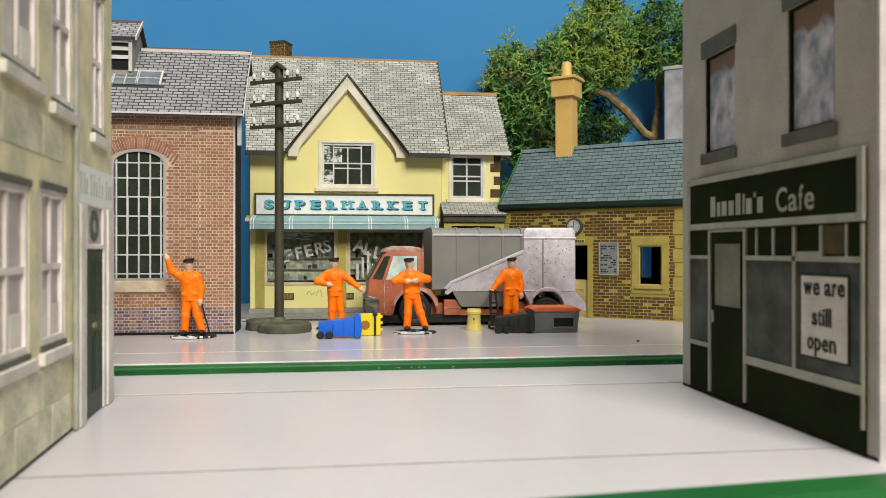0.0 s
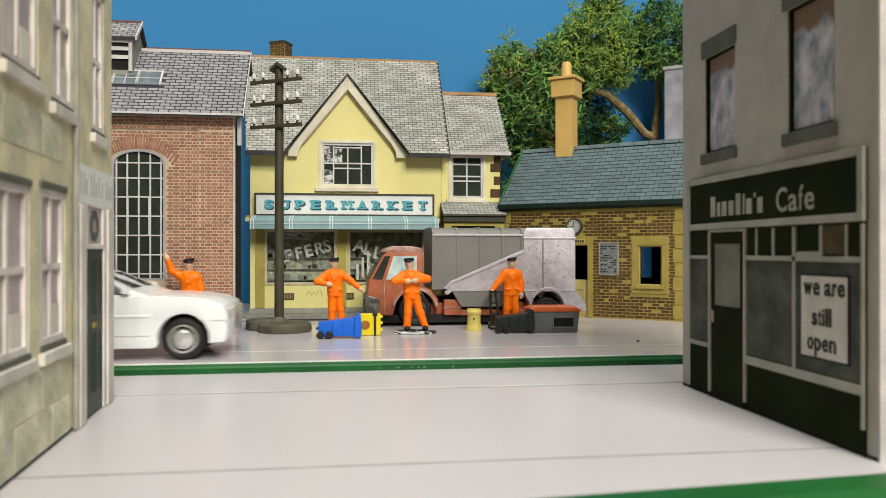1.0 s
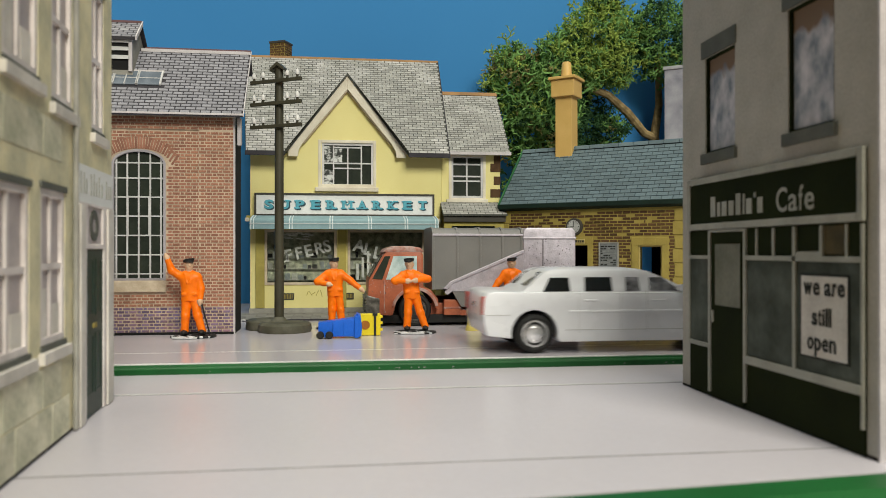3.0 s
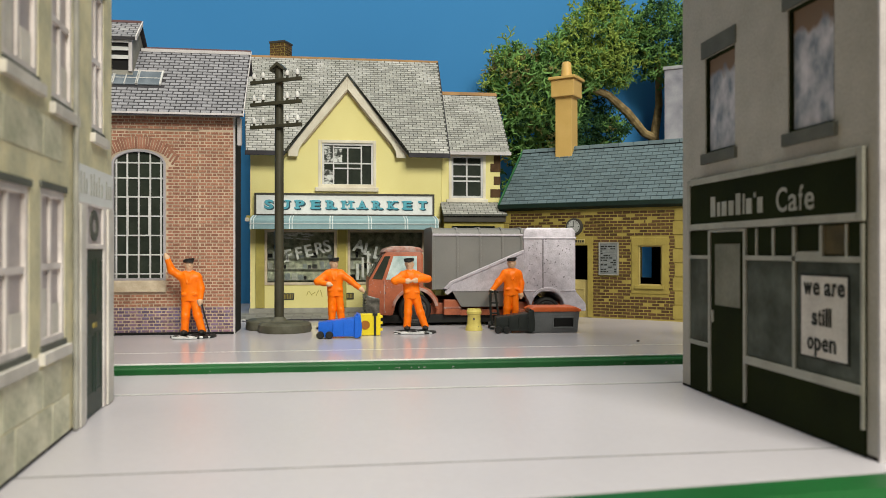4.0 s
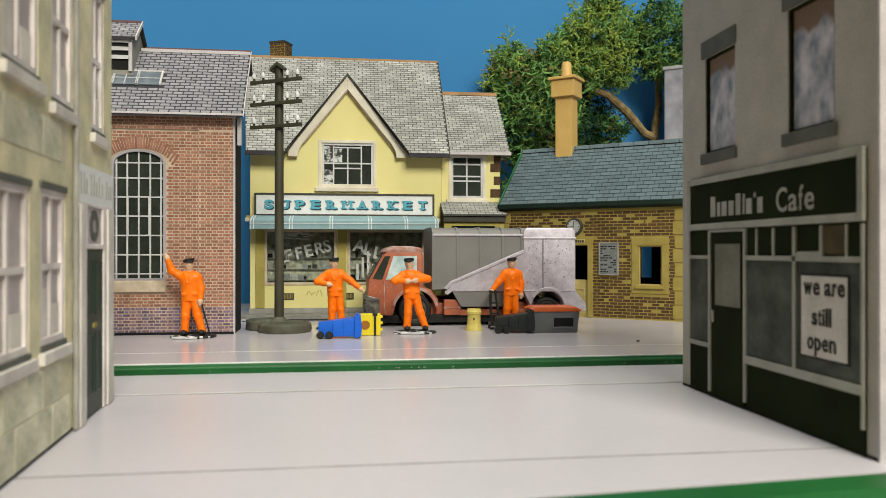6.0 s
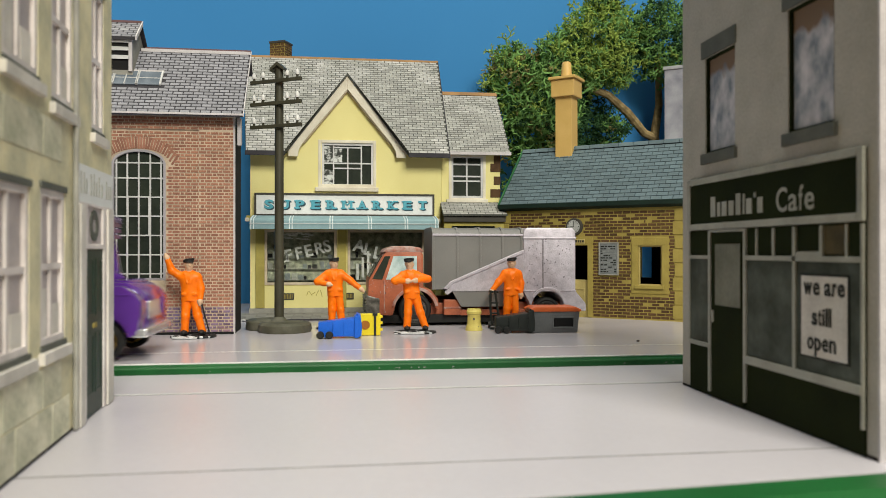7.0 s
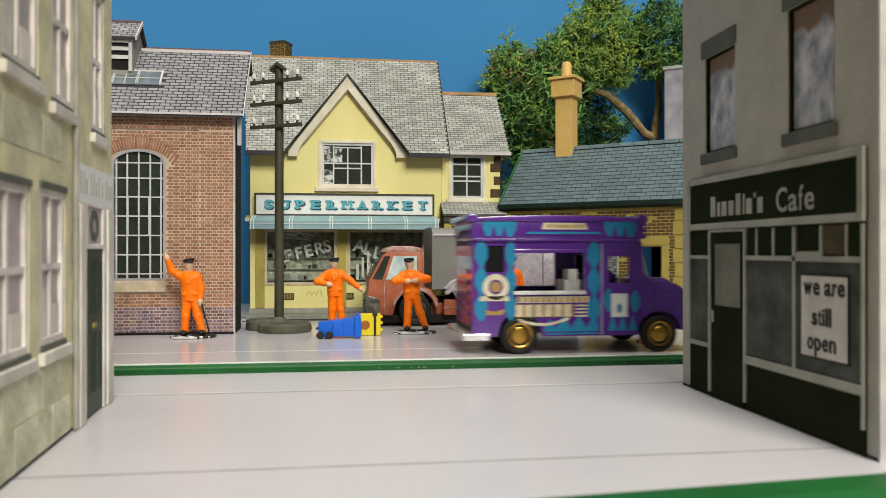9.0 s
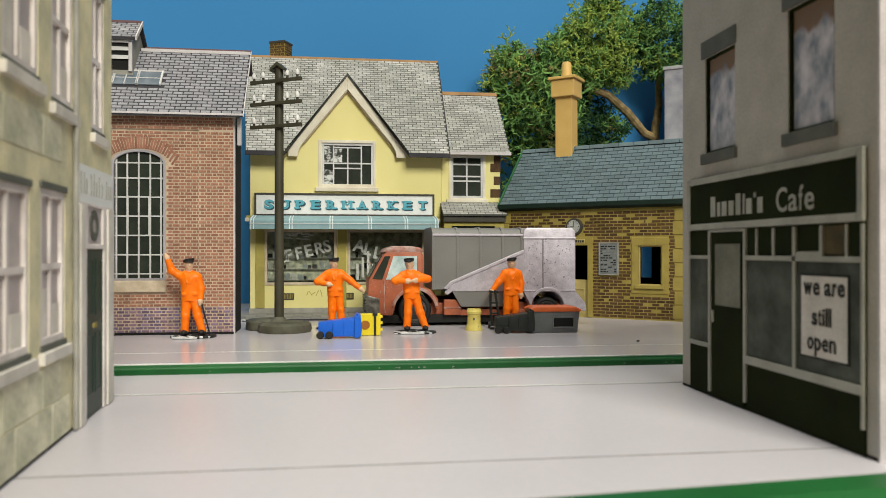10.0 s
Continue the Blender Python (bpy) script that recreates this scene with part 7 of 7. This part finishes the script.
    sh.v, sh.f, sh.m = [tuple(v) for v in pts.tolist()], [tuple(f) for f in quads.tolist()], slot.tolist()
    return single("toy_figure", sh, [M["orange"], M["skin"], M["cap"], M["base_white"]], label, "figure", smooth=True, at=(x, y, 0), rz=rz, group="orange toy workmen")


def stick(p):
    return capsule(p, (3.0, -0.6, 9.6), (5.1, -0.8, 0.1), 0.26, 0.26)


figure(-43.7, 227.0, 0, [[(-2.2, 0, 16.7), (-4.7, -0.3, 18.4), (-5.6, -0.6, 21.4)], [(2.3, 0, 16.5), (3.1, -0.2, 13.2), (2.9, -0.9, 10.4)]], [(-2.0, -0.4), (2.9, -0.4)],
       "orange suited toy workman with one raised arm on a scuffed base", stick, lean=-0.05, head=22, nod=-0.05)
figure(-2.2, 245, 0, [[(-2.2, 0, 16.7), (-5.4, -0.8, 14.3), (-2.6, -2.2, 13.7)], [(2.3, 0, 16.7), (5.0, -0.6, 14.6), (7.6, -1.0, 12.4)]], [(-1.5, 0), (1.6, 0)],
       "orange suited toy workman reaching out beside the lorry", lean=-0.05, head=25, nod=-0.12)
figure(21.5, 230.5, 0, [[(-2.2, 0, 16.6), (-5.0, -1.0, 15.0), (-1.9, -2.7, 15.0)], [(2.3, 0, 16.6), (5.2, -0.8, 15.6), (1.9, -2.7, 15.3)]], [(-2.3, -0.3), (3.3, -0.3)],
       "orange suited toy workman with folded arms on a scuffed base", lean=-0.08, head=-18, nod=-0.12)
figure(54.4, 243, 0, [[(-2.2, 0, 16.7), (-4.3, -0.3, 14.0), (-6.2, -0.8, 11.6)], [(2.3, 0, 16.5), (3.2, -0.2, 13.4), (3.1, -0.8, 10.6)]], [(-1.5, 0), (1.6, 0)],
       "orange suited toy workman beside a black hand truck", lean=0.02, head=-10, nod=-0.05)


# ---- bins, barrel and box on the pavement ----
def tapered(x0, x1, y0, y1, z0, z1, k):
    """A tapered bin body lying along x; its small end at x0, k the taper."""
    cy, cz = (y0 + y1) / 2, (z0 + z1) / 2
    r = []
    for x, f in ((x0, k), (x0 + 0.3, k), (x1, 1.0)):
        zz0 = z0
        r.append([(x, cy + (y0 - cy) * f, zz0), (x, cy + (y1 - cy) * f, zz0), (x, cy + (y1 - cy) * f, z0 + (z1 - z0) * f), (x, cy + (y0 - cy) * f, z0 + (z1 - z0) * f)])
    return Shape().loft(r)


def fallen_bin(name, label, x, y, rz, mat, length, width, height):
    b = thing(name, x, y, 0, rz, label, "bin", "fallen wheeled bins")
    part("body", tapered(0, length, -width / 2, width / 2, 0.55, height, 0.74), mat, b, bevel=0.25, smooth=True)
    part("rim", Shape().box(length - 1.3, length - 0.2, -width / 2 - 0.45, width / 2 + 0.45, 0.2, height + 0.45), mat, b, bevel=0.2)
    part("lid", Shape().prism([(length - 0.2, 0.3), (length + 0.7, 0.8), (length + 0.9, height * 0.5), (length + 0.5, height + 0.6), (length - 0.4, height + 1.0), (length - 0.3, 0.3)], -width / 2 - 0.4, width / 2 + 0.4), mat, b, "closed lid", bevel=0.2)
    part("hinge", Shape().tube([(length - 0.5, -width / 2, height + 0.7), (length - 0.5, width / 2, height + 0.7)], 0.4, 8), mat, b, smooth=True)
    for k in (0.35, 0.62):
        part("side_rib", Shape().box(length * k, length * k + 0.35, -width / 2 * 0.95, -width / 2 * 0.8, 1.2, height * 0.75), mat, b, bevel=0.1)
    part("axle_housing", Shape().box(0.4, 3.2, -width / 2 * 0.78, width / 2 * 0.78, 0.3, 1.6), mat, b, bevel=0.2)
    for u, yy in ((0.6, -width / 2 - 0.1), (3.2, -width / 2 - 0.5)):
        part("wheel", Shape().lathe([(0.1, -0.45), (0.9, -0.45), (1.1, -0.2), (1.1, 0.2), (0.9, 0.45), (0.1, 0.45)], (u, yy, 1.1), "y", 14), M["tyre"], b, "small black wheel", smooth=True)
    return b


fallen_bin("wheeled_bin", "bright blue plastic wheeled bin lying on its side", -7.2, 221.5, -1, M["bin_blue"], 11.6, 6.4, 6.0)
fallen_bin("wheeled_bin", "black plastic wheeled bin lying on its side", 46.4, 229.0, -6, M["bin_black"], 11.0, 6.8, 6.4)


def yellow_bin():
    b = thing("wheeled_bin", 8.0, 225.4, 0, -2, "yellow plastic wheeled bin lying with its brown spot outwards", "bin", "fallen wheeled bins")
    part("body", Shape().loft([[(-3.3, 0, 0.3), (2.6, 0, 0.3), (2.6, 0, 6.2), (-3.3, 0, 6.2)], [(-2.8, 9, 0.6), (2.2, 9, 0.6), (2.2, 9, 5.4), (-2.8, 9, 5.4)]]), M["bin_yellow"], b, bevel=0.3, smooth=True)
    part("lid", Shape().box(-3.6, 2.9, -0.7, 0.1, 0.05, 6.6), M["bin_yellow"], b, "yellow lid", bevel=0.3)
    part("spot", Shape().lathe([(0.05, -0.85), (1.35, -0.85), (1.35, -0.6), (0.05, -0.6)], (-1.6, 0, 3.2), "y", 20), M["brown_spot"], b, "round brown spot")
    part("strap", Shape().box(0.9, 1.6, -0.95, -0.6, 0.0, 6.5), M["bin_black"], b, "black strap", bevel=0.1)
    part("strap_end", Shape().box(0.5, 2.0, -0.9, -0.6, 5.9, 6.7), M["bin_black"], b, bevel=0.1)
    for z in (1.4, 3.4, 5.2):
        part("lug", Shape().box(2.8, 3.5, -0.5, 1.2, z, z + 0.8), M["bin_yellow"], b, bevel=0.15)


yellow_bin()
s = [(0.1, 0.02), (2.75, 0.02), (2.7, 0.5), (2.35, 1.6), (2.1, 2.6), (2.05, 5.0), (2.35, 5.3), (2.4, 6.0), (2.15, 6.3), (2.1, 6.8), (1.7, 6.8), (1.65, 6.0), (0.1, 6.0)]
barrel = thing("milk_churn", 41.0, 236, 0, 0, "pale yellow painted model churn standing on the road", "churn")
part("body", Shape().lathe(s, n=24), M["barrel"], barrel, smooth=True)
for a, z in ((-100, 3.8), (-65, 1.1), (-120, 0.9)):
    part("chip", Shape().box(-0.25, 0.25, -0.1, 0.1, -0.3, 0.3), M["chip"], barrel).matrix_basis = pose(2.32 * MM * math.cos(radians(a)), 2.36 * MM * math.sin(radians(a)), z * MM, 0, 0, a + 90)

ht = thing("hand_truck", 48.6, 239.5, 0, -8, "small black model hand truck held upright", "hand truck")
for x in (-1.6, 0.8):
    part("rail", Shape().tube([(x * 0.6 - 0.6, 0, 12.4), (x, 0, 6), (x + 0.6, 0, 1.2)], 0.42, 7), M["bin_black"], ht, smooth=True)
for z in (11.9, 8.4, 5.0, 2.2):
    part("cross_bar", Shape().tube([(-1.6, 0, z), (1.0, 0, z)], 0.32, 6), M["bin_black"], ht)
part("foot_plate", Shape().box(-1.8, 2.0, -2.8, 0.4, 0.05, 0.6), M["bin_black"], ht, bevel=0.12)
for x in (-1.9, 2.0):
    part("wheel", Shape().lathe([(0.1, -0.4), (1.2, -0.4), (1.2, 0.4), (0.1, 0.4)], (x, 0.9, 1.25), "x", 14), M["tyre"], ht)

gb = thing("grit_box", 64.6, 225.8, 0, -3, "dark grey plastic grit box with orange lid", "grit box")
part("body", Shape().loft([[(-7.0, 0, 0.05), (7.0, 0, 0.05), (7.0, 9.0, 0.05), (-7.0, 9.0, 0.05)], [(-7.6, -0.4, 6.6), (7.6, -0.4, 6.6), (7.6, 9.4, 6.6), (-7.6, 9.4, 6.6)]]), M["bin_grey"], gb, bevel=0.35, smooth=True)
part("lid", Shape().prism([(-8.0, 6.5), (8.0, 6.5), (8.0, 7.1), (6.4, 7.9), (-6.4, 7.9), (-8.0, 7.1)], -1.0, 10.0), M["bin_orange"], gb, "orange lid", bevel=0.3)
# solid black block painted in for the dark inside of the opening
part("hatch", Shape().box(-0.6, 5.6, -0.45, 0.3, 1.8, 4.6), M["black"], gb, "open hatch, its dark inside painted as a black block")
part("hatch_frame", Shape().border(-1.0, 6.0, 1.4, 5.0, -0.6, 0.2, 0.45), M["bin_grey"], gb, bevel=0.1)


# ---- trees of dyed lichen, and the grey block behind ----
def lichen(s, rng, p, d, length, r, level):
    """A curling strand that forks again and again, three-sided and thinning."""
    side = d.cross(Vector((rng.uniform(-1, 1), rng.uniform(-1, 1), 0.3))).normalized()
    up = side.cross(d)
    mid = p + d * length * 0.55 + (side * rng.uniform(-1, 1) + up * rng.uniform(-1, 1)) * length * 0.3
    e = p + d * length
    verts = []
    for q, w in ((p, 1.0), (mid, 0.88), (e, 0.95 if level else 0.72)):
        verts += [q + r * w * (math.cos(k * 2.094) * side + math.sin(k * 2.094) * up) for k in range(3)]
    s.add(verts, [(0, 1, 4, 3), (1, 2, 5, 4), (2, 0, 3, 5), (3, 4, 7, 6), (4, 5, 8, 7), (5, 3, 6, 8), (6, 7, 8)])
    if level:
        d2 = (e - mid).normalized()
        a = rng.uniform(0, 6.283)
        fork = math.cos(a) * side + math.sin(a) * up
        for k in (-1, 1):
            nd = (d2 + fork * k * rng.uniform(0.5, 1.25) + Vector((rng.uniform(-1, 1), rng.uniform(-1, 1), rng.uniform(-1, 1))) * 0.3).normalized()
            lichen(s, rng, e, nd, length * rng.uniform(0.66, 1.0), r * 0.93, level - 1)


def tree(name, label, x, y, limbs, clumps, thick, seed):
    t = thing(name, x, y, 0, 0, label, "tree", "trees behind the station")
    rng = random.Random(seed)
    tr = Shape()
    for pts, radii in limbs:
        tr.tube(pts, radii, 9)
    part("trunk", tr, M["bark"], t, "bare tan wire trunk and limbs", smooth=True)
    s = Shape()
    for cx, cy, cz, rx, ry, rz, n, tint in clumps:
        for _ in range(round(n * 0.75)):
            v = Vector((rng.gauss(0, 1), rng.gauss(0, 1) - 0.5, rng.gauss(0, 1))).normalized()
            f = rng.uniform(0.45, 1.0) ** 0.6
            p = Vector((cx + rx * v.x * f, cy + ry * v.y * f, cz + rz * v.z * f))
            d = (v * 0.45 + Vector((rng.uniform(-1, 1), rng.uniform(-1, 1) - 0.2, rng.uniform(-1, 1)))).normalized()
            # inner strands go dark, painting in the shade inside the crown
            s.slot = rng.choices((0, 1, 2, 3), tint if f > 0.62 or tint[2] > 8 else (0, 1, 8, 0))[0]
            lichen(s, rng, p, d, rng.uniform(1.9, 2.9), rng.uniform(0.38, 0.48), 4)
    for cx, cy, cz, r, n in thick:
        for _ in range(n):
            p = Vector((cx + rng.gauss(0, r), cy + rng.uniform(-2, 1), cz + rng.gauss(0, r)))
            d = Vector((rng.uniform(-1, 1), rng.uniform(-0.5, 0.1), rng.uniform(-1, 0.8))).normalized()
            s.slot = 1
            lichen(s, rng, p, d, rng.uniform(4.5, 7.0), rng.uniform(0.5, 0.72), 3)
    tagged(part("crown", s, [M["leaf_a"], M["leaf_b"], M["leaf_deep_shade"], M["leaf_d"]], t, "tangled dyed lichen foliage"), kind="stuff")


tree("lichen_tree", "tall model tree of tangled yellow green lichen", 96, 350,
     [([(0, 0, 0), (2, 0, 40), (-2, -2, 70), (-8, -4, 100)], [3.2, 2.6, 2.0, 1.0]), ([(1, 0, 55), (8, -3, 90), (12, -4, 114)], [1.9, 1.5, 0.8])],
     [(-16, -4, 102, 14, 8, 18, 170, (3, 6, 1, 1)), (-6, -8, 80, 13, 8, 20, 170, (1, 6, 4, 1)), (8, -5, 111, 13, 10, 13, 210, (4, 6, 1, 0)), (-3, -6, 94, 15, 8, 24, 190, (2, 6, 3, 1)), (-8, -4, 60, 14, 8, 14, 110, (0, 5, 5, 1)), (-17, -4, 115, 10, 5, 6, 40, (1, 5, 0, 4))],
     [(-9, -11, 100, 6, 14), (-7, -13, 88, 6, 10), (-2, -13, 104, 4, 6)], 5)
tree("lichen_tree", "bushy model tree of bright green lichen on a bent limb", 148, 352,
     [([(14, 0, 0), (13, 0, 30), (7, 0, 62), (1.5, -2, 80), (4, -2, 96), (3, -3, 120)], [3.4, 3.2, 2.8, 2.3, 1.8, 1.2]), ([(1.5, -2, 80), (-4, -3, 82), (-14, -7, 91), (-24, -9, 98.5), (-36, -9, 103)], [2.2, 2.0, 2.1, 1.8, 1.4])],
     # the all-dark clumps paint the deep shade behind and below the limb
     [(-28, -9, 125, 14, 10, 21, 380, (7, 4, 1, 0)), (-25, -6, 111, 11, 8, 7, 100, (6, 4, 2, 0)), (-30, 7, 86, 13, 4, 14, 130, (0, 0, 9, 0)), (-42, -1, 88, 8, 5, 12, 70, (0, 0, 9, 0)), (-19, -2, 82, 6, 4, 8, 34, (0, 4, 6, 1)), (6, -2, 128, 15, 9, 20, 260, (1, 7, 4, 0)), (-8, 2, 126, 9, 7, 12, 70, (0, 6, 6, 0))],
     [], 9)

tw = thing("grey_block", 149.6, 338, 0, -34, "pale grey card block standing behind the station", "building")
part("wall", Shape().box(0, 46, 0, 22, 0, 110), M["tower"], tw, "streaked pale grey wall")
part("coping", Shape().box(-0.6, 46.6, -0.6, 22.6, 110, 111.6), M["slate"], tw, "dark coping", bevel=0.2)

single("grit_crumb", Shape().ball((0, 0, 0.25), 0.42, (1.2, 0.9, 0.6), 8, 5), M["chip"], "dark crumb of grit lying on the road", "grit", at=(81.0, 200.5, 0.0))


# ---- the many small pieces of walls and roofs ----
build_pieces()


# ---- what moves ----
def glide(keys, t):
    """Smooth way between (time, place) keys."""
    ts, xs = [k[0] for k in keys], [k[1] for k in keys]
    i = max(0, min(len(ts) - 2, sum(1 for k in ts if k <= t) - 1))
    slope = []
    for j in range(len(ts)):
        if j == 0 or j == len(ts) - 1:
            slope.append(0.0)
            continue
        a = (xs[j] - xs[j - 1]) / (ts[j] - ts[j - 1])
        b = (xs[j + 1] - xs[j]) / (ts[j + 1] - ts[j])
        slope.append(2 * a * b / (a + b) if a * b > 0 else 0.0)
    d = ts[i + 1] - ts[i]
    s = (t - ts[i]) / d
    return ((2 * s ** 3 - 3 * s ** 2 + 1) * xs[i] + (s ** 3 - 2 * s ** 2 + s) * d * slope[i]
            + (3 * s ** 2 - 2 * s ** 3) * xs[i + 1] + (s ** 3 - s ** 2) * d * slope[i + 1])


LIMO_KEYS = [(0.0, -103.0), (0.8, -50.6), (1.0, -37.6), (1.5, -4.4), (2.0, 29.6), (2.5, 62.8), (2.7, 75.9), (3.2, 109.0), (3.8, 149.0), (4.6, 196.0), (5.6, 225.0), (10.0, 226.0)]
VAN_KEYS = [(0.0, -221.0), (4.2, -220.0), (5.6, -143.0), (6.4, -93.5), (7.1, -49.3), (7.5, -24.1), (8.0, 9.7), (8.5, 43.7), (9.0, 76.8), (9.5, 110.8), (10.0, 145.6), (10.4, 166.0)]


def motions():
    for car, keys, wheels, radius in ((limo, LIMO_KEYS, LIMO_WHEELS, 4.85), (van, VAN_KEYS, VAN_WHEELS, 4.6)):
        times = [k / 10 for k in range(101)]
        xs = [glide(keys, t) + (1.3 if car is van else 0.0) for t in times]
        walk(car, [(t, pose(x * MM, 193 * MM, 0.06 * MM)) for t, x in zip(times, xs)])
        for w, (wx, wy, wz) in wheels:
            walk(w, [(t, pose(wx * MM, wy * MM, wz * MM, 0, math.degrees((x - xs[0]) / radius), 0)) for t, x in zip(times, xs)])


motions()
